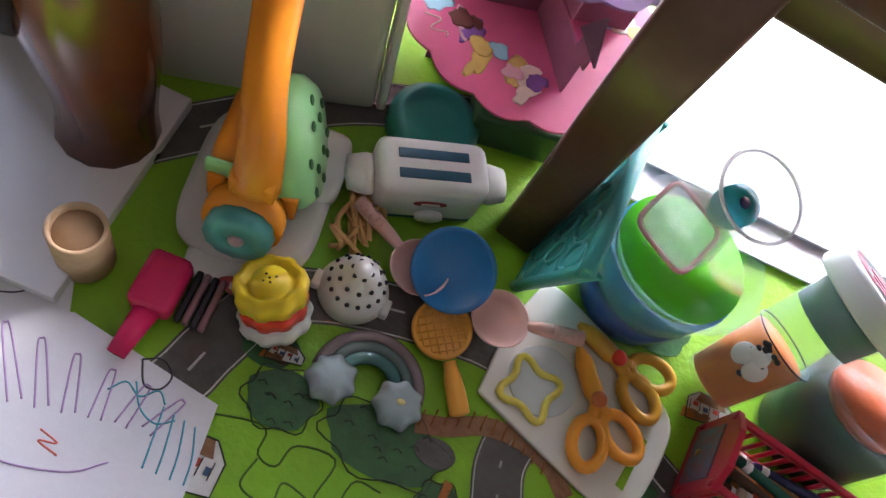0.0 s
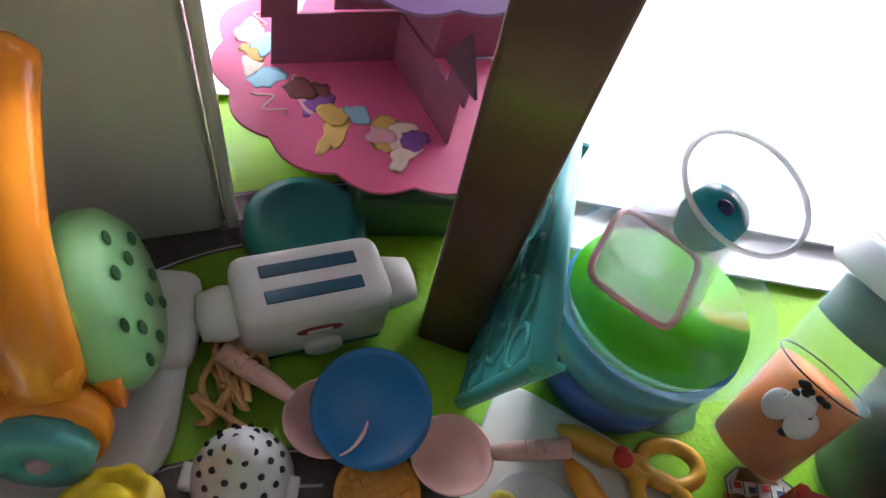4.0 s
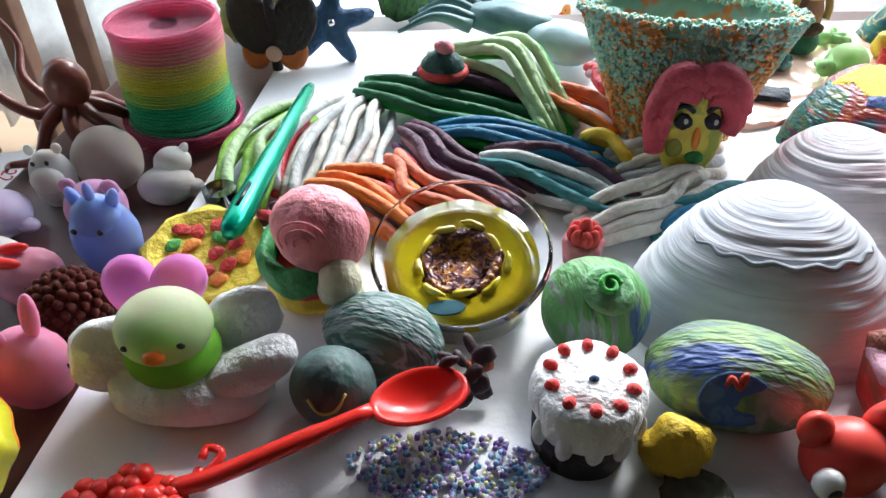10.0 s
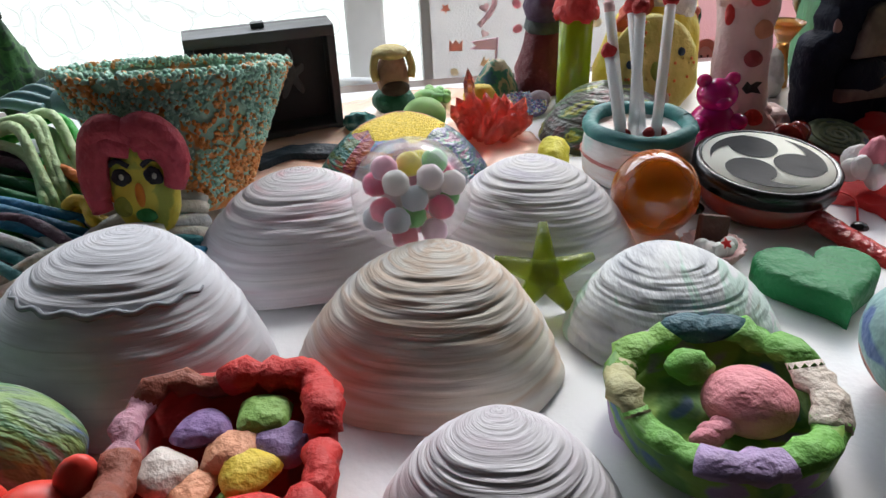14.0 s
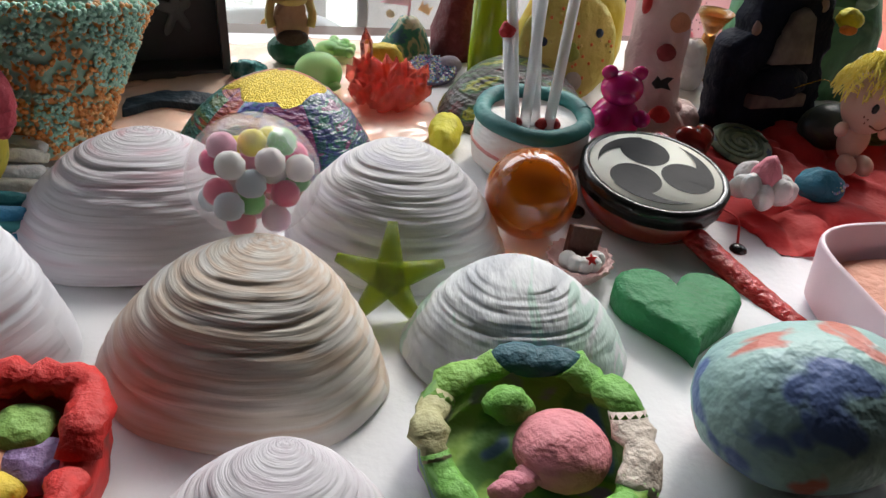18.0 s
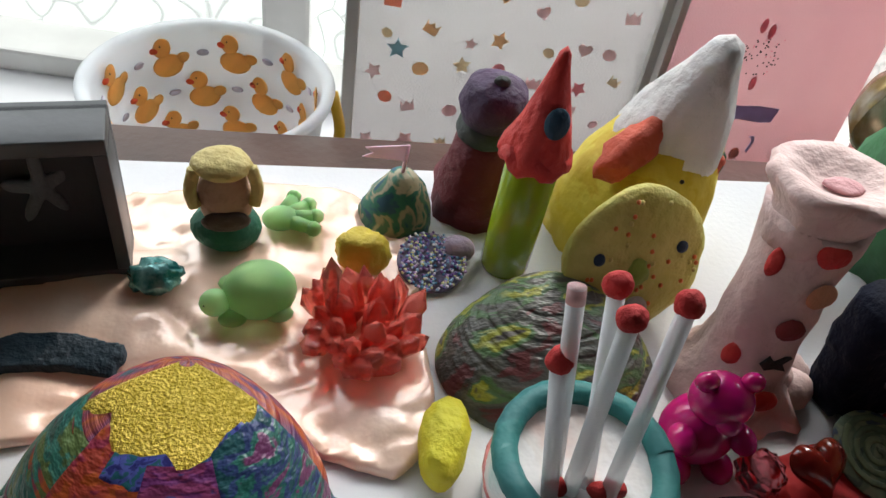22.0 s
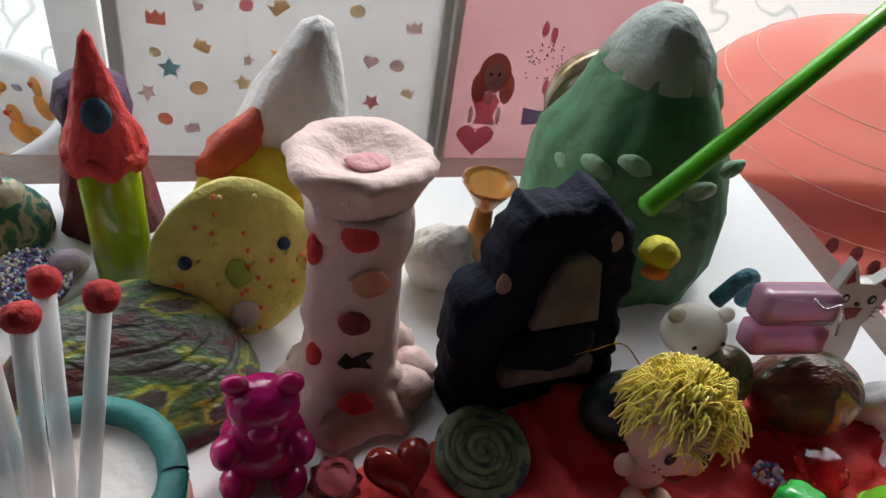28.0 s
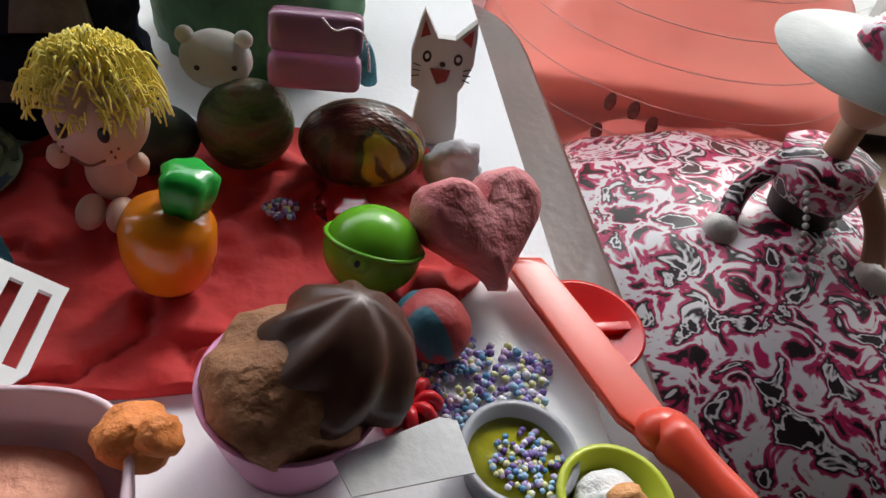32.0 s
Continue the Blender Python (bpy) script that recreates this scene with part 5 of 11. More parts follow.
for nm_, f0, f1, a0, a1, sd_, cols_ in (("teal_paint", 0.50, 0.93, 2.75, 3.85, 8, [(0.02, 0.11, 0.10), (0.03, 0.17, 0.14), (0.10, 0.16, 0.05)]), ("orange_paint", 0.40, 0.74, 3.75, 4.75, 11, [(0.45, 0.09, 0.02), (0.36, 0.05, 0.03), (0.25, 0.02, 0.06)]), ("purple_paint", 0.48, 0.90, 4.55, 5.30, 14, [(0.15, 0.03, 0.14), (0.22, 0.04, 0.12), (0.06, 0.05, 0.18)]), ("glitter_paint", 0.42, 0.95, 5.20, 6.40, 17, [(0.015, 0.08, 0.09), (0.03, 0.05, 0.16), (0.02, 0.13, 0.10), (0.16, 0.04, 0.12)])):
    part(nm_, cap_patch(0.1125, 0.0839, 0.0390, f0, f1, a0, a1, sd_, 0.0003 + 0.00003 * sd_, 0.03 * math.sin(7)), painted(nm_, cols_, 90, (1, 1, 3), 0.35, 0.8, 200), made[7])
part("blue_paint", cap_patch(0.1125, 0.0839, 0.0390, 0.40, 0.60, 4.1, 5.9, 5, 0.0007, 0.03 * math.sin(7)), painted("glitter_blue", [(0.03, 0.03, 0.18), (0.08, 0.10, 0.35), (0.02, 0.12, 0.14)], 300, rough=0.3), made[7])

# dark clay tree behind the strands
tre = thing("clay_tree", "dark green lumpy clay tree with a pointed top", "clay model", -0.3318, 0.3915, 0.0, scale=0.766, tall=1.140)
part("cone", lathe([(0.0, 0.0), (0.026, 0.0), (0.028, 0.012), (0.024, 0.030), (0.022, 0.034), (0.017, 0.052), (0.015, 0.055), (0.008, 0.074), (0.003, 0.084), (0.0, 0.086)], 40, 0.28, 90), painted("tree_green", [(0.015, 0.05, 0.02), (0.03, 0.12, 0.03), (0.05, 0.17, 0.04), (0.02, 0.07, 0.03)], 60), tre)
part("tip", ball(0.006, 0.005, 0.007, 14, 10, (0.001, 0, 0.086), None, 0.3, 200), clay("treetip", (0.012, 0.02, 0.012)), tre)
solo("orange_clay_curl", tube(curve([(-0.03, 0, 0.004), (-0.01, 0.004, 0.012), (0.012, 0.002, 0.016), (0.03, -0.002, 0.014)], 14), [0.003 + 0.003 * math.sin(math.pi * k / 14) for k in range(15)], 9), clay("curlorange", (0.62, 0.25, 0.12)), "curled strip of orange clay", "clay scrap", -0.185, 0.325, 0.0)
# balls
pom = thing("pompom_ball", "clear rubber ball filled with coloured pompoms", "ball", -0.0017, 0.1120, 0.0215, scale=0.965, tall=0.93)
o = part("ball", ball(0.0290, seg=40, rings=24, at=(0, 0, 0.029)), mat("clear_rubber", (0.92, 0.92, 0.95), 0.06, (0.9, 0.9, 0.94), 30, 0.0, 100, alpha=0.24, coat=1.0), pom)
PC = [(0.85, 0.36, 0.50), (0.85, 0.72, 0.02), (0.88, 0.88, 0.84), (0.85, 0.03, 0.18), (0.10, 0.5, 0.08), (0.55, 0.65, 0.70), (0.85, 0.12, 0.22), (0.75, 0.45, 0.66), (0.88, 0.80, 0.80)]
g = random.Random(12)
spots = []
tries = 0
while len(spots) < 27 and tries < 6000:
    tries += 1
    p = Vector((g.uniform(-1, 1), g.uniform(-1, 1), g.uniform(-1, 0.75))) * 0.0225
    if p.length < 0.0225 and all((p - q).length > 0.0108 for q in spots):
        spots.append(p)
pm = {}
for k, p in enumerate(spots):
    c = k % 9
    m_ = Matrix.Translation(p + Vector((0, 0, 0.029)))
    if c in pm:
        again(pm[c], pom, m_)
    else:
        pm[c] = part("pompom", ball(0.0064, seg=16, rings=10, lump=0.10, freq=700), mat("pompom%d" % c, PC[c], 0.9, sheen=0.5), pom, m=m_)
solo("orange_bouncy_ball", ball(0.0255, seg=40, rings=24, at=(0, 0, 0.0255)), mat("orange_rubber", (0.75, 0.2, 0.01), 0.06, (0.6, 0.14, 0.01), 40, 0.0, 100, trans=0.6, coat=0.5), "shiny translucent orange bouncy ball", "ball", 0.1239, 0.1521, 0, scale=0.897)
sf = solo("green_starfish_gem", joined(*[tube([(0, 0, 0), (0.021 * math.cos(radians(90 + 72 * k)), 0.021 * math.sin(radians(90 + 72 * k)), -0.001)], [0.0062, 0.0018], 10) for k in range(5)], ball(0.0065, 0.0065, 0.005, 14, 9)), mat("green_gem", (0.5, 0.62, 0.02), 0.08, (0.4, 0.5, 0.02), 60, 0.8, 500, trans=0.75), "translucent yellow green plastic starfish", "toy", 0.0577, 0.0861, 0.0215 -0.0022 -0.0017, 0, 62, scale=1.134)

# ---- clay baskets ----
def basket(label, x, y, r, h, cols, rim, rz=0.0, seed=0, power=3.2, scale=1.0, tall=1.0):
    e = thing("clay_basket", label, "clay basket", x, y, 0, rz, group="clay baskets", scale=scale, tall=tall)

    def sq(a_, q, z):
        c_, s_ = abs(math.cos(a_)), abs(math.sin(a_))
        k = (c_ ** power + s_ ** power) ** (-1 / power)
        return q * k * (1 + 0.05 * noise.noise(Vector((math.cos(a_) * 2, math.sin(a_) * 2, z * 60 + seed)))) if q > 0 else 0
    part("wall", lathe([(0.0, 0.0), (r * 0.8, 0.0), (r * 0.95, h * 0.25), (r, h * 0.85), (r * 0.96, h), (r * 0.82, h * 0.97), (r * 0.76, h * 0.4), (0.0, h * 0.3)], 44, 0.05, 70, wave=sq, seed=seed), cols, e)
    g_ = random.Random(seed)
    for k in range(8):
        ring_ = []
        for i in range(8):
            a_ = (k + i / 6.4) * 0.785
            q = sq(a_, r * 0.89, 0)
            ring_.append((q * math.cos(a_), q * math.sin(a_), h * (0.96 + 0.24 * noise.noise(Vector((math.cos(a_) * 2.2, math.sin(a_) * 2.2, seed))))))
        thick = r * g_.uniform(0.13, 0.19)
        part("rim_roll", tube(ring_, [thick * (1 + 0.6 * noise.noise(Vector((k, i * 0.9, seed)))) for i in range(8)], 12), rim[k % len(rim)], e)
    return e


rb = basket("red clay basket filled with small clay sweets", -0.0594, -0.0213, 0.0365, 0.037, painted("basket_red", [(0.22, 0.03, 0.02), (0.50, 0.018, 0.012), (0.56, 0.02, 0.015), (0.42, 0.02, 0.012)], 25), [clay("deepred", (0.55, 0.02, 0.015)), clay("deepred", (0.55, 0.02, 0.015)), clay("rust", (0.25, 0.06, 0.03)), clay("mauve", (0.42, 0.20, 0.26)), clay("rust", (0.25, 0.06, 0.03)), clay("deepred", (0.55, 0.02, 0.015))], 8, 2, 5.0, scale=0.975, tall=0.809)
for k, (x, y, z, c) in enumerate(((-0.010, 0.014, 0.038, (0.25, 0.15, 0.35)), (0.012, 0.016, 0.040, (0.25, 0.45, 0.1)), (0.018, 0.004, 0.036, (0.3, 0.2, 0.4)), (0.002, 0.002, 0.037, (0.75, 0.35, 0.2)), (0.008, -0.008, 0.037, (0.68, 0.5, 0.04)), (-0.012, -0.010, 0.032, (0.75, 0.35, 0.2)), (0.004, -0.018, 0.030, (0.3, 0.55, 0.12)), (-0.022, -0.002, 0.036, (0.62, 0.55, 0.5)))):
    part("clay_sweet", prism(soft_star(0.0115, 0.82, 3 + k % 2, 30), 0.009, 0.7, 0.0006, 120), clay("sweet%d" % k, c), rb, m=pose(x * 0.95, y * 0.95, z - 0.014, 12 * (k % 3 - 1), 10 * (k % 2), 40 * k))
gb = basket("green, purple and blue clay basket holding a pink egg", 0.1099, 0.0044, 0.038, 0.035, painted("basket_mixed", [(0.05, 0.12, 0.2), (0.10, 0.26, 0.04), (0.22, 0.40, 0.06), (0.30, 0.20, 0.36), (0.34, 0.24, 0.40)], 22), [clay("bgreen", (0.14, 0.38, 0.05)), clay("bteal", (0.02, 0.10, 0.13)), clay("bgreen2", (0.2, 0.42, 0.06)), clay("olive", (0.42, 0.4, 0.2)), clay("bgreen", (0.14, 0.38, 0.05)), clay("blilac", (0.34, 0.24, 0.42)), clay("bgreen", (0.14, 0.38, 0.05)), clay("cream2", (0.7, 0.6, 0.5))], 15, 6, 2.4, scale=1.019, tall=0.592)
part("clay_egg", ball(0.0165, 0.0155, 0.0165, 24, 16, lump=0.05), clay("eggpink", (0.70, 0.24, 0.27)), gb, m=Matrix.Translation((0.009, -0.004, 0.026)))
part("green_lump", ball(0.009, 0.007, 0.010, 16, 10, lump=0.3, freq=120), clay("bgreen", (0.14, 0.38, 0.05)), gb, m=Matrix.Translation((-0.004, 0.014, 0.034)))
for k in range(4):
    part("clay_petal", ball(0.007, 0.004, 0.006, 12, 8, lump=0.2, freq=100, seed=k), clay("petalpink", (0.6, 0.2, 0.25)), gb, m=pose(-0.014 + 0.005 * k, -0.014 + 0.002 * k, 0.024, 20 * k, 30, 0))

RIGHT = (1.1346, 10.45, 0.183, 0.1353, 0.1871, 0.1877)
zone(*RIGHT, own=1.09)
# ---- matches cup, drum, small sweets ----
def multi(name, pieces, label, category, x, y, z=0.0, rz=0.0, rx=0.0, ry=0.0, group="", scale=1.0, tall=1.0):
    """One plain mesh of several (bmesh, material) pieces, for dolls and figures."""
    mats_, out = [], bmesh.new()
    for b, m_ in pieces:
        if m_ not in mats_:
            mats_.append(m_)
        k = mats_.index(m_)
        bmesh.ops.recalc_face_normals(b, faces=b.faces)
        for f in b.faces:
            f.material_index, f.smooth = k, True
        me_ = bpy.data.meshes.new("t")
        b.to_mesh(me_)
        b.free()
        out.from_mesh(me_)
        bpy.data.meshes.remove(me_)
    me_ = bpy.data.meshes.new(name)
    out.to_mesh(me_)
    out.free()
    for m_ in mats_:
        me_.materials.append(m_)
    ob = new(name, me_)
    ob.matrix_basis = placed(pose(x, y, z, rx, ry, rz)) @ grown(scale, tall)
    return tagged(ob, label, category, group)


M_TEALC = painted("teal_ring", [(0.02, 0.15, 0.15), (0.02, 0.18, 0.17), (0.3, 0.55, 0.5)], 18)
mc = thing("straw_cake_cup", "white clay cup with teal rim holding red-tipped straws", "clay model", 0.1403, 0.1734, 0, scale=0.947, tall=0.897)
part("cup", lathe([(0.0, 0.0), (0.026, 0.0), (0.031, 0.006), (0.0325, 0.018), (0.0315, 0.032), (0.029, 0.036), (0.025, 0.033), (0.0, 0.032)], 40, 0.04, 50), painted("cup_clay", [(0.68, 0.5, 0.45), (0.70, 0.66, 0.62), (0.72, 0.70, 0.68), (0.5, 0.66, 0.62)], 18, (1, 1, 3), soft=0.15), mc)
part("rim", tube([(0.0285 * math.cos(i * 0.2618), 0.0285 * math.sin(i * 0.2618), 0.036 + 0.0008 * math.sin(i)) for i in range(25)], 0.0048, 9, False), M_TEALC, mc, "dark teal clay ring")
part("pink_seam", tube([(0.0322 * math.cos(i * 0.2618), 0.0322 * math.sin(i * 0.2618), 0.016 - 0.003 * math.cos(i * 0.26)) for i in range(25)], 0.0014, 6, False), clay("seampink", (0.6, 0.22, 0.2)), mc)
M_STRAW = mat("milky_straw", (0.90, 0.92, 0.94), 0.35, (0.86, 0.88, 0.9), 40, 0.02, 100, trans=0.55, ior=1.12)
M_TIP = mat("red_felt_clay", (0.45, 0.02, 0.02), 0.75, (0.33, 0.012, 0.012), 60, 0.8, 300)
for x0, y0, x1, y1, z1, tip in ((-0.0153, -0.0108, -0.0172, 0.0133, 0.0816, 1), (-0.0076, -0.0087, -0.0025, 0.0094, 0.1075, 1), (-0.0012, -0.0066, 0.0, 0.0262, 0.1045, 1), (0.0042, -0.0128, 0.0163, 0.0123, 0.1116, 1), (-0.0120, -0.0040, -0.0163, 0.0212, 0.1094, 0)):
    a_, b_ = Vector((x0, y0, 0.031)), Vector((x1, y1, z1))
    st = part("straw", tube([a_, b_], 0.0030, 12), M_STRAW, mc)
    if tip:
        part("red_tip", ball(0.0047, 0.0046, 0.0054, 16, 11, tuple(b_), None, 0.25, 130, int(z1 * 1000)), M_TIP, st)
    else:
        part("pink_end", tube([a_.lerp(b_, 0.93), b_], 0.0031, 12), mat("straw_pink", (0.72, 0.40, 0.40), 0.4, trans=0.3), st)
for k, (x0, y0) in enumerate(((-0.013, -0.008), (0.002, -0.011), (0.008, -0.010))):
    part("red_crumb", ball(0.0042, 0.0035, 0.0035, 12, 8, (x0, y0, 0.0345), None, 0.3, 150, k), M_TIP, mc)

drum = thing("rattle_drum", "small red rattle drum with a black and cream swirl head", "toy drum", 0.1848, 0.1270, 0, -12, 4, 2, scale=1.035, tall=0.655)
M_DRUMR, M_DRUMB = mat("drum_red", (0.30, 0.03, 0.015), 0.18, (0.22, 0.02, 0.01), 20, 0.02, 100, coat=0.6), mat("drum_black", (0.012, 0.012, 0.012), 0.25, None, 30, 0.05, 100)
part("body", lathe([(0.0, 0.0), (0.026, 0.001), (0.031, 0.008), (0.0325, 0.017), (0.031, 0.027), (0.0, 0.028)], 44), M_DRUMR, drum)
part("band", lathe([(0.031, 0.024), (0.0345, 0.0245), (0.0348, 0.036), (0.033, 0.038), (0.0310, 0.0378), (0.0305, 0.026)], 44, wave=lambda a, r, z: r * (1 + 0.006 * math.cos(16 * a))), M_DRUMB, drum)
M_HEAD, M_INK = mat("drum_skin", (0.80, 0.80, 0.70), 0.6, (0.74, 0.74, 0.64), 20, 0.1, 200), mat("drum_ink", (0.010, 0.011, 0.012), 0.6, (0.018, 0.018, 0.02), 50, 0.1, 300)
M_INK.node_tree.nodes["Principled BSDF"].inputs["Specular IOR Level"].default_value = 0.2
part("skin", lathe([(0.0, 0.0376), (0.0308, 0.0376), (0.0308, 0.0368), (0.0, 0.0368)], 44), M_HEAD, drum)


def comma(turn):
    """One comma of the swirl: a round head, and a tail that thins out along the rim."""
    R = 0.0290
    head = [(0.50 * R + 0.41 * R * math.cos(i * 0.2244), 0.41 * R * math.sin(i * 0.2244)) for i in range(28)]
    outer = [(0.93 * R * math.cos(a_), 0.93 * R * math.sin(a_)) for a_ in [-0.1 + 1.45 * i / 20 for i in range(21)]]
    inner = []
    for i in range(20, -1, -1):
        t = i / 20
        w = 0.93 * R - 0.46 * R * (1 - t) ** 1.25
        inner.append((w * math.cos(-0.1 + 1.45 * t), w * math.sin(-0.1 + 1.45 * t)))
    c_, s_ = math.cos(turn), math.sin(turn)
    return [[(x * c_ - y * s_, x * s_ + y * c_) for x, y in q] for q in (head, outer + inner[1:])]


for k in range(3):
    for q, pts_ in enumerate(comma(k * 2.0944 - 0.35)):
        bm = bmesh.new()
        f = bm.faces.new([bm.verts.new((x, y, 0.0)) for x, y in pts_])
        f.normal_update()
        if f.normal.z < 0:
            f.normal_flip()
        bmesh.ops.triangulate(bm, faces=[f])
        part("ink_swirl", shift(bm, 0, 0, 0.0379 + 0.0002 * q), M_INK, drum, smooth=False)
part("handle", tube(curve([(0.016, -0.026, 0.014), (0.030, -0.046, 0.010), (0.046, -0.069, 0.007), (0.060, -0.090, 0.006)], 20), [0.0062 + 0.0004 * (i % 2) for i in range(21)], 12), mat("red_glitter", (0.42, 0.01, 0.01), 0.25, (0.6, 0.05, 0.04), 300, 1.0, 300), drum, "red glittery handle")
part("cord", tube(curve([(0.033, -0.008, 0.020), (0.040, -0.014, 0.018), (0.041, -0.020, 0.008), (0.040, -0.024, 0.0045)], 12), 0.0006, 6), plastic("red", (0.68, 0.03, 0.03)), drum)
part("bead", ball(0.0042, seg=14, rings=9), M_DRUMB, drum, m=Matrix.Translation((0.040, -0.026, 0.0045)))
part("bead", ball(0.0042, seg=14, rings=9), M_DRUMB, drum, m=Matrix.Translation((-0.034, -0.012, 0.0065)))

cl = thing("dessert_cup", "tiny pleated cup with chocolate bar and white cream", "clay model", 0.1366, 0.0831, 0, scale=0.962, tall=1.179)
part("cup", lathe([(0.0, 0.0), (0.009, 0.0), (0.0148, 0.008), (0.0140, 0.0085), (0.008, 0.002), (0.0, 0.002)], 40, wave=lambda a, r, z: r * (1 + 0.05 * math.cos(20 * a))), clay("palepinkcup", (0.68, 0.42, 0.40)), cl)
part("chocolate", box(0.015, 0.005, 0.013, (0.001, 0.004, 0.006), 0.001), clay("choc", (0.10, 0.035, 0.025)), cl, m=pose(0, 0, 0, -15, 10, 0))
for k in range(5):
    part("cream", ball(0.0042, 0.004, 0.0035, 12, 8, (0.007 * math.cos(3.4 + k * 0.6), 0.007 * math.sin(3.4 + k * 0.6), 0.0085)), CW, cl)
part("red_star", prism(star_outline(0.0028), 0.001, 0.2), plastic("red", (0.68, 0.03, 0.03)), cl, m=pose(0.001, -0.0085, 0.012, 35, 0, 0))
solo("green_clay_heart", prism(heart_outline(0.054), 0.014, 0.18, 0.0005, 90), clay("kelly", (0.012, 0.20, 0.06)), "thick dark green clay heart slab", "clay model", 0.1659, 0.0500, 0, -12, scale=0.966, tall=0.962)
MB = mat("magenta_gel", (0.55, 0.01, 0.18), 0.12, (0.42, 0.005, 0.12), 40, 0.1, 100, sss=0.5, coat=0.4)
br = thing("gummy_bear", "shiny magenta jelly bear figure standing up", "toy", 0.1924, 0.1903, 0, -4, tall=0.895)
part("body", ball(0.0145, 0.0125, 0.018, 24, 16, (0, 0, 0.018), 0.9), MB, br)
part("head", ball(0.0118, 0.0105, 0.0105, 22, 14, (0.0, -0.001, 0.041)), MB, br)
for s in (-1, 1):
    part("ear", ball(0.0045, 0.0035, 0.0045, 14, 9, (s * 0.0085, 0, 0.0505)), MB, br)
    part("arm", ball(0.0052, 0.0065, 0.0052, 14, 9, (s * 0.0115, -0.0085, 0.025)), MB, br)
    part("foot", ball(0.0062, 0.0075, 0.006, 14, 9, (s * 0.0085, -0.0095, 0.006)), MB, br)
part("muzzle", ball(0.0048, 0.004, 0.0038, 14, 9, (0, -0.0105, 0.039)), MB, br)

# ---- copper sheet with crystal, turtle, little figures ----
def sheet(name, outline, h, m_, label, cat, lump=0.0012, freq=35, z=0.0, grid=60, wave=0.003, kind=""):
    """A thin hand-flattened clay sheet with an uneven top."""
    xs, ys = [p[0] for p in outline], [p[1] for p in outline]
    x0, x1, y0, y1 = min(xs), max(xs), min(ys), max(ys)

    def inside(x, y):
        c_ = False
        j = len(outline) - 1
        for i in range(len(outline)):
            xi, yi = outline[i]
            xj, yj = outline[j]
            if (yi > y) != (yj > y) and x < (xj - xi) * (y - yi) / (yj - yi) + xi:
                c_ = not c_
            j = i
        return c_
    n = grid
    bm = bmesh.new()
    V = {}

    def vert(i, j):
        if (i, j) not in V:
            x, y = x0 + (x1 - x0) * i / n, y0 + (y1 - y0) * j / n
            w_ = noise.noise(Vector((x, y, 0.3)) * freq)
            d_ = noise.noise(Vector((x, y, 0.9)) * freq * 3)
            fold_ = max(0.0, 1 - 7 * abs(noise.noise(Vector((x, y, 2.3)) * freq * 0.8 + Vector((w_, d_, 0)) * 0.3)))
            V[i, j] = bm.verts.new((x + 0.002 * d_, y + 0.002 * w_, h + wave * (w_ - 0.2) + wave * 0.35 * d_ - wave * 0.5 * abs(w_ * d_) - wave * 0.55 * fold_))
        return V[i, j]
    for i in range(n):
        for j in range(n):
            if inside(x0 + (x1 - x0) * (i + 0.5) / n, y0 + (y1 - y0) * (j + 0.5) / n):
                bm.faces.new((vert(i, j), vert(i + 1, j), vert(i + 1, j + 1), vert(i, j + 1)))
    edge = [e for e in bm.edges if e.is_boundary]
    r_ = bmesh.ops.extrude_edge_only(bm, edges=edge)
    for v in r_["geom"]:
        if isinstance(v, bmesh.types.BMVert):
            v.co.z = 0.0003
    for v in bm.verts:
        v.co.z = max(v.co.z, 0.0004)
    for _ in range(5):
        bmesh.ops.smooth_vert(bm, verts=[v for v in bm.verts if any(e.is_boundary or len(e.link_faces) < 2 for e in v.link_edges) or any(abs(f.normal.z) < 0.5 for f in v.link_faces)], factor=0.5, use_axis_x=True, use_axis_y=True, use_axis_z=False)
    return solo(name, bm, m_, label, cat, 0, 0, z, kind=kind)


M_COPPER = mat("copper_clay", (0.98, 0.62, 0.45), 0.25, (0.96, 0.72, 0.58), 26, 0.9, 45, metal=0.12, coat=0.8)
sheet("copper_clay_sheet", [(-0.085, 0.215), (-0.045, 0.205), (0.0, 0.215), (0.05, 0.20), (0.083, 0.185), (0.098, 0.197), (0.104, 0.225), (0.098, 0.262), (0.112, 0.285), (0.105, 0.315), (0.075, 0.333), (0.03, 0.338), (-0.02, 0.330), (-0.07, 0.318), (-0.10, 0.285), (-0.095, 0.245)], 0.004, M_COPPER, "flattened sheet of shiny copper orange clay", "clay sheet", grid=70)
sheet("navy_clay_strip", [(-0.062, 0.224), (-0.045, 0.232), (-0.025, 0.235), (-0.008, 0.232), (-0.006, 0.243), (-0.024, 0.248), (-0.042, 0.248), (-0.063, 0.238)], 0.006, clay("navystrip", (0.012, 0.03, 0.045)), "ragged dark navy clay strip", "clay scrap", grid=26, z=0.002)
solo("teal_foil_lump", ball(0.014, 0.011, 0.009, 22, 14, (0, 0, 0.006), 0.7, 0.35, 150), mat("teal_foil", (0.02, 0.18, 0.17), 0.12, (0.25, 0.5, 0.48), 130, 1.0, 120, metal=0.4), "crumpled shiny teal slime lump", "slime", -0.0003, 0.2741, 0.004, scale=0.719)
M_CRY = mat("coral_crystal", (0.98, 0.30, 0.24), 0.05, (0.97, 0.22, 0.17), 30, 0.0, 100, trans=0.7, ior=1.25)
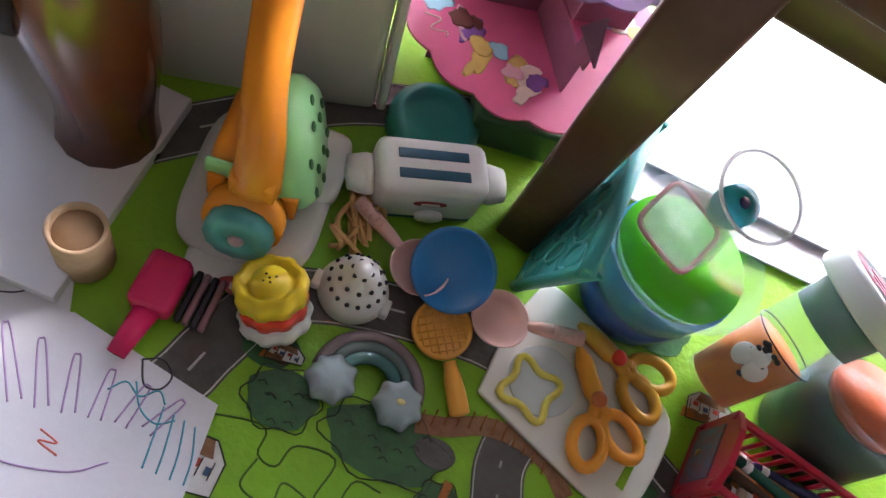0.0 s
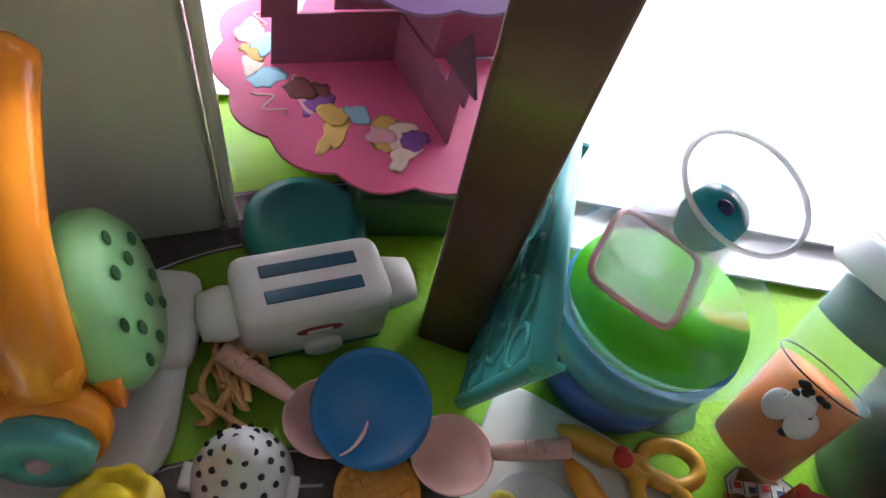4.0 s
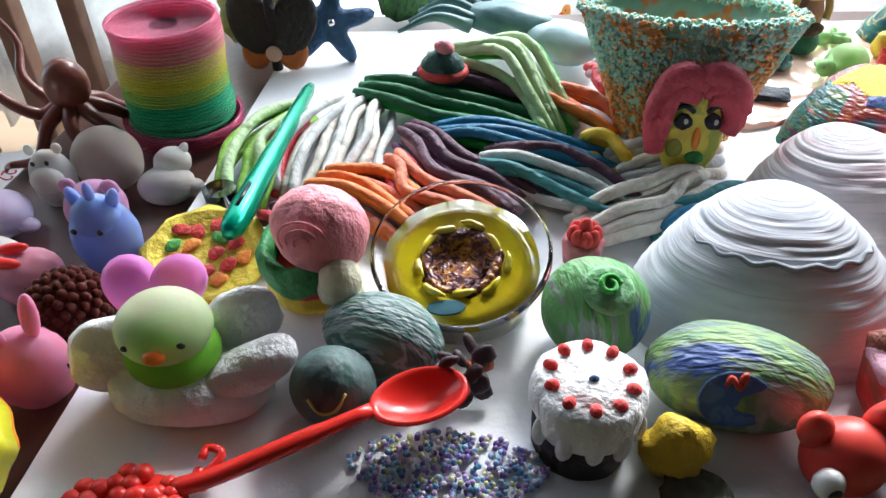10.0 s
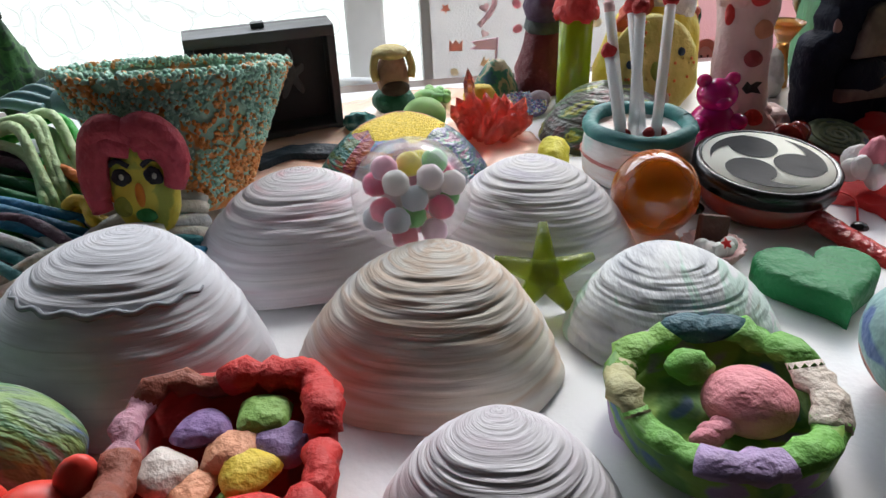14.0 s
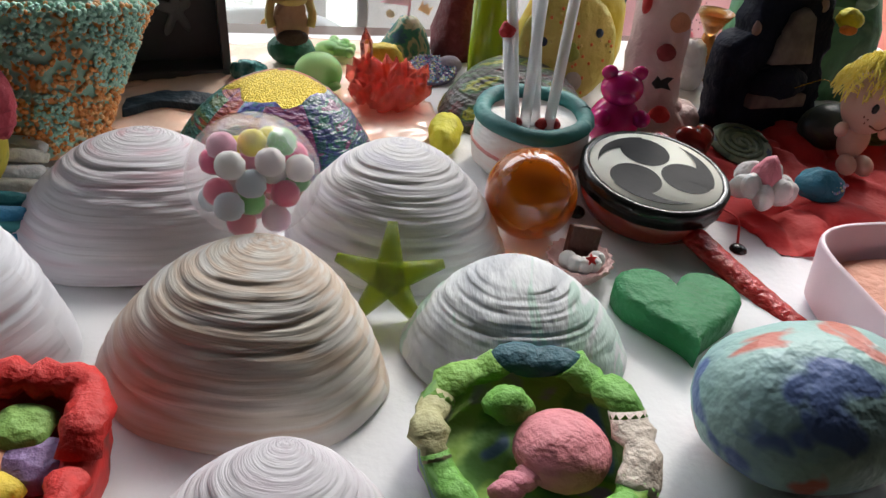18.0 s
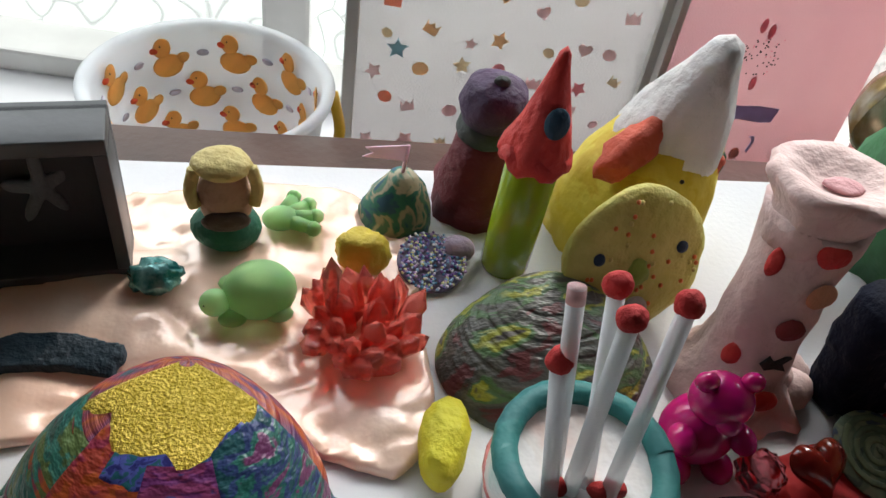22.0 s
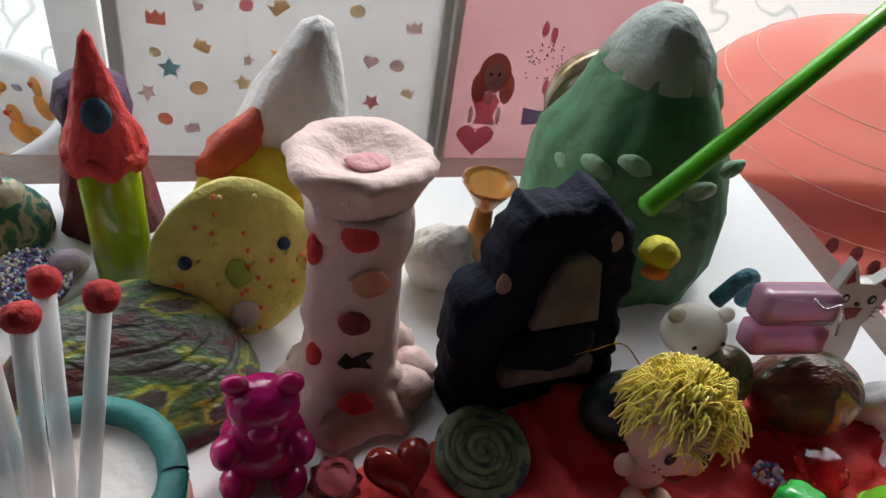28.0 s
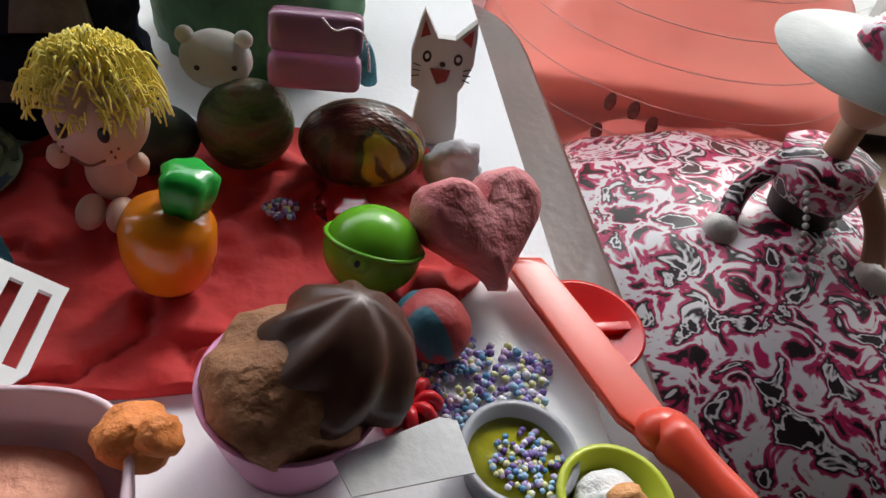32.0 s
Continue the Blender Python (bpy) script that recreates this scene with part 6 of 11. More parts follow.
cry = thing("crystal_cluster", "coral red plastic crystal cluster with pointed shards", "crystal", 0.0772, 0.2442, 0.004, scale=0.863, tall=0.962)
g = random.Random(21)
for k in range(30):
    a_, q = k * 2.4, 0.004 + 0.015 * math.sqrt(k / 24)
    hh = 0.018 + 0.010 * (1 - k / 30) + g.uniform(-0.003, 0.004)
    r_ = 0.0052 + g.uniform(-0.0008, 0.0014)
    bm = lathe([(0.0, 0.0), (r_ * 0.8, 0.0), (r_, hh * 0.66), (0.0, hh)], 6)
    part("shard", bm, M_CRY, cry, m=pose(q * math.cos(a_), q * math.sin(a_), 0.002, -38 * (q / 0.019) * math.sin(a_), 38 * (q / 0.019) * math.cos(a_), g.uniform(0, 60)), smooth=False)
part("tall_shard", lathe([(0.0, 0.0), (0.0038, 0.0), (0.0044, 0.040), (0.0, 0.051)], 6), mat("pale_crystal", (0.9, 0.45, 0.38), 0.05, None, 30, 0.0, 100, trans=0.85), cry, "pale clear tall shard", m=pose(-0.012, 0.006, 0, 0, -4, 10), smooth=False)
M_GLOW = jelly("glowgreen", (0.42, 0.75, 0.35))
tt = thing("soft_turtle", "pale green soft turtle toy", "toy", 0.0365, 0.2629, 0.004, 6, group=SQ, scale=0.946)
part("shell", ball(0.0155, 0.013, 0.0135, 26, 16, (0.003, 0, 0.008), 0.5), M_GLOW, tt)
part("head", ball(0.0065, 0.006, 0.0058, 16, 10, (-0.0155, -0.004, 0.0075)), M_GLOW, tt)
for x0, y0 in ((-0.009, -0.010), (0.010, -0.010), (-0.008, 0.010), (0.013, 0.009)):
    part("flipper", ball(0.006, 0.0045, 0.003, 12, 8, (x0, y0, 0.0035)), M_GLOW, tt)
dots(tt, ((-0.0195, -0.0075, 0.0095),), 0.0008, BLACK)
multi("clay_figure", [(ball(0.0165, 0.014, 0.012, 22, 14, (0, 0, 0.0095), 0.75, 0.08, 80), clay("emerald", (0.01, 0.12, 0.07))), (ball(0.0125, 0.011, 0.019, 22, 14, (0, 0, 0.029), None, 0.1, 90), clay("tan", (0.42, 0.26, 0.17))),
    (ball(0.011, 0.0035, 0.006, 16, 10, (0, -0.0105, 0.022)), clay("brownbeard", (0.06, 0.035, 0.025))), (ball(0.0135, 0.0115, 0.0055, 20, 12, (0, 0.001, 0.047), None, 0.1, 100), clay("straw", (0.55, 0.45, 0.16))),
    (tube(curve([(-0.012, -0.002, 0.047), (-0.0145, -0.004, 0.036), (-0.013, -0.006, 0.028)], 8), 0.003, 7), clay("straw", (0.55, 0.45, 0.16))), (tube(curve([(0.012, -0.002, 0.047), (0.0145, -0.004, 0.036), (0.013, -0.006, 0.028)], 8), 0.003, 7), clay("straw", (0.55, 0.45, 0.16)))],
    "small clay bust with straw hair and green base", "clay figure", 0.0252, 0.3002, 0.003, 4, scale=0.911, tall=0.963)
gh = thing("soft_frog_hand", "pale green soft toy hand lying flat", "toy", 0.0471, 0.3071, 0.004, 8, group=SQ, scale=0.849, tall=0.969)
part("palm", ball(0.010, 0.008, 0.006, 18, 12, (0, 0, 0.006)), M_GLOW, gh)
for k in range(4):
    a_ = -0.6 + 0.55 * k
    part("finger", tube([(0.006 * math.cos(a_), 0.006 * math.sin(a_), 0.006), (0.018 * math.cos(a_), 0.018 * math.sin(a_), 0.006)], [0.0042, 0.0035], 9), M_GLOW, gh)
    part("fingertip", ball(0.0042, seg=12, rings=8, at=(0.0185 * math.cos(a_), 0.0185 * math.sin(a_), 0.006)), M_GLOW, gh)
solo("lilac_pebble", ball(0.007, 0.006, 0.005, 16, 10, (0, 0, 0.004)), clay("lilacpeb", (0.5, 0.4, 0.5)), "small lilac clay pebble", "clay model", 0.1233, 0.2919, scale=1.200)
mt = thing("clay_mountain", "small clay mountain in green, cream and blue with a pink flag", "clay model", 0.0995, 0.3177, 0.002, scale=1.013, tall=0.725)
part("mountain", lathe([(0.0, 0.0), (0.0185, 0.0), (0.0165, 0.010), (0.0115, 0.022), (0.006, 0.033), (0.0, 0.036)], 30, 0.2, 90), painted("mountain_clay", [(0.02, 0.09, 0.16), (0.03, 0.18, 0.13), (0.42, 0.38, 0.25), (0.08, 0.22, 0.14), (0.02, 0.10, 0.16)], 55), mt)
part("flag_pole", tube([(0, 0, 0.034), (0.001, 0, 0.056)], 0.0009, 6), plastic("palepink", (0.8, 0.5, 0.65)), mt)
part("flag", prism([(0, 0), (-0.020, 0.003), (-0.015, 0.006), (-0.019, 0.010), (0, 0.012)], 0.0006, 0.02), plastic("palepink", (0.8, 0.5, 0.65), 0.4, 0.4), mt, m=pose(0.001, 0.0003, 0.044, 90, 0, 0), smooth=False)
rt = thing("clay_tower", "dark red and purple lumpy clay tower", "clay model", 0.1371, 0.3275, 0, scale=1.091, tall=0.883)
part("base", lathe([(0.0, 0.0), (0.0195, 0.0), (0.019, 0.014), (0.015, 0.030), (0.0135, 0.044), (0.0, 0.046)], 30, 0.16, 90, seed=3), clay("maroon", (0.17, 0.02, 0.03)), rt)
part("collar", lathe([(0.010, 0.042), (0.014, 0.046), (0.0125, 0.054), (0.0, 0.055)], 26, 0.2, 90), clay("slate", (0.05, 0.06, 0.06)), rt)
part("top", lathe([(0.0, 0.052), (0.0125, 0.053), (0.015, 0.062), (0.013, 0.072), (0.007, 0.076), (0.0, 0.077)], 28, 0.12, 90), clay("darkpurple", (0.07, 0.035, 0.09)), rt)
part("dot", ball(0.0035, 0.003, 0.0025, 12, 8, (0, -0.004, 0.077)), clay("slate", (0.05, 0.06, 0.06)), rt)
tb = thing("green_tube_tower", "shiny lime green tube with a red clay cone roof", "toy tower", 0.1449, 0.2877, 0, scale=0.765, tall=1.344)
part("tube", lathe([(0.0, 0.0), (0.0142, 0.0), (0.0148, 0.002), (0.0148, 0.067), (0.0, 0.067)], 36), mat("lime_tube", (0.30, 0.42, 0.01), 0.16, (0.24, 0.36, 0.01), 20, 0.0, 100, coat=0.5), tb)
part("roof", lathe([(0.0165, 0.060), (0.0185, 0.063), (0.017, 0.069), (0.0135, 0.078), (0.009, 0.090), (0.0045, 0.101), (0.003, 0.107), (0.0, 0.110)], 32, 0.12, 100, wave=lambda a, r, z: r * (1 + 0.08 * math.sin(5 * a) * (z < 0.07))), CR, tb)
part("brim", tube([(0.0165 * math.cos(i * 0.2618), 0.0165 * math.sin(i * 0.2618), 0.0625 + 0.002 * math.sin(i * 1.6)) for i in range(25)], 0.0038, 8, False), CR, tb)
part("blue_dot", ball(0.0068, 0.0035, 0.0065, 16, 11), clay("navydot", (0.015, 0.06, 0.11)), tb, m=pose(0.001, -0.0125, 0.083, -20, 0, 0))
bd = thing("bead_disc", "round disc crusted with purple and white beads", "clay model", 0.1107, 0.2850, 0.0, 0, 12, scale=0.953, tall=0.731)
part("disc", lathe([(0.0, 0.0), (0.011, 0.0), (0.0165, 0.006), (0.016, 0.0085), (0.0, 0.0085)], 30), clay("violetgrey", (0.2, 0.18, 0.28)), bd)


def on_disc(g_):
    a_, q = g_.uniform(0, 6.283), 0.0165 * math.sqrt(g_.random())
    return q * math.cos(a_), q * math.sin(a_), 0.0092


stuck(bd, "bead_crust", 420, 0.00085, on_disc, 8, M_BEADS)
solo("yellow_clay_strip", ball(0.009, 0.018, 0.010, 24, 18, (0, 0, 0.0085), 0.8, 0.16, 130, 9), clay("lemon", (0.66, 0.6, 0.03)), "crumpled lemon yellow clay strip", "clay scrap", 0.1016, 0.1960, 0.0, -14, scale=1.034, tall=0.860)
solo("mustard_clay_lump", ball(0.010, 0.008, 0.008, 20, 14, (0, 0, 0.007), 0.8, 0.3, 150, 4), clay("mustard", (0.55, 0.42, 0.03)), "small mustard yellow clay knob", "clay scrap", 0.0801, 0.2831, 0.004, scale=1.220)
# dark display box
bx = thing("black_display_box", "dark grey box frame with a sea creature relief inside", "box frame", -0.0545, 0.2866, 0.0, 7, scale=0.836, tall=1.329)
M_BOX = mat("box_grey", (0.055, 0.06, 0.065), 0.4, (0.04, 0.043, 0.046), 20, 0.08, 200)
part("back", box(0.108, 0.004, 0.064, (0, 0.010, 0), 0.0006), mat("box_inner", (0.035, 0.04, 0.045), 0.6), bx)
for w_, d_, h_, x0, z0 in ((0.108, 0.030, 0.006, 0, 0), (0.108, 0.030, 0.006, 0, 0.058), (0.006, 0.030, 0.052, -0.051, 0.006), (0.006, 0.030, 0.052, 0.051, 0.006)):
    part("frame", box(w_, d_, h_, (x0, 0, z0), 0.0006), M_BOX, bx)
part("clasp", box(0.010, 0.008, 0.003, (0.0, 0.0, 0.064), 0.001), M_BOX, bx)
part("starfish_relief", prism(soft_star(0.016, 0.35), 0.003, 0.5), clay("reliefgrey", (0.12, 0.14, 0.15)), bx, m=pose(0.020, 0.007, 0.034, 90, 0, 20))
part("cloud_relief", prism(ring_outline(20, 0.017, 0.007), 0.003, 0.5), clay("reliefpale", (0.22, 0.2, 0.2)), bx, m=pose(-0.022, 0.007, 0.038, 90, 0, 0))

# ---- tall clay towers ----
ck = thing("clay_cookie_face", "big yellow clay disc face pricked with orange beads", "clay model", 0.1883, 0.2493, 0.0, 2, -18, scale=0.946, tall=1.067)
part("disc", shift(prism([(x * (1 + 0.04 * math.sin(7 * i)), y) for i, (x, y) in enumerate(ring_outline(40, 0.033))], 0.010, 0.4, 0.0012, 90), 0, 0, 0), clay("paleyellow", (0.62, 0.56, 0.16), (0.5, 0.46, 0.10)), ck, m=pose(0, 0.006, 0.033, 90, 0, 0))
CKB = plastic("beadorange", (0.75, 0.2, 0.05))
g = random.Random(5)
for k in range(34):
    a_, q = g.uniform(0, 6.283), 0.030 * math.sqrt(g.random())
    part("stud", ball(0.0011, 0.0009, 0.0011, 8, 6), CKB if k % 3 else clay("paleyellow2", (0.7, 0.62, 0.2)), ck, m=Matrix.Translation((q * math.cos(a_), -0.0045, 0.033 + q * math.sin(a_))))
for x0, z0 in ((-0.020, 0.036), (0.019, 0.041)):
    part("eye", ball(0.0028, 0.0018, 0.0028, 12, 8), clay("inkblue", (0.02, 0.05, 0.09)), ck, m=Matrix.Translation((x0, -0.0045, z0)))
part("nose", ball(0.005, 0.003, 0.006, 14, 9, lump=0.3, freq=200), clay("olivegreen", (0.3, 0.4, 0.06)), ck, m=Matrix.Translation((0.0, -0.0045, 0.030)))
part("mouth_ring", lathe([(0.003, -0.001), (0.006, -0.001), (0.006, 0.001), (0.003, 0.001)], 18), clay("palegrey", (0.5, 0.5, 0.42)), ck, m=pose(0.002, -0.0045, 0.012, 90, 0, 0))
yc2 = thing("clay_volcano", "yellow clay cone with a white peak and red and green patches", "clay model", 0.2054, 0.3102, 0.0)
part("body", lean(lathe([(0.0, 0.0), (0.036, 0.0), (0.037, 0.015), (0.032, 0.040), (0.024, 0.062), (0.0, 0.064)], 44, 0.12, 60), 0.018, 0.110), painted("volcano_yellow", [(0.66, 0.5, 0.03), (0.7, 0.56, 0.06), (0.64, 0.45, 0.03)], 40), yc2)
part("peak", lean(lathe([(0.023, 0.050), (0.0245, 0.058), (0.019, 0.076), (0.012, 0.094), (0.0065, 0.106), (0.0, 0.110)], 40, 0.16, 70, seed=5), 0.018, 0.110), CW, yc2, "white clay peak")
part("red_patch", ball(0.019, 0.009, 0.008, 18, 12, lump=0.3, freq=120), clay("brick", (0.6, 0.10, 0.05)), yc2, m=pose(-0.016, -0.014, 0.060, 0, -40, 20))
part("red_patch", ball(0.010, 0.008, 0.012, 18, 12, lump=0.3, freq=120), clay("brick", (0.6, 0.10, 0.05)), yc2, m=pose(0.022, -0.012, 0.050, 0, 20, -20))
part("green_patch", ball(0.007, 0.008, 0.014, 18, 12, lump=0.2, freq=120), clay("forest", (0.02, 0.08, 0.04)), yc2, m=pose(0.028, -0.008, 0.045, 0, 15, -30))
for k in range(9):
    part("seed", ball(0.0011, seg=8, rings=6), BLACK, yc2, m=Matrix.Translation((-0.006 + 0.003 * k, -0.0265 + 0.0009 * abs(k - 4), 0.052 + 0.0012 * math.sin(k * 2))))
co = thing("clay_column", "pale pink clay column with a wide top and red patches", "clay model", 0.2253, 0.2195, 0.0, 0, -6, scale=0.974, tall=0.903)
co.matrix_basis = co.matrix_basis @ Matrix.Diagonal((1, 1, 1.18, 1))
M_COL = mat("clay_colpink", (0.70, 0.52, 0.48), 0.65, (0.64, 0.45, 0.42), 40, 0.9, 70, sss=0.15)
part("shaft", lathe([(0.0, 0.0), (0.030, 0.0), (0.026, 0.006), (0.020, 0.014), (0.0180, 0.030), (0.0176, 0.040), (0.0172, 0.050), (0.0168, 0.060), (0.0172, 0.070), (0.0178, 0.078), (0.019, 0.086), (0.0, 0.088)], 48, 0.20, 62), M_COL, co)
part("capital", lathe([(0.0160, 0.074), (0.0172, 0.082), (0.0195, 0.089), (0.0228, 0.0945), (0.0245, 0.0975), (0.0247, 0.0995), (0.0222, 0.1020), (0.017, 0.1008), (0.012, 0.0988), (0.007, 0.0965), (0.0, 0.096)], 60, 0.16, 60, wave=lambda a, r, z: r * (1 + (0.07 * math.sin(2 * a + 0.8) + 0.05 * math.sin(3 * a + 2) + 0.03 * math.sin(7 * a)) * min(1, r / 0.028)), seed=2), M_COL, co, "flared clay top")
part("pink_pool", ball(0.0075, 0.006, 0.0015, 16, 9, (0.001, -0.002, 0.0975), None, 0.3, 120), clay("rosepool", (0.72, 0.35, 0.36)), co)
for x0, z0, w_, h_, m_ in ((-0.003, 0.080, 0.0062, 0.0055, CR), (0.002, 0.062, 0.0068, 0.0055, clay("peach", (0.66, 0.30, 0.16))), (-0.003, 0.046, 0.0058, 0.005, clay("brickdark", (0.25, 0.03, 0.03))), (-0.001, 0.012, 0.007, 0.0055, CR), (-0.015, 0.026, 0.004, 0.006, CR), (-0.016, 0.070, 0.003, 0.006, CR)):
    yy = -math.sqrt(max(0.0, 0.0178 ** 2 - x0 ** 2)) - (0.004 if z0 < 0.02 else 0)
    part("patch", ball(w_, 0.002, h_, 14, 9, lump=0.2, freq=150), m_, co, m=pose(x0, yy, z0, 0, 0, math.degrees(math.atan2(x0, 0.018))))
part("black_mark", prism([(-0.007, 0), (-0.004, 0.004), (-0.002, 0.002), (0.002, 0.0035), (0.006, 0.003), (0.003, 0.0), (0.006, -0.004), (0.0, -0.0025), (-0.004, -0.003)], 0.0015, 0.2), clay("blackink", (0.02, 0.02, 0.02)), co, m=pose(-0.001, -0.0172, 0.029, 90, 0, 0))
for k in range(5):
    part("foot_lump", ball(0.011, 0.009, 0.008, 16, 10, lump=0.25, freq=100, seed=k), M_COL, co, m=Matrix.Translation((0.016 + 0.010 * math.cos(k * 1.3), 0.012 * math.sin(k * 1.3), 0.006 + 0.004 * (k % 2))))
M_NAVY = mat("clay_navyblack", (0.009, 0.012, 0.026), 0.75, (0.006, 0.008, 0.016), 40, 1.0, 75)
M_NAVY.node_tree.nodes["Principled BSDF"].inputs["Specular IOR Level"].default_value = 0.15
bc = thing("clay_gateway", "dark navy clay arch framing a rough grey stone", "clay model", 0.2924, 0.1991, 0.0, 4, -8, scale=0.833, tall=1.166)
outline = [(-0.040, 0.004), (-0.043, 0.030), (-0.041, 0.055), (-0.034, 0.062), (-0.028, 0.064), (-0.024, 0.082), (-0.012, 0.094), (0.004, 0.092), (0.014, 0.098), (0.024, 0.094), (0.034, 0.082), (0.040, 0.062), (0.039, 0.050), (0.043, 0.030), (0.044, 0.006), (0.024, 0.0), (-0.025, 0.0)]
dense = []
for i in range(len(outline)):
    a_, b_ = outline[i], outline[(i + 1) % len(outline)]
    dense += [(a_[0] + (b_[0] - a_[0]) * k / 8, a_[1] + (b_[1] - a_[1]) * k / 8) for k in range(8)]
part("arch", prism(dense, 0.026, 0.16, 0.0036, 130), M_NAVY, bc, m=pose(0, 0.026, 0, 90, 0, 0))
M_ROCK = mat("grey_pumice", (0.16, 0.14, 0.13), 0.9, (0.10, 0.09, 0.085), 90, 1.0, 160)
part("stone", prism([(-0.016, 0), (-0.011, 0.020), (-0.006, 0.030), (0.003, 0.033), (0.011, 0.028), (0.014, 0.012), (0.017, 0)], 0.010, 0.25, 0.0012, 160), M_ROCK, bc, "rough grey pumice stone", m=pose(0.005, 0.0035, 0.046, 90, 0, 0))
part("ledge", box(0.046, 0.010, 0.0085, (0.002, -0.002, 0.020), 0.002), M_ROCK, bc)
part("step", ball(0.024, 0.008, 0.012, 20, 12, (0.002, -0.001, 0.034), None, 0.12, 90), M_NAVY, bc)
for x0, z0 in ((-0.026, 0.067), (0.024, 0.080)):
    part("chip", ball(0.0035, 0.002, 0.0045, 12, 8, lump=0.3, freq=200), clay("chip", (0.30, 0.2, 0.19)), bc, m=Matrix.Translation((x0, 0.0, z0)))
part("gold_thread", tube(curve([(0.005, -0.006, 0.030), (0.020, -0.010, 0.036), (0.034, -0.012, 0.038), (0.042, -0.020, 0.030)], 20), 0.0003, 5), mat("gold_wire", (0.7, 0.5, 0.1), 0.25, metal=1.0), bc)
gc = thing("green_clay_mountain", "tall green clay mountain with a pale grey peak", "clay model", 0.3667, 0.2916, 0.0, scale=1.15, tall=0.88)
part("mountain", lean(lathe([(0.0, 0.0), (0.043, 0.0), (0.044, 0.020), (0.0425, 0.045), (0.038, 0.062), (0.032, 0.078), (0.025, 0.092), (0.018, 0.106), (0.0, 0.112)], 72, 0.10, 60, seed=7), -0.007, 0.127), painted("mountain_green", [(0.03, 0.12, 0.05), (0.05, 0.18, 0.08), (0.06, 0.21, 0.09), (0.05, 0.16, 0.07), (0.10, 0.24, 0.12)], 30, soft=0.1), gc)
part("peak", lean(lathe([(0.0225, 0.099), (0.0180, 0.110), (0.0120, 0.120), (0.0065, 0.1255), (0.0, 0.127)], 44, 0.14, 80), -0.007, 0.127), clay("peakgrey", (0.36, 0.42, 0.38)), gc)
for k in range(6):
    a_ = 3.4 + 0.35 * k
    part("clay_smear", ball(0.007, 0.003, 0.005, 14, 9, lump=0.3, freq=150, seed=k), clay("mint2", (0.2, 0.36, 0.22)), gc, m=pose(0.039 * math.cos(a_), 0.039 * math.sin(a_), 0.058 + 0.008 * (k % 3), 20, 0, math.degrees(a_) + 90))
sw = solo("green_straw", tube([(0.330, 0.226, 0.076), (0.475, 0.300, 0.123), (0.60, 0.364, 0.164)], 0.0042, 14), mat("green_straw_plastic", (0.10, 0.48, 0.02), 0.25, (0.08, 0.42, 0.02), 20, 0.0, 100, sss=0.2), "bright green plastic straw sticking out of the clay arch", "straw", 0, 0, 0)
yb = thing("yellow_clay_bird", "small yellow clay bird with an orange beak", "clay model", 0.3313, 0.2117, 0.060, scale=0.946, tall=0.877)
part("body", ball(0.0085, 0.007, 0.0075, 18, 12, (0, 0, 0.008), None, 0.2, 120), clay("lemon", (0.66, 0.6, 0.03)), yb)
part("beak", ball(0.006, 0.004, 0.0035, 14, 9, (-0.003, -0.005, 0.002), None, 0.2, 120), clay("orange", (0.8, 0.25, 0.03)), yb)
af = thing("amber_funnel", "translucent amber orange plastic goblet", "goblet", 0.2954, 0.2857, 0.0, scale=0.545, tall=1.083)
part("bowl", lathe([(0.0065, 0.050), (0.010, 0.058), (0.018, 0.070), (0.0235, 0.078), (0.0225, 0.078), (0.015, 0.068), (0.006, 0.056)], 30, 0.06, 90), mat("amber", (0.75, 0.30, 0.05), 0.08, (0.65, 0.4, 0.15), 60, 0.4, 100, trans=0.7), af)
part("stem", lathe([(0.0, 0.0), (0.016, 0.0), (0.0145, 0.012), (0.010, 0.030), (0.0075, 0.052), (0.0, 0.052)], 26, 0.1, 90), mat("amber_clay", (0.62, 0.25, 0.06), 0.2, (0.5, 0.2, 0.05), 60, 0.4, 100, trans=0.4), af)
solo("white_rock", ball(0.016, 0.014, 0.018, 24, 16, (0, 0, 0.014), 0.7, 0.25, 90), clay("chalk", (0.62, 0.6, 0.58)), "chalky white clay rock", "clay model", 0.275, 0.272)
solo("paper_shell", lathe([(0.006, 0.0), (0.02, 0.004), (0.032, 0.018), (0.036, 0.034), (0.035, 0.034), (0.030, 0.019), (0.018, 0.006), (0.0, 0.003)], 32, 0.05, 60), mat("pearl_brown", (0.30, 0.2, 0.08), 0.15, (0.6, 0.55, 0.5), 40, 0.6, 60, metal=0.5), "pearly brown abalone shell propped up behind the mountain", "shell", 0.3796, 0.3780, 0.045 +0.0028, 0, 100, 20, scale=0.868)
solo("pearl_slab", prism([(x, y * 1.5) for x, y in ring_outline(24, 0.018)], 0.010, 0.3, 0.002, 90), mat("pearl_orange", (0.6, 0.32, 0.2), 0.12, (0.3, 0.5, 0.4), 45, 0.5, 60, metal=0.4), "iridescent orange shell piece behind the mountain", "shell", 0.412, 0.325, 0.050, 10, 84)

# ---- red clay sheet and what stands on it ----
M_REDSHEET = mat("clay_redsheet", (0.56, 0.028, 0.026), 0.72, (0.49, 0.02, 0.02), 30, 0.9, 40, sss=0.1)
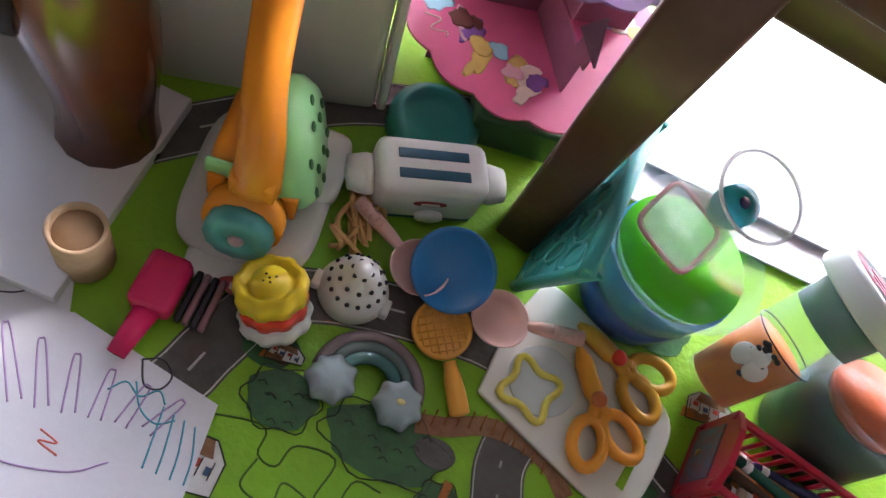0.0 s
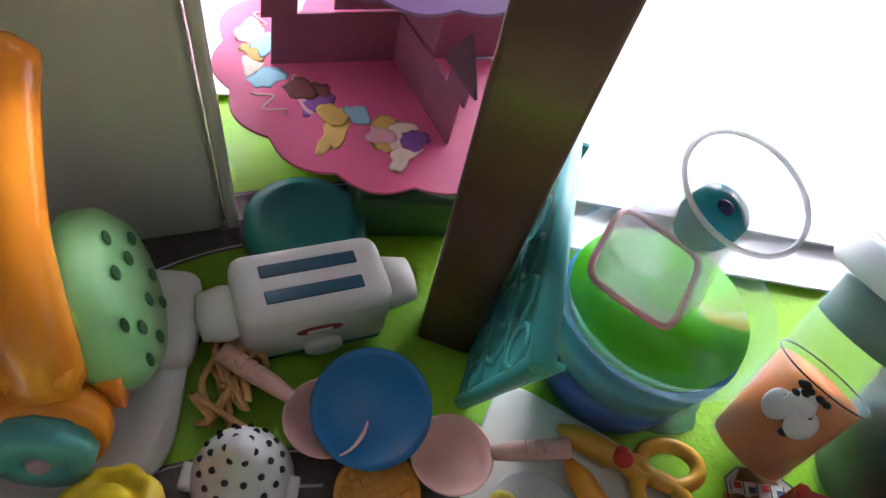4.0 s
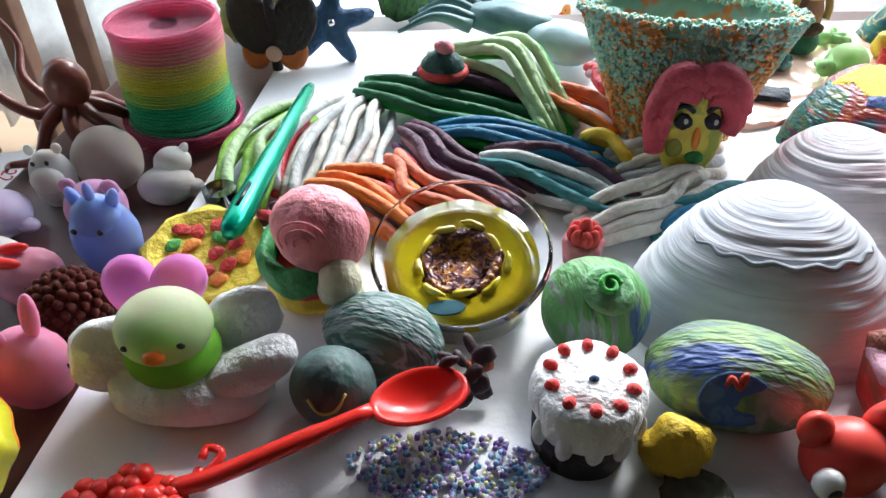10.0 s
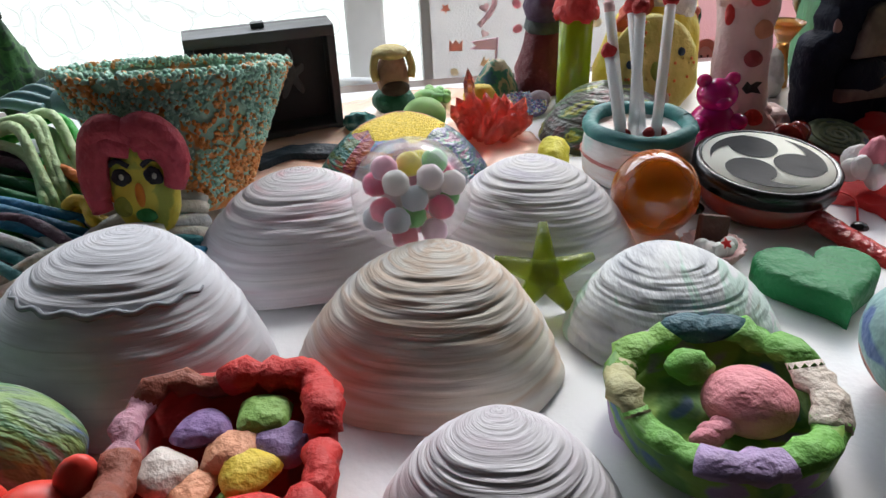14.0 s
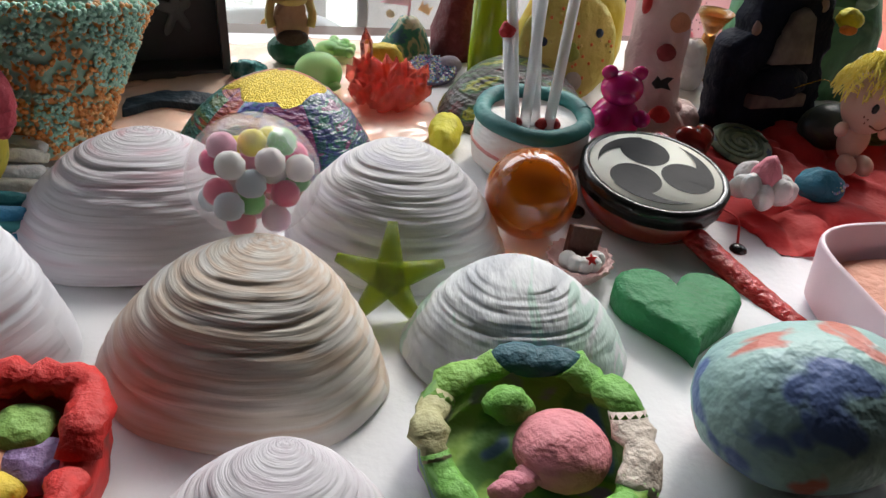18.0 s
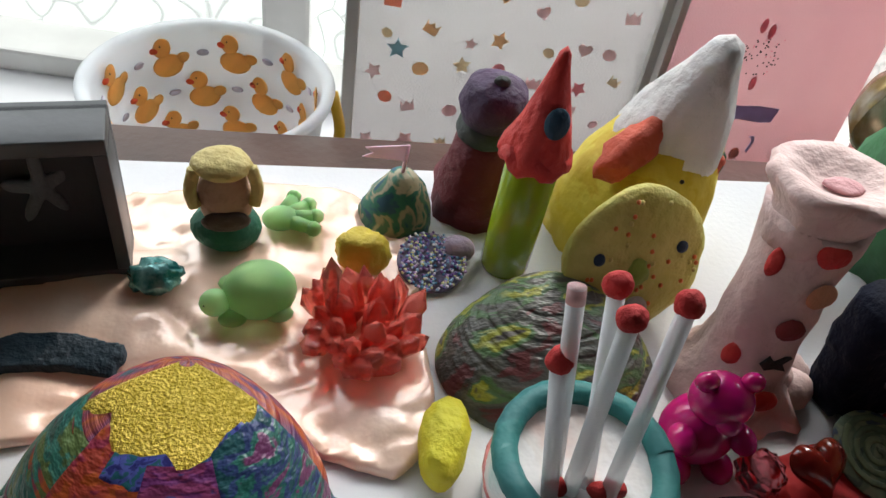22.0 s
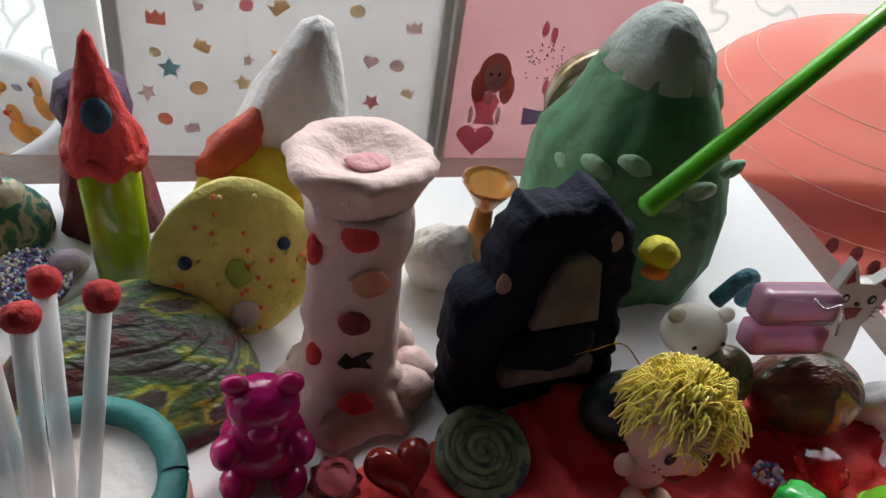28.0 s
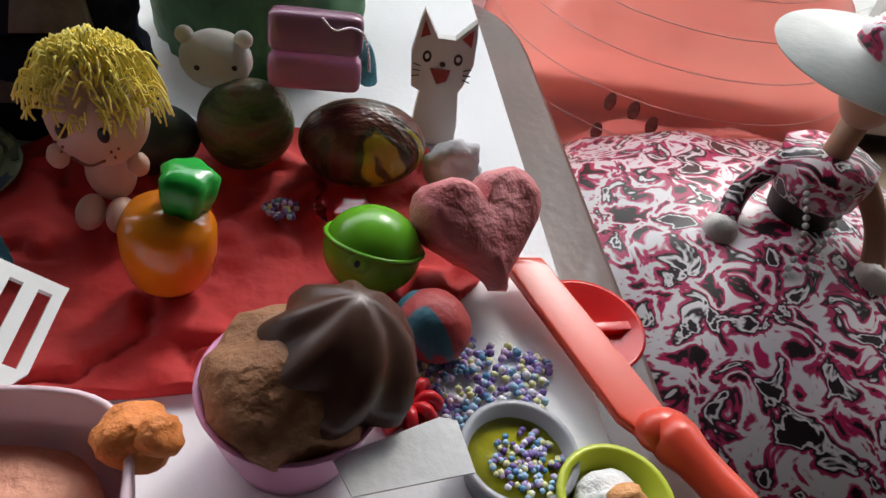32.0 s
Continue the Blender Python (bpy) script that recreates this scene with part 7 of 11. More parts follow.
sheet("red_clay_sheet", [(0.236, 0.088), (0.27, 0.080), (0.33, 0.082), (0.368, 0.080), (0.395, 0.092), (0.425, 0.108), (0.437, 0.122), (0.425, 0.150), (0.44, 0.175), (0.42, 0.205), (0.38, 0.212), (0.33, 0.205), (0.287, 0.200), (0.25, 0.190), (0.222, 0.183), (0.210, 0.160), (0.222, 0.145), (0.216, 0.120), (0.230, 0.110)], 0.005, M_REDSHEET, "hand-pressed sheet of red clay on the white board", "clay sheet", grid=100, wave=0.0085)
S0 = 0.005
sn = thing("clay_spiral_disc", "marbled green and grey clay spiral disc", "clay model", 0.2664, 0.1798, S0, 0, 14, scale=0.981, tall=0.462)
part("disc", prism(ring_outline(30, 0.0185), 0.006, 0.4, 0.0006, 90), painted("spiral_green", [(0.06, 0.09, 0.06), (0.12, 0.17, 0.10), (0.2, 0.24, 0.14), (0.05, 0.08, 0.12)], 60), sn)
part("spiral", tube([((0.0165 - 0.00135 * i * 0.25) * math.cos(i * 0.45), (0.0165 - 0.00135 * i * 0.25) * math.sin(i * 0.45), 0.0065) for i in range(46)], 0.0015, 6), painted("spiral_line", [(0.16, 0.2, 0.10), (0.09, 0.13, 0.07)], 80), sn)
solo("dark_red_heart_gem", prism(heart_outline(0.024), 0.009, 0.6), mat("ruby", (0.22, 0.01, 0.01), 0.08, (0.3, 0.04, 0.02), 80, 0.3, 80, trans=0.4), "translucent dark red heart ornament", "toy", 0.2343, 0.1766, S0 + 0.004, 10, 40, scale=1.038)
M_GEM = clear("pinkgem", (0.95, 0.45, 0.5), 0.04)
gem = joined(*[prism([(0.009 * math.cos(a_ + k), 0.009 * math.sin(a_ + k)) for a_ in (0, 1.2, 2.5, 3.8, 5.0)], 0.010, 0.5) for k in (0, 0.7)])
solo("pink_gem", gem, M_GEM, "clear pink faceted plastic gem", "gem", 0.2138, 0.1763, 0.002, 0, 10, smooth=False, scale=1.070, tall=1.187)
solo("clear_red_gem", lathe([(0.0, 0.0), (0.010, 0.001), (0.0125, 0.005), (0.009, 0.009), (0.0, 0.010)], 12), clear("redgem", (0.95, 0.3, 0.3), 0.05), "clear faceted gem lying on red clay", "gem", 0.3917, 0.1518, S0, smooth=False, scale=0.878, tall=0.869)
rs = thing("clay_rose", "white clay flower with a pink swirled middle", "clay flower", 0.2436, 0.1227, S0, scale=0.914, tall=1.517)
for k in range(9):
    a_ = k * 0.698
    part("petal", ball(0.0075, 0.0058, 0.0048, 16, 10, lump=0.18, freq=110, seed=k), CW, rs, m=pose(0.0105 * math.cos(a_), 0.0105 * math.sin(a_), 0.0065 + 0.003 * (k % 2), 20 * math.cos(a_), 20 * math.sin(a_), math.degrees(a_)))
part("pink_heart", lathe([(0.0, 0.006), (0.0085, 0.008), (0.0075, 0.014), (0.004, 0.019), (0.0, 0.021)], 18, 0.15, 200), clay("rosepink", (0.72, 0.24, 0.30)), rs, m=Matrix.Translation((-0.003, -0.002, 0)))
part("swirl", tube(curve([(0.006 * math.cos(a_) * (1 - a_ / 9), 0.006 * math.sin(a_) * (1 - a_ / 9), 0.0125 + 0.001 * a_) for a_ in [i * 0.7 for i in range(11)]], 26), 0.0016, 7), clay("rosepink", (0.72, 0.24, 0.30)), rs, m=Matrix.Translation((-0.003, -0.002, 0)))
bl = thing("blue_clay_shell", "teal blue clay lump sprinkled with pale beads", "clay model", 0.2798, 0.1273, S0, scale=0.860, tall=0.904)
part("lump", ball(0.0155, 0.012, 0.0115, 24, 16, (0, 0, 0.008), 0.7, 0.2, 80), clay("tealblue", (0.015, 0.16, 0.24)), bl)
g = random.Random(3)
bead_cols = [plastic("bead%d" % i, c) for i, c in enumerate([(0.75, 0.72, 0.8), (0.35, 0.55, 0.75), (0.7, 0.7, 0.3), (0.45, 0.35, 0.6)])]
for k in range(26):
    a_, q = g.uniform(0, 6.283), math.sqrt(g.random())
    part("bead", ball(0.0011, seg=8, rings=6), bead_cols[k % 4], bl, m=Matrix.Translation((0.004 + 0.0075 * q * math.cos(a_), -0.0075 + 0.0035 * q * math.sin(a_), 0.0125 + 0.0035 * q * math.sin(a_))))

# yarn-haired doll
SKIN = mat("doll_skin", (0.62, 0.42, 0.33), 0.45, (0.58, 0.38, 0.30), 30, 0.03, 200, sss=0.2)
YARN = mat("yellow_yarn", (0.92, 0.80, 0.16), 0.8, (0.88, 0.70, 0.08), 200, 0.5, 300, sheen=0.4)
pieces = [(ball(0.0185, 0.0165, 0.0165, 28, 18, (0, -0.001, 0.037)), SKIN), (ball(0.0098, 0.0085, 0.011, 18, 12, (0, 0.001, 0.015), 0.9), SKIN)]
for s in (-1, 1):
    pieces += [(ball(0.0042, 0.0042, 0.0042, 12, 8, (s * 0.0148 - 0.001, -0.006, 0.023)), SKIN), (ball(0.0055, 0.0085, 0.0052, 14, 10, (s * 0.0058, -0.0115, 0.0055)), SKIN), (ball(0.0022, 0.0012, 0.0026, 10, 8, (s * 0.0072, -0.0165, 0.0385)), BLACK)]
    pieces += [(ball(0.00055, 0.0004, 0.00055, 6, 5, (s * (0.0085 + dx), -0.0158 + abs(dx) * 0.35, 0.0325 + dz)), clay("freckle", (0.25, 0.10, 0.06))) for dx, dz in ((0, 0), (0.0025, 0.001), (0.001, -0.002))]
pieces.append((tube(curve([(-0.006, -0.0162, 0.0295), (0, -0.0174, 0.0277), (0.006, -0.0162, 0.0295)], 8), 0.00045, 5), clay("freckle", (0.25, 0.10, 0.06))))
g = random.Random(8)
for k in range(480):
    a_ = g.uniform(0, 6.283)
    el = g.uniform(0.15, 1.5)
    d0 = Vector((math.cos(a_) * math.cos(el), math.sin(a_) * math.cos(el), math.sin(el)))
    p0 = Vector((0, 0.0, 0.039)) + Vector((d0.x * 0.017, d0.y * 0.016, d0.z * 0.017))
    out_ = Vector((math.cos(a_), math.sin(a_), 0))
    front = max(0.0, -math.sin(a_))
    ln = g.uniform(0.007, 0.012) * (1 - 0.5 * front)
    p1 = p0 + d0 * 0.0035 + out_ * 0.0025 + Vector((g.uniform(-0.002, 0.002), g.uniform(-0.002, 0.002), 0.002))
    p2 = p1 + out_ * ln * 0.25 + Vector((g.uniform(-0.003, 0.003), g.uniform(-0.003, 0.003), -ln * 0.75))
    pieces.append((tube(curve([p0, p1, p2], 6), 0.00042, 4), YARN))
multi("yarn_doll", pieces, "small bare rubber doll with fluffy yellow yarn hair", "doll", 0.3166, 0.1573, S0 - 0.001, -10, scale=0.84, tall=1.28)
cr = thing("toy_carrot", "shiny orange toy carrot with a green top", "toy food", 0.3364, 0.1200, S0, 0, -6, 2, scale=0.951, tall=0.898)
part("root", lathe([(0.0, 0.0), (0.009, 0.001), (0.0135, 0.008), (0.0152, 0.018), (0.0150, 0.028), (0.012, 0.034), (0.0, 0.036)], 30), mat("carrot_orange", (0.72, 0.22, 0.01), 0.14, (0.66, 0.18, 0.01), 20, 0.02, 100, coat=0.4), cr)
part("top", lathe([(0.0, 0.034), (0.0065, 0.034), (0.0082, 0.040), (0.0088, 0.048), (0.006, 0.051), (0.0, 0.0505)], 30, wave=lambda a, r, z: r * (1 + 0.10 * math.cos(5 * a))), plastic("leafgreen", (0.02, 0.36, 0.05), 0.2), cr, "glossy green leaf top", m=pose(0.002, 0.001, 0, 0, 6, 0))
av = thing("green_toy_melon", "round lime green plastic toy melon half with a socket", "toy food", 0.3945, 0.1164, S0 - 0.001, 0, -20, 14, scale=0.960, tall=0.919)
M_LIME = plastic("limegreen", (0.13, 0.40, 0.02), 0.22)
part("ball", ball(0.0172, 0.0165, 0.0168, 30, 20, (0, 0, 0.0165)), M_LIME, av)
part("rim", tube([(0.0173 * math.cos(i * 0.2618), 0.0166 * math.sin(i * 0.2618), 0.020) for i in range(25)], 0.0009, 6, False), M_LIME, av)
part("socket", lathe([(0.0018, -0.001), (0.0036, -0.001), (0.0036, 0.0016), (0.0018, 0.0016)], 18), M_LIME, av, m=pose(-0.008, -0.0140, 0.0165, 84, 0, -28))
part("socket_hole", ball(0.0018, 0.001, 0.0018, 10, 7), BLACK, av, m=pose(-0.0083, -0.0148, 0.0165, 0, 0, 0))
hb = solo("pink_clay_heart", prism(heart_outline(0.044), 0.017, 0.2, 0.0011, 90), clay("dustyrose", (0.58, 0.16, 0.17), (0.66, 0.25, 0.26)), "thick pink and red clay heart propped up", "clay model", 0.4318, 0.1315, 0.018 -0.0011, 18, 44, scale=1.035)
cc = thing("chocolate_cupcake", "pink cup with swirled chocolate clay ice cream", "toy food", 0.3700, 0.0648, 0.0, 0, 0, scale=0.978, tall=0.923)
part("cup", lathe([(0.0, 0.0), (0.017, 0.0), (0.0205, 0.012), (0.0245, 0.030), (0.0250, 0.031), (0.0235, 0.031), (0.019, 0.012), (0.0, 0.004)], 40), plastic("lilacpink", (0.72, 0.30, 0.50), 0.3), cc)
part("sponge", ball(0.0225, 0.0225, 0.017, 28, 18, (0, 0, 0.031), 0.6, 0.18, 80), clay("caramel", (0.32, 0.14, 0.06)), cc)


def swirl(a, r, z):
    return r * (1 + 0.10 * math.cos(7 * a - 160 * (z - 0.03)))


part("swirl", lathe([(0.0, 0.030), (0.0215, 0.032), (0.0215, 0.037), (0.0195, 0.044), (0.0155, 0.051), (0.0105, 0.056), (0.005, 0.0595), (0.0, 0.061)], 84, wave=swirl), mat("chocolate_swirl", (0.075, 0.032, 0.02), 0.35, (0.055, 0.022, 0.014), 30, 0.06, 100, sss=0.1), cc, "dark chocolate swirl", m=pose(0.004, -0.002, 0.0, -8, 12, 0))
bw = solo("clay_apple", ball(0.0155, 0.0145, 0.0125, 24, 16, (0, 0, 0.011), 0.8, 0.10, 80), painted("apple_clay", [(0.03, 0.13, 0.18), (0.36, 0.03, 0.03), (0.42, 0.04, 0.03)], 24), "dark red clay ball wrapped in teal clay", "clay model", 0.4124, 0.0922, 0.003, scale=0.837, tall=1.051)
bead_bed("mixed purple, blue and yellow beads beside the red clay", 0.4237, 0.0746, 0.024, 0.020, 420, 0.00135, 0.004, 14, scale=1.060)
bead_bed("small heap of pale beads on red clay", 0.3706, 0.1532, 0.007, 0.006, 46, 0.0013, 0.005, 15, S0, scale=0.897)
fl = thing("red_ribbon_flower", "red foil ribbon bow beside the cup", "ribbon", 0.4019, 0.0693, 0.0, scale=0.723, tall=1.151)
M_RIB = mat("red_ribbon", (0.62, 0.02, 0.03), 0.3, (0.5, 0.015, 0.02), 40, 0.1, 100)
for k in range(8):
    a_ = k * 0.785
    part("loop", tube(curve([(0, 0, 0.004), (0.008 * math.cos(a_), 0.008 * math.sin(a_), 0.012), (0.013 * math.cos(a_), 0.013 * math.sin(a_), 0.006), (0.004 * math.cos(a_), 0.004 * math.sin(a_), 0.003)], 10), 0.0026, 6), M_RIB, fl)

# pink tray, slotted turner, orange clay
tr = thing("pink_tray", "pale pink plastic tray holding clay pieces", "tray", 0.278, 0.0239, 0.0, -2)
M_TRAY = plastic("traypink", (0.84, 0.62, 0.68), 0.3)
oo = ring_outline(48, 0.060, 0.046, 5)
bm = bmesh.new()
loops = []
for s, z in ((0.90, 0.0), (0.95, 0.004), (1.0, 0.030), (0.99, 0.032), (0.965, 0.031), (0.92, 0.006), (0.87, 0.0035)):
    loops.append([bm.verts.new((x * s, y * s, z)) for x, y in oo])
for lo, hi in zip(loops, loops[1:]):
    for i in range(48):
        bm.faces.new((lo[i], lo[(i + 1) % 48], hi[(i + 1) % 48], hi[i]))
bm.faces.new(loops[0])
bm.faces.new(loops[-1])
part("shell", bm, M_TRAY, tr)
part("clay_lining", shift(prism(ring_outline(32, 0.052, 0.039, 5), 0.018, 0.3, 0.0012, 70), 0, 0, 0.003), clay("peachlining", (0.80, 0.36, 0.24)), tr)
solo("orange_clay_knot", joined(ball(0.014, 0.012, 0.012, 22, 14, (0, 0, 0.012), None, 0.25, 110), ball(0.009, 0.008, 0.008, 18, 12, (0.008, -0.004, 0.018), None, 0.3, 130, 2)), clay("neonorange", (0.78, 0.25, 0.06)), "crumpled orange clay knot in the tray", "clay scrap", 0.3356, 0.0520, 0.020, scale=0.66)
sp = thing("toy_turner", "white plastic toy turner with four slots", "toy turner", 0.2957, 0.0643, 0.038 -0.0029 -0.0009, -8, 4, 34, scale=0.967, tall=0.700)
M_TURN = plastic("turnerwhite", (0.72, 0.73, 0.72), 0.3)


def turner():
    bm = bmesh.new()
    xs = [-0.0165, -0.0135, -0.0098, -0.0058, -0.0022, 0.0022, 0.0058, 0.0098, 0.0135, 0.0165]
    ys = [0.0, 0.004, 0.010, 0.034, 0.038]
    V = {}

    def v(i, j):
        if (i, j) not in V:
            k = 0.62 + 0.38 * min(1, ys[j] / 0.012) if j < 2 else 0.93 + 0.07 * j / 4
            V[i, j] = bm.verts.new((xs[i] * k, ys[j], 0.0))
        return V[i, j]
    for i in range(9):
        for j in range(4):
            if j == 2 and i in (1, 3, 5, 7):
                continue
            bm.faces.new((v(i, j), v(i + 1, j), v(i + 1, j + 1), v(i, j + 1)))
    r_ = bmesh.ops.extrude_face_region(bm, geom=list(bm.faces))
    for q in r_["geom"]:
        if isinstance(q, bmesh.types.BMVert):
            q.co.z += 0.0022
    return bm


part("blade", turner(), M_TURN, sp, smooth=False)
part("neck", tube(curve([(0, 0.004, 0.001), (0, -0.012, -0.001), (0, -0.034, -0.012)], 10), [0.0068 - 0.0003 * i for i in range(11)], 10), M_TURN, sp)

# painted stones and trinkets behind the sheet
stone("dark green and brown painted stone", 0.3599, 0.1872, 0.046, 0.034, 0.034, painted("paint_forest", [(0.04, 0.08, 0.03), (0.07, 0.14, 0.04), (0.12, 0.15, 0.06), (0.14, 0.10, 0.06)], 36, (1, 1, 3), 0.35, 0.7), 10, 11, scale=0.780, tall=1.479)
stone("dark red and gold painted stone", 0.4015, 0.1811, 0.050, 0.036, 0.030, painted("paint_redgold", [(0.10, 0.02, 0.02), (0.14, 0.05, 0.03), (0.06, 0.05, 0.03), (0.4, 0.3, 0.03)], 34, (1, 2, 1), 0.3, 0.8), -8, 12, scale=0.998, tall=1.123)
stone("very dark round painted stone behind the doll", 0.325, 0.186, 0.040, 0.030, 0.028, painted("paint_black", [(0.02, 0.03, 0.03), (0.03, 0.05, 0.03)], 30, rough=0.4), 0, 13)
gb2 = toy("soft_grey_bear", "pale grey translucent soft bear toy on the stones", 0.3492, 0.1977, 0.030, J_WHITE, (0.0135, 0.011, 0.011), -6, ((-0.005, -0.0108, 0.011), (0.008, -0.009, 0.011)), 0.0011,
          (("ear", 0.0035, 0.003, 0.0035, -0.0105, 0, 0.018, None, 0), ("ear", 0.0035, 0.003, 0.0035, 0.0105, 0, 0.018, None, 0)), scale=0.984)
kc = thing("jelly_charm", "pink two-tone jelly keychain block with ball chain", "charm", 0.3833, 0.1885, 0.034, -6, -14, tall=0.838, scale=1.100)
part("lower", box(0.031, 0.012, 0.014, (0, 0, 0), 0.004, 3), mat("gel_pink", (0.66, 0.30, 0.48), 0.15, (0.6, 0.26, 0.44), 40, 0, 90, trans=0.35, sss=0.2), kc)
part("upper", box(0.031, 0.012, 0.016, (0, 0, 0.0145), 0.004, 3), mat("gel_mauve", (0.50, 0.25, 0.38), 0.12, None, 40, 0, 90, trans=0.5), kc)
chain = curve([(0.002, -0.006, 0.029), (0.006, -0.0075, 0.0255), (0.011, -0.0075, 0.027), (0.0155, -0.005, 0.024), (0.0175, -0.004, 0.016), (0.018, -0.004, 0.010)], 30)
b0 = None
for p in chain:
    if b0 is None:
        b0 = part("chain_bead", ball(0.0006, seg=7, rings=5), mat("steel", (0.6, 0.55, 0.6), 0.25, metal=1.0), kc, m=Matrix.Translation(p))
    else:
        again(b0, kc, Matrix.Translation(p))
ct = thing("wooden_cat", "flat white wooden cat cutout with painted face", "ornament", 0.4338, 0.2028, 0.0, -10, -8, scale=0.711, tall=1.228)
M_CAT = mat("cat_white", (0.74, 0.73, 0.70), 0.5, None, 20, 0.08, 200)
face = [(-0.0165, 0.030), (-0.0185, 0.046), (-0.0150, 0.062), (-0.0135, 0.0665), (-0.0085, 0.0600), (-0.0045, 0.0545), (0.0055, 0.0545), (0.0105, 0.0590), (0.0165, 0.0640), (0.0175, 0.0580), (0.0180, 0.044), (0.0140, 0.033), (0.0115, 0.029), (0.0140, 0.012), (0.0135, 0.0), (-0.0125, 0.0), (-0.0130, 0.012), (-0.0110, 0.028)]
part("board", prism(face, 0.008, 0.06), M_CAT, ct, m=pose(0, 0.004, 0, 90, 0, 0), smooth=False)
M_CATRED = mat("cat_red", (0.35, 0.04, 0.035), 0.5)
for pts_, m_, nm in (([(-0.0145, 0.054), (-0.0130, 0.0625), (-0.0090, 0.0560)], M_CATRED, "inner_ear"), ([(0.0090, 0.0555), (0.0150, 0.0605), (0.0150, 0.0520)], M_CATRED, "inner_ear"), ([(-0.0070, 0.0400), (0.0050, 0.0400), (0.0035, 0.0345), (-0.0020, 0.0325)], M_CATRED, "mouth")):
    part(nm, prism(pts_, 0.0006, 0.02), m_, ct, m=pose(0, -0.0041, 0, 90, 0, 0), smooth=False)
for x0 in (-0.0095, 0.0085):
    e = part("eye", prism([(x + x0, y + 0.0455) for x, y in ring_outline(16, 0.0026, 0.0028)], 0.0005, 0.02), BLACK, ct, m=pose(0, -0.0041, 0, 90, 0, 0), smooth=False)
    part("eye_white", prism([(x + x0, y + 0.0458) for x, y in ring_outline(12, 0.0013)], 0.0003, 0.02), M_CAT, ct, m=pose(0, -0.0047, 0, 90, 0, 0), smooth=False)
part("nose", prism([(x, y + 0.0425) for x, y in ring_outline(12, 0.0017, 0.0012)], 0.0006, 0.02), BLACK, ct, m=pose(0, -0.0041, 0, 90, 0, 0), smooth=False)
for s in (-1, 1):
    for k in range(3):
        part("whisker", tube([(s * 0.0125, -0.0044, 0.0405 - 0.0022 * k), (s * 0.0170, -0.0044, 0.0415 - 0.0032 * k)], 0.0003, 5), BLACK, ct)
solo("white_tissue", ball(0.016, 0.010, 0.014, 22, 14, (0, 0, 0.012), 0.8, 0.4, 90), mat("tissue", (0.62, 0.62, 0.64), 0.7, None, 40, 0.5, 150), "crumpled white tissue paper scrap", "paper", 0.4371, 0.1721, 0.0, scale=0.785, tall=1.133)
solo("teal_clay_fold", tube(curve([(0.405, 0.232, 0.020), (0.418, 0.230, 0.046), (0.432, 0.234, 0.040), (0.438, 0.236, 0.012)], 16), 0.007, 10), clay("tealfold", (0.03, 0.18, 0.24)), "folded strip of teal blue clay", "clay scrap", 0.1704, 0.1063, 0 +0.0015, scale=0.572)

# right edge: knife, dish, tubs
kn = thing("toy_knife", "long orange red plastic toy knife lying at the edge", "toy knife", -0.0045, -0.0243, 0)
M_KN = plastic("knifered", (0.70, 0.07, 0.035), 0.3)
part("blade", prism([(0.4475, 0.148), (0.462, 0.147), (0.477, 0.098), (0.482, 0.080), (0.474, 0.072), (0.466, 0.082)], 0.0035, 0.1), M_KN, kn, m=pose(0, 0, 0.006))
part("handle", tube(curve([(0.478, 0.077, 0.009), (0.488, 0.052, 0.010), (0.496, 0.030, 0.010), (0.50, 0.012, 0.010)], 14), [0.007, 0.0075, 0.006] + [0.0058] * 11 + [0.006], 12), M_KN, kn)
part("guard", ball(0.0085, 0.007, 0.006, 16, 10, (0.4775, 0.0765, 0.009)), M_KN, kn)
rdsh = thing("red_dish", "shallow red plastic dish beside the knife", "dish", 0.4696, 0.1006, TABLE, 0, 0, scale=0.55)
part("dish", lathe([(0.0, 0.0), (0.026, 0.0), (0.0385, 0.010), (0.0395, 0.011), (0.037, 0.011), (0.025, 0.003), (0.0, 0.003)], 40), plastic("dishred", (0.62, 0.02, 0.02), 0.2), rdsh)
part("spoke", box(0.066, 0.008, 0.005, (0, 0, 0.003), 0.001), plastic("dishred", (0.62, 0.02, 0.02)), rdsh)
gt = thing("grey_tub", "small grey rimmed tub of yellow slime and beads", "tub", 0.4283, 0.0486, 0.0, scale=0.898, tall=0.759)
part("tub", lathe([(0.0, 0.0), (0.0155, 0.0), (0.0175, 0.015), (0.0190, 0.016), (0.0188, 0.018), (0.0165, 0.018), (0.0145, 0.003), (0.0, 0.003)], 36), plastic("tubgrey", (0.30, 0.31, 0.34), 0.3), gt)
part("slime", lathe([(0.0, 0.0035), (0.0142, 0.0035), (0.0158, 0.011), (0.0, 0.012)], 30, 0.05, 150), mat("lemon_slime", (0.5, 0.48, 0.02), 0.15, None, 60, 0.5, 90, trans=0.3), gt)


def in_tub(g_):
    a_, q = g_.uniform(0, 6.283), 0.012 * math.sqrt(g_.random())
    return 0.003 + q * math.cos(a_), -0.002 + q * math.sin(a_), 0.0128


stuck(gt, "bead_crust", 130, 0.0012, in_tub, 9, M_BEADS)
yt = thing("lime_tub", "lime green round tub with white and orange clay", "tub", 0.4496, 0.0323, 0.0, scale=0.725)
part("tub", lathe([(0.0, 0.0), (0.016, 0.0), (0.0205, 0.016), (0.0225, 0.017), (0.0222, 0.019), (0.0195, 0.019), (0.015, 0.003), (0.0, 0.003)], 36), plastic("tublime", (0.48, 0.55, 0.04), 0.3), yt)
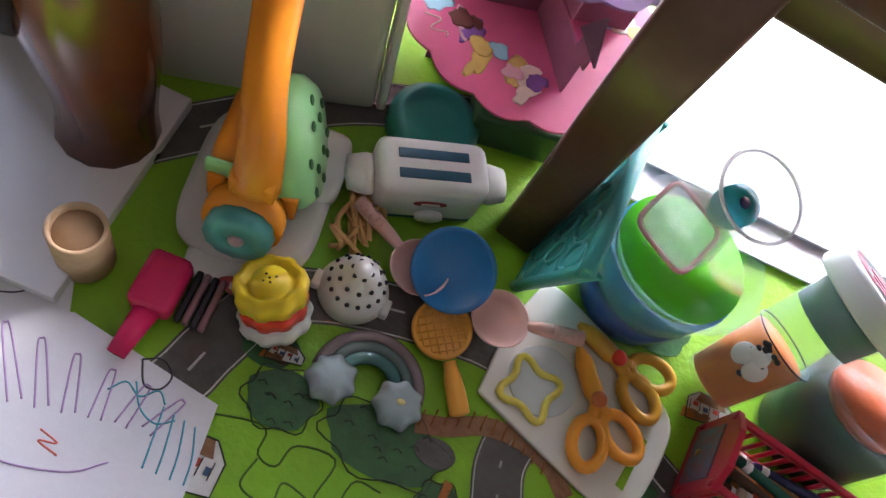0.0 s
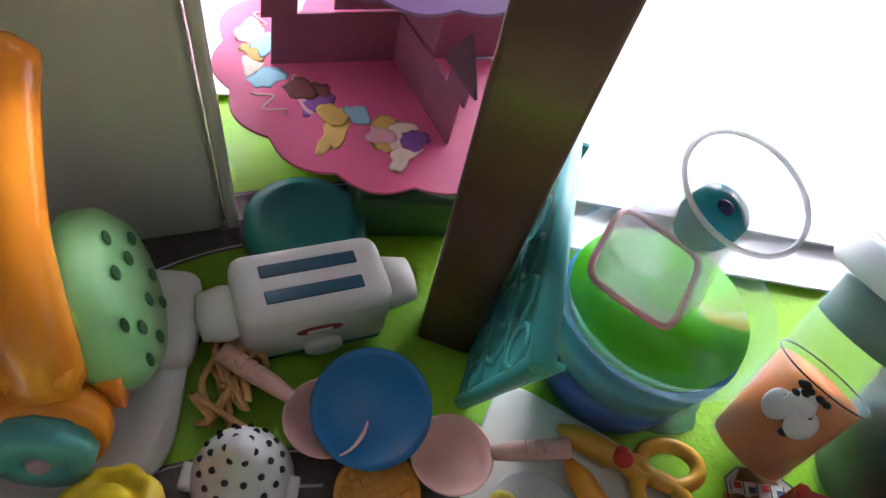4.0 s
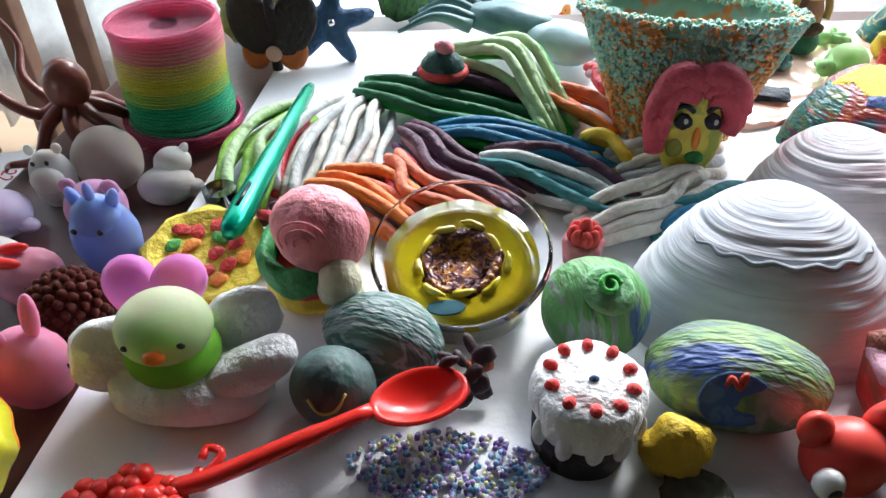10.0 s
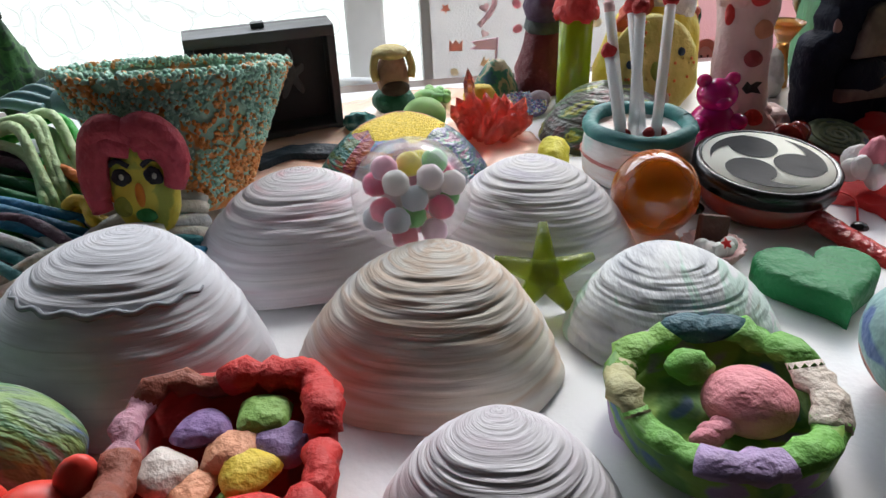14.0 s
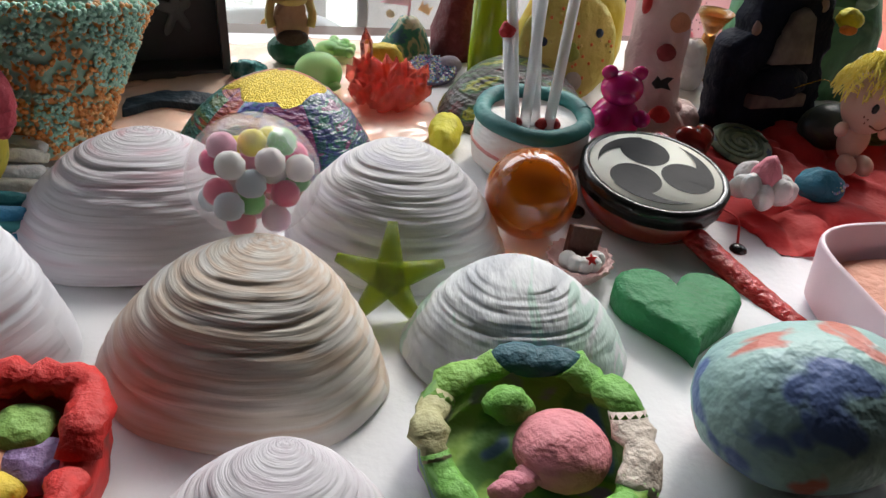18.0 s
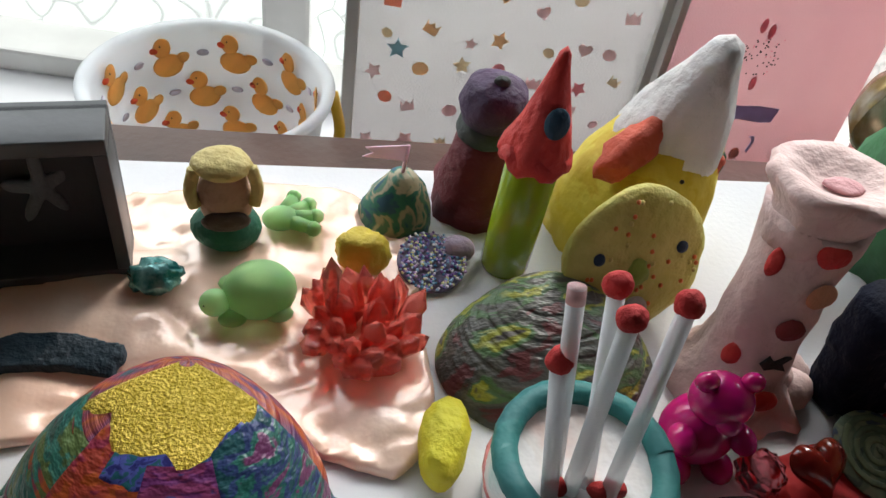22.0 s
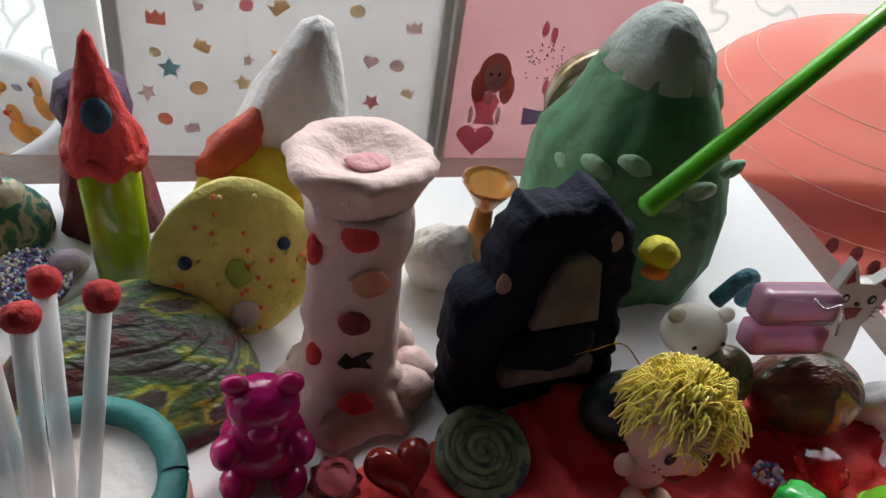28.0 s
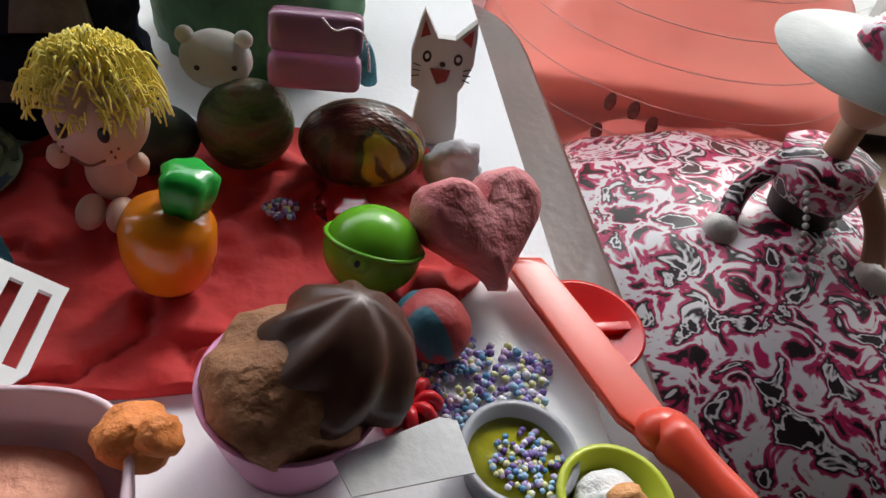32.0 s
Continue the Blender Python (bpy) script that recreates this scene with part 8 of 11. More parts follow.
part("white_clay", ball(0.0145, 0.0135, 0.009, 22, 14, (0, 0, 0.012), None, 0.15, 100), CW, yt)
part("orange_clay", ball(0.008, 0.006, 0.005, 16, 10, (0.003, -0.002, 0.0205), None, 0.3, 150), clay("apricot", (0.7, 0.33, 0.12)), yt)
solo("white_card", prism([(0.385, 0.036), (0.426, 0.040), (0.424, 0.060), (0.418, 0.062), (0.380, 0.050)], 0.0008, 0.02), mat("card", (0.72, 0.72, 0.72), 0.6), "white paper card with a blue drawing", "card", 0.1037, 0.0088, 0.022 +0.0009, 0, smooth=False, scale=0.722)

zone(1.1385, 12.56, -0.501, -0.1698, -0.4681, -0.2121, FLOOR, 1.1385)
# ---- play mat on the floor ----
mat_top = FLOOR
pm_ = thing("play_mat", "green foam puzzle mat printed with roads, trees and houses", "play mat", 0, 0, 0)
M_GREEN = mat("mat_green", (0.23, 0.50, 0.010), 0.45, (0.19, 0.43, 0.008), 12, 0.35, 250, coat=0.1)
M_ROAD = mat("mat_road", (0.10, 0.095, 0.085), 0.35, (0.075, 0.07, 0.062), 120, 0.3, 250, coat=0.3)
M_DKG = mat("mat_darkgreen", (0.03, 0.13, 0.035), 0.35, (0.02, 0.09, 0.025), 90, 0.2, 250, coat=0.3)
M_LINE = mat("mat_white", (0.72, 0.72, 0.68), 0.4)
M_BRK = mat("mat_brick", (0.28, 0.14, 0.06), 0.4, (0.2, 0.09, 0.04), 200, 0.2, 250)
M_BRN = mat("mat_brown", (0.40, 0.13, 0.02), 0.4)
M_TAN = mat("mat_tan", (0.55, 0.45, 0.22), 0.4)
part("foam", box(0.72, 0.78, 0.006, (-0.42, -0.12, FLOOR - 0.006), 0.001), M_GREEN, pm_, smooth=False)


def printed(name, pts_, m_, layer=1, parent=None, h=0.0004):
    return part(name, shift(prism(pts_, h, 0.01), 0, 0, FLOOR + 0.0004 * (layer - 1)), m_, parent or pm_, smooth=False)


def strip(line, w):
    P = [Vector((*p, 0)) for p in line]
    L, R = [], []
    for i, p in enumerate(P):
        d = (P[min(i + 1, len(P) - 1)] - P[max(i - 1, 0)]).normalized()
        n_ = Vector((-d.y, d.x, 0)) * w / 2
        L.append((p + n_)[:2])
        R.append((p - n_)[:2])
    return L + R[::-1]


def road(line, w, dash=True):
    c_ = [(p.x, p.y) for p in curve([(*p, 0) for p in line], 24)]
    bm = bmesh.new()
    q = strip(c_, w)
    n_ = len(c_)
    vs = [bm.verts.new((x, y, FLOOR + 0.0005)) for x, y in q]
    for i in range(n_ - 1):
        bm.faces.new((vs[i], vs[i + 1], vs[2 * n_ - 2 - i], vs[2 * n_ - 1 - i]))
    part("road", bm, M_ROAD, pm_, smooth=False)
    for s in (-1, 1):
        e = [(p.x, p.y, FLOOR + 0.0007) for p in curve([(*p, 0) for p in line], 24)]
        side = strip(c_, w * 0.9)
        edge = side[:n_] if s < 0 else side[n_:][::-1]
        part("edge_line", tube([(x, y, FLOOR + 0.0005) for x, y in edge], 0.0005, 4), M_LINE, pm_)
    for i in range(1, n_ - 2, 4 if dash else 99):
        a_, b_ = c_[i], c_[i + 1]
        part("lane_mark", tube([(*a_, FLOOR + 0.0005), (*b_, FLOOR + 0.0005)], 0.0008, 4), M_LINE, pm_)


road([(-0.430, -0.205), (-0.433, -0.225), (-0.427, -0.257), (-0.43, -0.31), (-0.44, -0.40)], 0.031)
road([(-0.66, -0.30), (-0.615, -0.262), (-0.600, -0.222), (-0.580, -0.185), (-0.52, -0.165), (-0.44, -0.160), (-0.36, -0.185), (-0.30, -0.22)], 0.034)
road([(-0.72, -0.16), (-0.66, -0.10), (-0.60, -0.045), (-0.52, -0.01), (-0.44, 0.02)], 0.036)
for x, y, rx, ry in ((-0.557, -0.238, 0.019, 0.016), (-0.497, -0.238, 0.034, 0.019), (-0.575, -0.214, 0.016, 0.012), (-0.60, -0.11, 0.02, 0.016), (-0.36, -0.10, 0.024, 0.018)):
    printed("hedge_print", [(x + rx * (1 + 0.10 * math.sin(5 * k * 0.26)) * math.cos(k * 0.2618), y + ry * math.sin(k * 0.2618)) for k in range(24)], M_DKG, 2)
for x, y in ((-0.459, -0.256), (-0.352, -0.205), (-0.52, -0.29), (-0.62, -0.14)):
    printed("tree_print", [(x + 0.0125 * (1 + 0.12 * math.sin(6 * k * 0.26)) * math.cos(k * 0.2618), y + 0.011 * (1 + 0.12 * math.sin(6 * k * 0.26)) * math.sin(k * 0.2618)) for k in range(24)], M_DKG, 3)
    printed("trunk_print", [(x - 0.002, y - 0.002), (x + 0.002, y - 0.002), (x + 0.004, y + 0.012), (x - 0.001, y + 0.013)], M_BRN, 4)
printed("brick_path", strip([(p.x, p.y) for p in curve([(-0.486, -0.221, 0), (-0.468, -0.216, 0), (-0.448, -0.207, 0), (-0.425, -0.206, 0), (-0.405, -0.213, 0), (-0.392, -0.226, 0)], 18)], 0.011), M_BRK, 3)
printed("gravel_patch", [(x - 0.470, y - 0.232) for x, y in ring_outline(20, 0.012, 0.008)], M_ROAD, 3)
for i in range(12):
    x = -0.484 + i * 0.0068
    y = -0.217 + 0.012 * math.sin(math.pi * i / 12)
    part("sleeper", tube([(x, y - 0.005, FLOOR + 0.0011), (x + 0.001, y + 0.005, FLOOR + 0.0011)], 0.0005, 4), M_BRN, pm_)
hs = [(-0.405, -0.262, 0.05, 0.034), (-0.372, -0.045, 0.05, 0.03), (-0.33, -0.15, 0.034, 0.02), (-0.60, -0.30, 0.032, 0.03), (-0.575, -0.222, 0.02, 0.012)]
for x, y, w_, h_ in hs:
    printed("house_print", [(x, y), (x + w_, y + 0.004), (x + w_, y + h_ * 0.7), (x + w_ * 0.75, y + h_), (x + w_ * 0.2, y + h_), (x, y + h_ * 0.7)], M_LINE, 4)
    printed("roof_print", [(x - 0.003, y), (x + w_ * 0.5, y + 0.002), (x + w_ * 0.45, y + h_ * 0.3), (x - 0.002, y + h_ * 0.35)], M_BRN, 5)
    printed("roof_print", [(x + w_ * 0.15, y + h_ * 0.68), (x + w_ * 0.8, y + h_ * 0.7), (x + w_ * 0.7, y + h_), (x + w_ * 0.25, y + h_)], M_BRK, 5)
    for k in range(4):
        wx, wy = x + w_ * (0.12 + 0.21 * k), y + h_ * (0.42 if k % 2 else 0.5)
        printed("window_print", [(wx, wy), (wx + w_ * 0.1, wy), (wx + w_ * 0.1, wy + h_ * 0.14), (wx, wy + h_ * 0.14)], mat("mat_blue", (0.04, 0.09, 0.2), 0.4) if k % 2 else mat("mat_redp", (0.5, 0.05, 0.02), 0.4), 6)
cu = bpy.data.curves.new("sign_text", "FONT")
cu.body, cu.size, cu.extrude = "station", 0.0065, 0.0001
tmp = bpy.data.objects.new("t", cu)
sgn = new("sign_lettering", bpy.data.meshes.new_from_object(tmp))
sgn.parent, sgn.matrix_basis = pm_, pose(-0.372, -0.2565, FLOOR + 0.0026, 0, 0, 172)
sgn.data.materials.append(BLACK)
bpy.data.objects.remove(tmp)
M_OUT = mat("mat_outline", (0.03, 0.05, 0.02), 0.5)
g = random.Random(77)
for x, y, rx, ry in ((-0.459, -0.256, 0.0130, 0.0115), (-0.352, -0.205, 0.013, 0.0115), (-0.557, -0.238, 0.020, 0.017), (-0.497, -0.238, 0.035, 0.020)):
    part("leaf_outline", tube([(x + rx * (1 + 0.12 * math.sin(6 * k * 0.1745)) * math.cos(k * 0.1745), y + ry * (1 + 0.12 * math.sin(6 * k * 0.1745)) * math.sin(k * 0.1745), FLOOR + 0.0010) for k in range(37)], 0.0004, 4, False), M_OUT, pm_)
    for k in range(9):
        a_, q = g.uniform(0, 6.283), g.uniform(0.2, 0.8)
        x0, y0 = x + rx * q * math.cos(a_), y + ry * q * math.sin(a_)
        part("leaf_stroke", tube(curve([(x0 - 0.0025, y0, FLOOR + 0.0014), (x0, y0 + 0.0018, FLOOR + 0.0014), (x0 + 0.0025, y0, FLOOR + 0.0014)], 6), 0.0003, 4), M_OUT, pm_)
for x, y, w_, h_ in hs:
    for k in range(5):
        part("wall_line", tube([(x + w_ * (0.05 + 0.2 * k), y + h_ * 0.36, FLOOR + 0.0026), (x + w_ * (0.05 + 0.2 * k), y + h_ * 0.66, FLOOR + 0.0026)], 0.00035, 4), M_OUT, pm_)
    part("house_outline", tube([(x, y, FLOOR + 0.0022), (x + w_, y + 0.004, FLOOR + 0.0022), (x + w_, y + h_ * 0.7, FLOOR + 0.0022), (x + w_ * 0.75, y + h_, FLOOR + 0.0022), (x + w_ * 0.2, y + h_, FLOOR + 0.0022), (x, y + h_ * 0.7, FLOOR + 0.0022), (x, y, FLOOR + 0.0022)], 0.0005, 4, False), M_OUT, pm_)
    for k in range(12):
        bx_, by_ = x + w_ * g.uniform(0.0, 0.45), y + h_ * g.uniform(0.02, 0.28)
        printed("brick_print", [(bx_, by_), (bx_ + 0.0035, by_), (bx_ + 0.0035, by_ + 0.0018), (bx_, by_ + 0.0018)], M_BRK, 6)
for x, y in ((-0.545, -0.300), (-0.538, -0.305), (-0.40, -0.30), (-0.335, -0.245), (-0.355, -0.285)):
    for k in range(5):
        printed("flower_print", [(x + 0.0028 * math.cos(k * 1.2566) + 0.0016 * math.cos(i * 0.7854), y + 0.0028 * math.sin(k * 1.2566) + 0.0016 * math.sin(i * 0.7854)) for i in range(8)], mat("mat_redp", (0.5, 0.05, 0.02), 0.4), 3)
M_SEAM = mat("mat_seam", (0.06, 0.14, 0.01), 0.6)
for pts_ in (((-0.60, -0.262), (-0.560, -0.254), (-0.556, -0.268), (-0.545, -0.270), (-0.540, -0.257), (-0.518, -0.256), (-0.521, -0.278), (-0.510, -0.28), (-0.505, -0.262), (-0.49, -0.262)), ((-0.555, -0.27), (-0.557, -0.285), (-0.54, -0.288), (-0.538, -0.276), (-0.52, -0.28)), ((-0.48, -0.262), (-0.482, -0.29), (-0.47, -0.30), (-0.478, -0.33))):
    part("puzzle_seam", tube(curve([(*p, FLOOR) for p in pts_], 40), 0.0006, 5), M_SEAM, pm_)

# drawings on white paper
M_PAPER = mat("paper_white", (0.72, 0.72, 0.74), 0.7, (0.68, 0.68, 0.70), 6, 0.05, 200)
INKS = {k: mat("ink_" + k, c, 0.6) for k, c in dict(teal=(0.05, 0.35, 0.45), purple=(0.42, 0.28, 0.5), black=(0.04, 0.04, 0.05), red=(0.6, 0.12, 0.08), pink=(0.7, 0.35, 0.45)).items()}


def drawing(label, corners, z, lines):
    e = thing("drawing", label, "drawing", -0.0075, 0.0066, z, group="crayon drawings")
    part("sheet", prism(corners, 0.0006, 0.005), M_PAPER, e, smooth=False)
    for ink, pts_ in lines:
        part("crayon_line", tube(curve([(x, y, 0.0007) for x, y in pts_], 6 * len(pts_)), 0.0005, 4), INKS[ink], e)
    return e


def finger(x, y, dx, dy, w):
    n_ = Vector((-dy, dx)).normalized() * w
    return [(x - n_.x, y - n_.y), (x + dx - n_.x * 0.6, y + dy - n_.y * 0.6), (x + dx * 1.12, y + dy * 1.12), (x + dx + n_.x * 0.6, y + dy + n_.y * 0.6), (x + n_.x, y + n_.y)]


drawing("white paper with a purple and teal crayon sketch", [(-0.662, -0.247), (-0.577, -0.261), (-0.568, -0.335), (-0.73, -0.36), (-0.735, -0.285)], FLOOR + 0.003,
        [("purple", finger(-0.662 + 0.012 * k, -0.296 + 0.002 * k, -0.022 + 0.006 * k, 0.028 - 0.002 * k, 0.003)) for k in range(6)]
        + [("purple", [(-0.668, -0.30), (-0.672, -0.315), (-0.655, -0.322), (-0.625, -0.316), (-0.61, -0.305)]), ("red", [(-0.645, -0.303), (-0.635, -0.306), (-0.643, -0.308), (-0.632, -0.311)])]
        + [("teal", [(-0.628, -0.275), (-0.622, -0.268), (-0.613, -0.272), (-0.606, -0.266), (-0.600, -0.271)]), ("teal", [(-0.618, -0.266), (-0.61, -0.277), (-0.60, -0.281), (-0.592, -0.276)]), ("black", [(-0.621, -0.255), (-0.612, -0.251), (-0.604, -0.257), (-0.606, -0.265), (-0.614, -0.266), (-0.621, -0.255)])]
        + [("teal", [(-0.600 + 0.006 * k, -0.272 - 0.001 * k), (-0.597 + 0.007 * k, -0.29), (-0.595 + 0.007 * k, -0.302)]) for k in range(4)])
drawing("white paper with a loose blue line drawing", [(-0.80, -0.19), (-0.676, -0.222), (-0.658, -0.262), (-0.76, -0.30), (-0.82, -0.28)], FLOOR + 0.001,
        [("black", [(-0.70, -0.232), (-0.694, -0.238), (-0.70, -0.243), (-0.706, -0.237), (-0.70, -0.232)]), ("teal", [(-0.714, -0.229), (-0.711, -0.234), (-0.717, -0.235)]), ("black", [(-0.712, -0.245), (-0.703, -0.252), (-0.692, -0.249), (-0.684, -0.241)])])
solo("white_paper_pile", box(0.16, 0.14, 0.01, (-0.76, -0.17, FLOOR), 0.001), M_PAPER, "pile of plain white papers on the floor", "paper", 0, 0, smooth=False)

# ---- toys on the mat ----
F0 = FLOOR + 0.0008
mk = thing("clay_press", "white, green and orange toy clay press with a long lever", "toy press", -0.6194, -0.1326, F0, 8, scale=0.799)
M_PW, M_PG, M_PO2, M_PT = plastic("presswhite", (0.72, 0.73, 0.70)), plastic("pressgreen", (0.30, 0.68, 0.28)), plastic("pressorange", (0.85, 0.30, 0.02), 0.15), plastic("pressteal", (0.10, 0.42, 0.40))
part("base", prism(ring_outline(40, 0.050, 0.062, 4), 0.014, 0.35), M_PW, mk)
part("base_plate", shift(prism(ring_outline(32, 0.020, 0.030, 4), 0.020, 0.3), 0.034, 0.030, 0.004), M_PW, mk)
part("front_lip", shift(prism(ring_outline(32, 0.036, 0.020, 3), 0.008, 0.4), 0.004, -0.062, 0), M_PW, mk)
part("housing", box(0.040, 0.062, 0.062, (-0.012, 0.006, 0.012), 0.010, 3), M_PO2, mk, "glossy orange housing")
part("cheek", lathe([(0.0, 0.0), (0.040, 0.0), (0.046, 0.006), (0.045, 0.016), (0.038, 0.024), (0.0, 0.027)], 40), M_PG, mk, "round green cheek pricked with holes", m=pose(0.006, 0.012, 0.056, 0, 72, 10))
part("green_strap", box(0.046, 0.006, 0.014, (-0.010, -0.027, 0.058), 0.003), M_PG, mk)
part("mouth_ring", lathe([(0.015, -0.006), (0.0255, -0.006), (0.027, 0.0), (0.0265, 0.010), (0.015, 0.010)], 32), M_PO2, mk, m=pose(0, -0.042, 0.044, 82, 0, 0))
noz = part("nozzle", lathe([(0.006, 0.0), (0.0215, 0.0), (0.0225, 0.004), (0.0215, 0.013), (0.006, 0.014), (0.0055, 0.002)], 32, wave=lambda a, r, z: r * (1 + (0.03 * math.cos(12 * a) if r > 0.02 else 0))), M_PT, mk, "teal ribbed nozzle", m=pose(0, -0.050, 0.043, 82, 0, 0))
part("clay_plug", ball(0.0055, 0.0055, 0.004, 14, 9, (0, 0, 0.013)), clay("plug", (0.45, 0.3, 0.36)), noz)
for k in range(11):
    a_, q = k * 2.4, 0.009 + 0.026 * math.sqrt(k / 11)
    part("hole", ball(0.0042, 0.0034, 0.0012, 12, 8, (q * math.cos(a_), q * math.sin(a_), 0.0272 - 9 * max(0, q - 0.02) ** 1.9)), mat("hole_dark", (0.04, 0.16, 0.05), 0.6), mk, m=pose(0.006, 0.012, 0.056, 0, 72, 10))
part("lever", tube(curve([(0.002, -0.034, 0.070), (0.0, -0.022, 0.100), (-0.008, 0.004, 0.125), (-0.014, 0.038, 0.152), (-0.018, 0.066, 0.171)], 20), [0.0165 - 0.0028 * math.sin(3.14 * i / 20) for i in range(20)] + [0.007], 16), M_PO2, mk, "long glossy orange lever")
part("lever_foot", box(0.030, 0.020, 0.024, (0.001, -0.034, 0.062), 0.005, 3), M_PO2, mk)
for s in (-1, 1):
    part("clip", box(0.012, 0.010, 0.026, (s * 0.024, -0.028, 0.036), 0.002), M_PO2, mk)
bars = part("logo_plate", prism(ring_outline(24, 0.018, 0.007), 0.0008, 0.05), mat("logo_red", (0.30, 0.03, 0.03), 0.4), mk, "red and blue oval badge", m=pose(0.012, -0.079, 0.009, 40, 0, 0))
part("logo_bar", box(0.018, 0.005, 0.0006, (0, 0, 0.0009), 0.0002), WHITE, bars)
nd = thing("clay_noodles", "pale orange clay noodles squeezed on the base", "clay strands", -0.5609, -0.1269, F0, scale=1.042, tall=0.812)
g = random.Random(2)
for k in range(9):
    p = [Vector((g.uniform(-0.012, 0.012), g.uniform(-0.022, 0.022), g.uniform(0.003, 0.016))) for _ in range(5)]
    part("noodle", tube(curve(p, 16), 0.0016, 6), clay("noodle", (0.72, 0.42, 0.16)), nd)
to = thing("toy_toaster", "small white toy toaster with two blue slots", "toy toaster", -0.5345, -0.0861, F0, 24, scale=1.038, tall=0.624)
part("body", box(0.066, 0.036, 0.054, (0, 0, 0.003), 0.009, 4), M_PW, to)
part("base", box(0.060, 0.034, 0.006, (0, 0, 0), 0.002), plastic("toastteal", (0.03, 0.16, 0.18)), to)
for s in (-1, 1):
    part("knob", lathe([(0.0, 0.0), (0.0125, 0.0), (0.0135, 0.006), (0.011, 0.016), (0.0, 0.018)], 24), M_PW, to, m=pose(s * 0.031, 0, 0.030, 0, s * 90, 0))
for y in (-0.007, 0.006):
    part("slot", box(0.042, 0.0065, 0.003, (0, y, 0.0548), 0.0008), mat("slot_blue", (0.03, 0.11, 0.17), 0.3), to)
part("dial", lathe([(0.0, 0.0), (0.0085, 0.0), (0.0085, 0.003), (0.006, 0.004), (0.0, 0.004)], 24), M_PW, to, m=pose(0.002, -0.018, 0.014, 90, 0, 0))
lg = part("logo_plate", prism(ring_outline(24, 0.010, 0.0042), 0.0008, 0.05), mat("logo_red", (0.30, 0.03, 0.03), 0.4), to, "red and blue oval badge", m=pose(0.0, -0.0178, 0.034, 90, 0, 0))
part("logo_bar", box(0.011, 0.003, 0.0005, (0, 0, 0.0009), 0.0001), WHITE, lg)
stn = thing("toy_strainer", "white domed toy strainer pricked with round holes", "toy strainer", -0.5468, -0.1660, F0, scale=0.887, tall=1.315)
part("dome", lathe([(0.0225, 0.0), (0.0235, 0.003), (0.0215, 0.008), (0.0195, 0.012), (0.0155, 0.018), (0.0125, 0.019), (0.0115, 0.024), (0.0065, 0.026), (0.006, 0.029), (0.0, 0.030)], 40), M_PW, stn)
for s in (-1, 1):
    part("lug", box(0.006, 0.012, 0.006, (s * 0.0235, -0.004, 0.001), 0.0015), M_PW, stn)
h0 = None
for n_, r_, z in ((16, 0.0178, 0.0148), (10, 0.0128, 0.0215), (6, 0.0062, 0.0275)):
    for k in range(n_):
        a_ = 2 * math.pi * k / n_
        m_ = pose(r_ * math.cos(a_), r_ * math.sin(a_), z, 0, 0, 0)
        if h0 is None:
            h0 = part("hole", ball(0.0016, 0.0016, 0.0013, 10, 7), mat("hole_black", (0.03, 0.03, 0.035), 0.6), stn, m=m_)
        else:
            again(h0, stn, m_)
jr = thing("stacking_dial_toy", "yellow, red and white stacked toy dial cap", "toy", -0.5776, -0.2024, F0 + 0.006, 0, -16, -20, scale=0.967)
gear = lambda a, r, z: r * (1 + (0.06 * (1 if math.cos(9 * a) > 0 else -0.2) if r > 0.012 else 0))
part("white_ring", lathe([(0.0, 0.0), (0.0185, 0.0), (0.020, 0.005), (0.018, 0.010), (0.0, 0.010)], 54, wave=gear), M_PW, jr)
part("red_ring", lathe([(0.0, 0.010), (0.0175, 0.010), (0.0185, 0.016), (0.017, 0.020), (0.0, 0.020)], 54, wave=gear), plastic("dialred", (0.75, 0.06, 0.03)), jr)
part("yellow_cap", lathe([(0.0, 0.020), (0.0185, 0.020), (0.0195, 0.027), (0.0180, 0.033), (0.0145, 0.033), (0.013, 0.029), (0.0105, 0.029), (0.0095, 0.034), (0.0, 0.034)], 54, wave=gear), plastic("dialyellow", (0.80, 0.58, 0.02)), jr)
for x0, y0 in ((0, 0), (0.003, 0.002), (-0.003, 0.002), (0.002, -0.003), (-0.002, -0.003)):
    part("pin_hole", ball(0.0008, 0.0008, 0.0006, 8, 6, (x0, y0, 0.0341)), BLACK, jr)
rw = thing("rainbow_cloud_toy", "clear plastic rainbow toy with two cloud ends", "toy", -0.5186, -0.2184, F0, 2, scale=0.880, tall=0.962)
M_CLD, M_ARC = mat("cloud_plastic", (0.50, 0.62, 0.66), 0.25, (0.42, 0.55, 0.6), 40, 0.1, 100, trans=0.35), mat("arc_plastic", (0.45, 0.40, 0.40), 0.12, (0.3, 0.35, 0.35), 30, 0.1, 100, trans=0.6)
for s in (-1, 1):
    c_ = part("cloud", prism([(x + s * 0.022, y) for x, y in soft_star(0.0165, 0.86, 7)], 0.016, 0.5), M_CLD, rw)
    if s > 0:
        # A pale yellow stud stands in for the highlight on this cloud.
        part("cloud_glint", ball(0.003, 0.002, 0.0015, 10, 7, (s * 0.022, 0, 0.016)), plastic("glintyellow", (0.8, 0.75, 0.3)), c_)
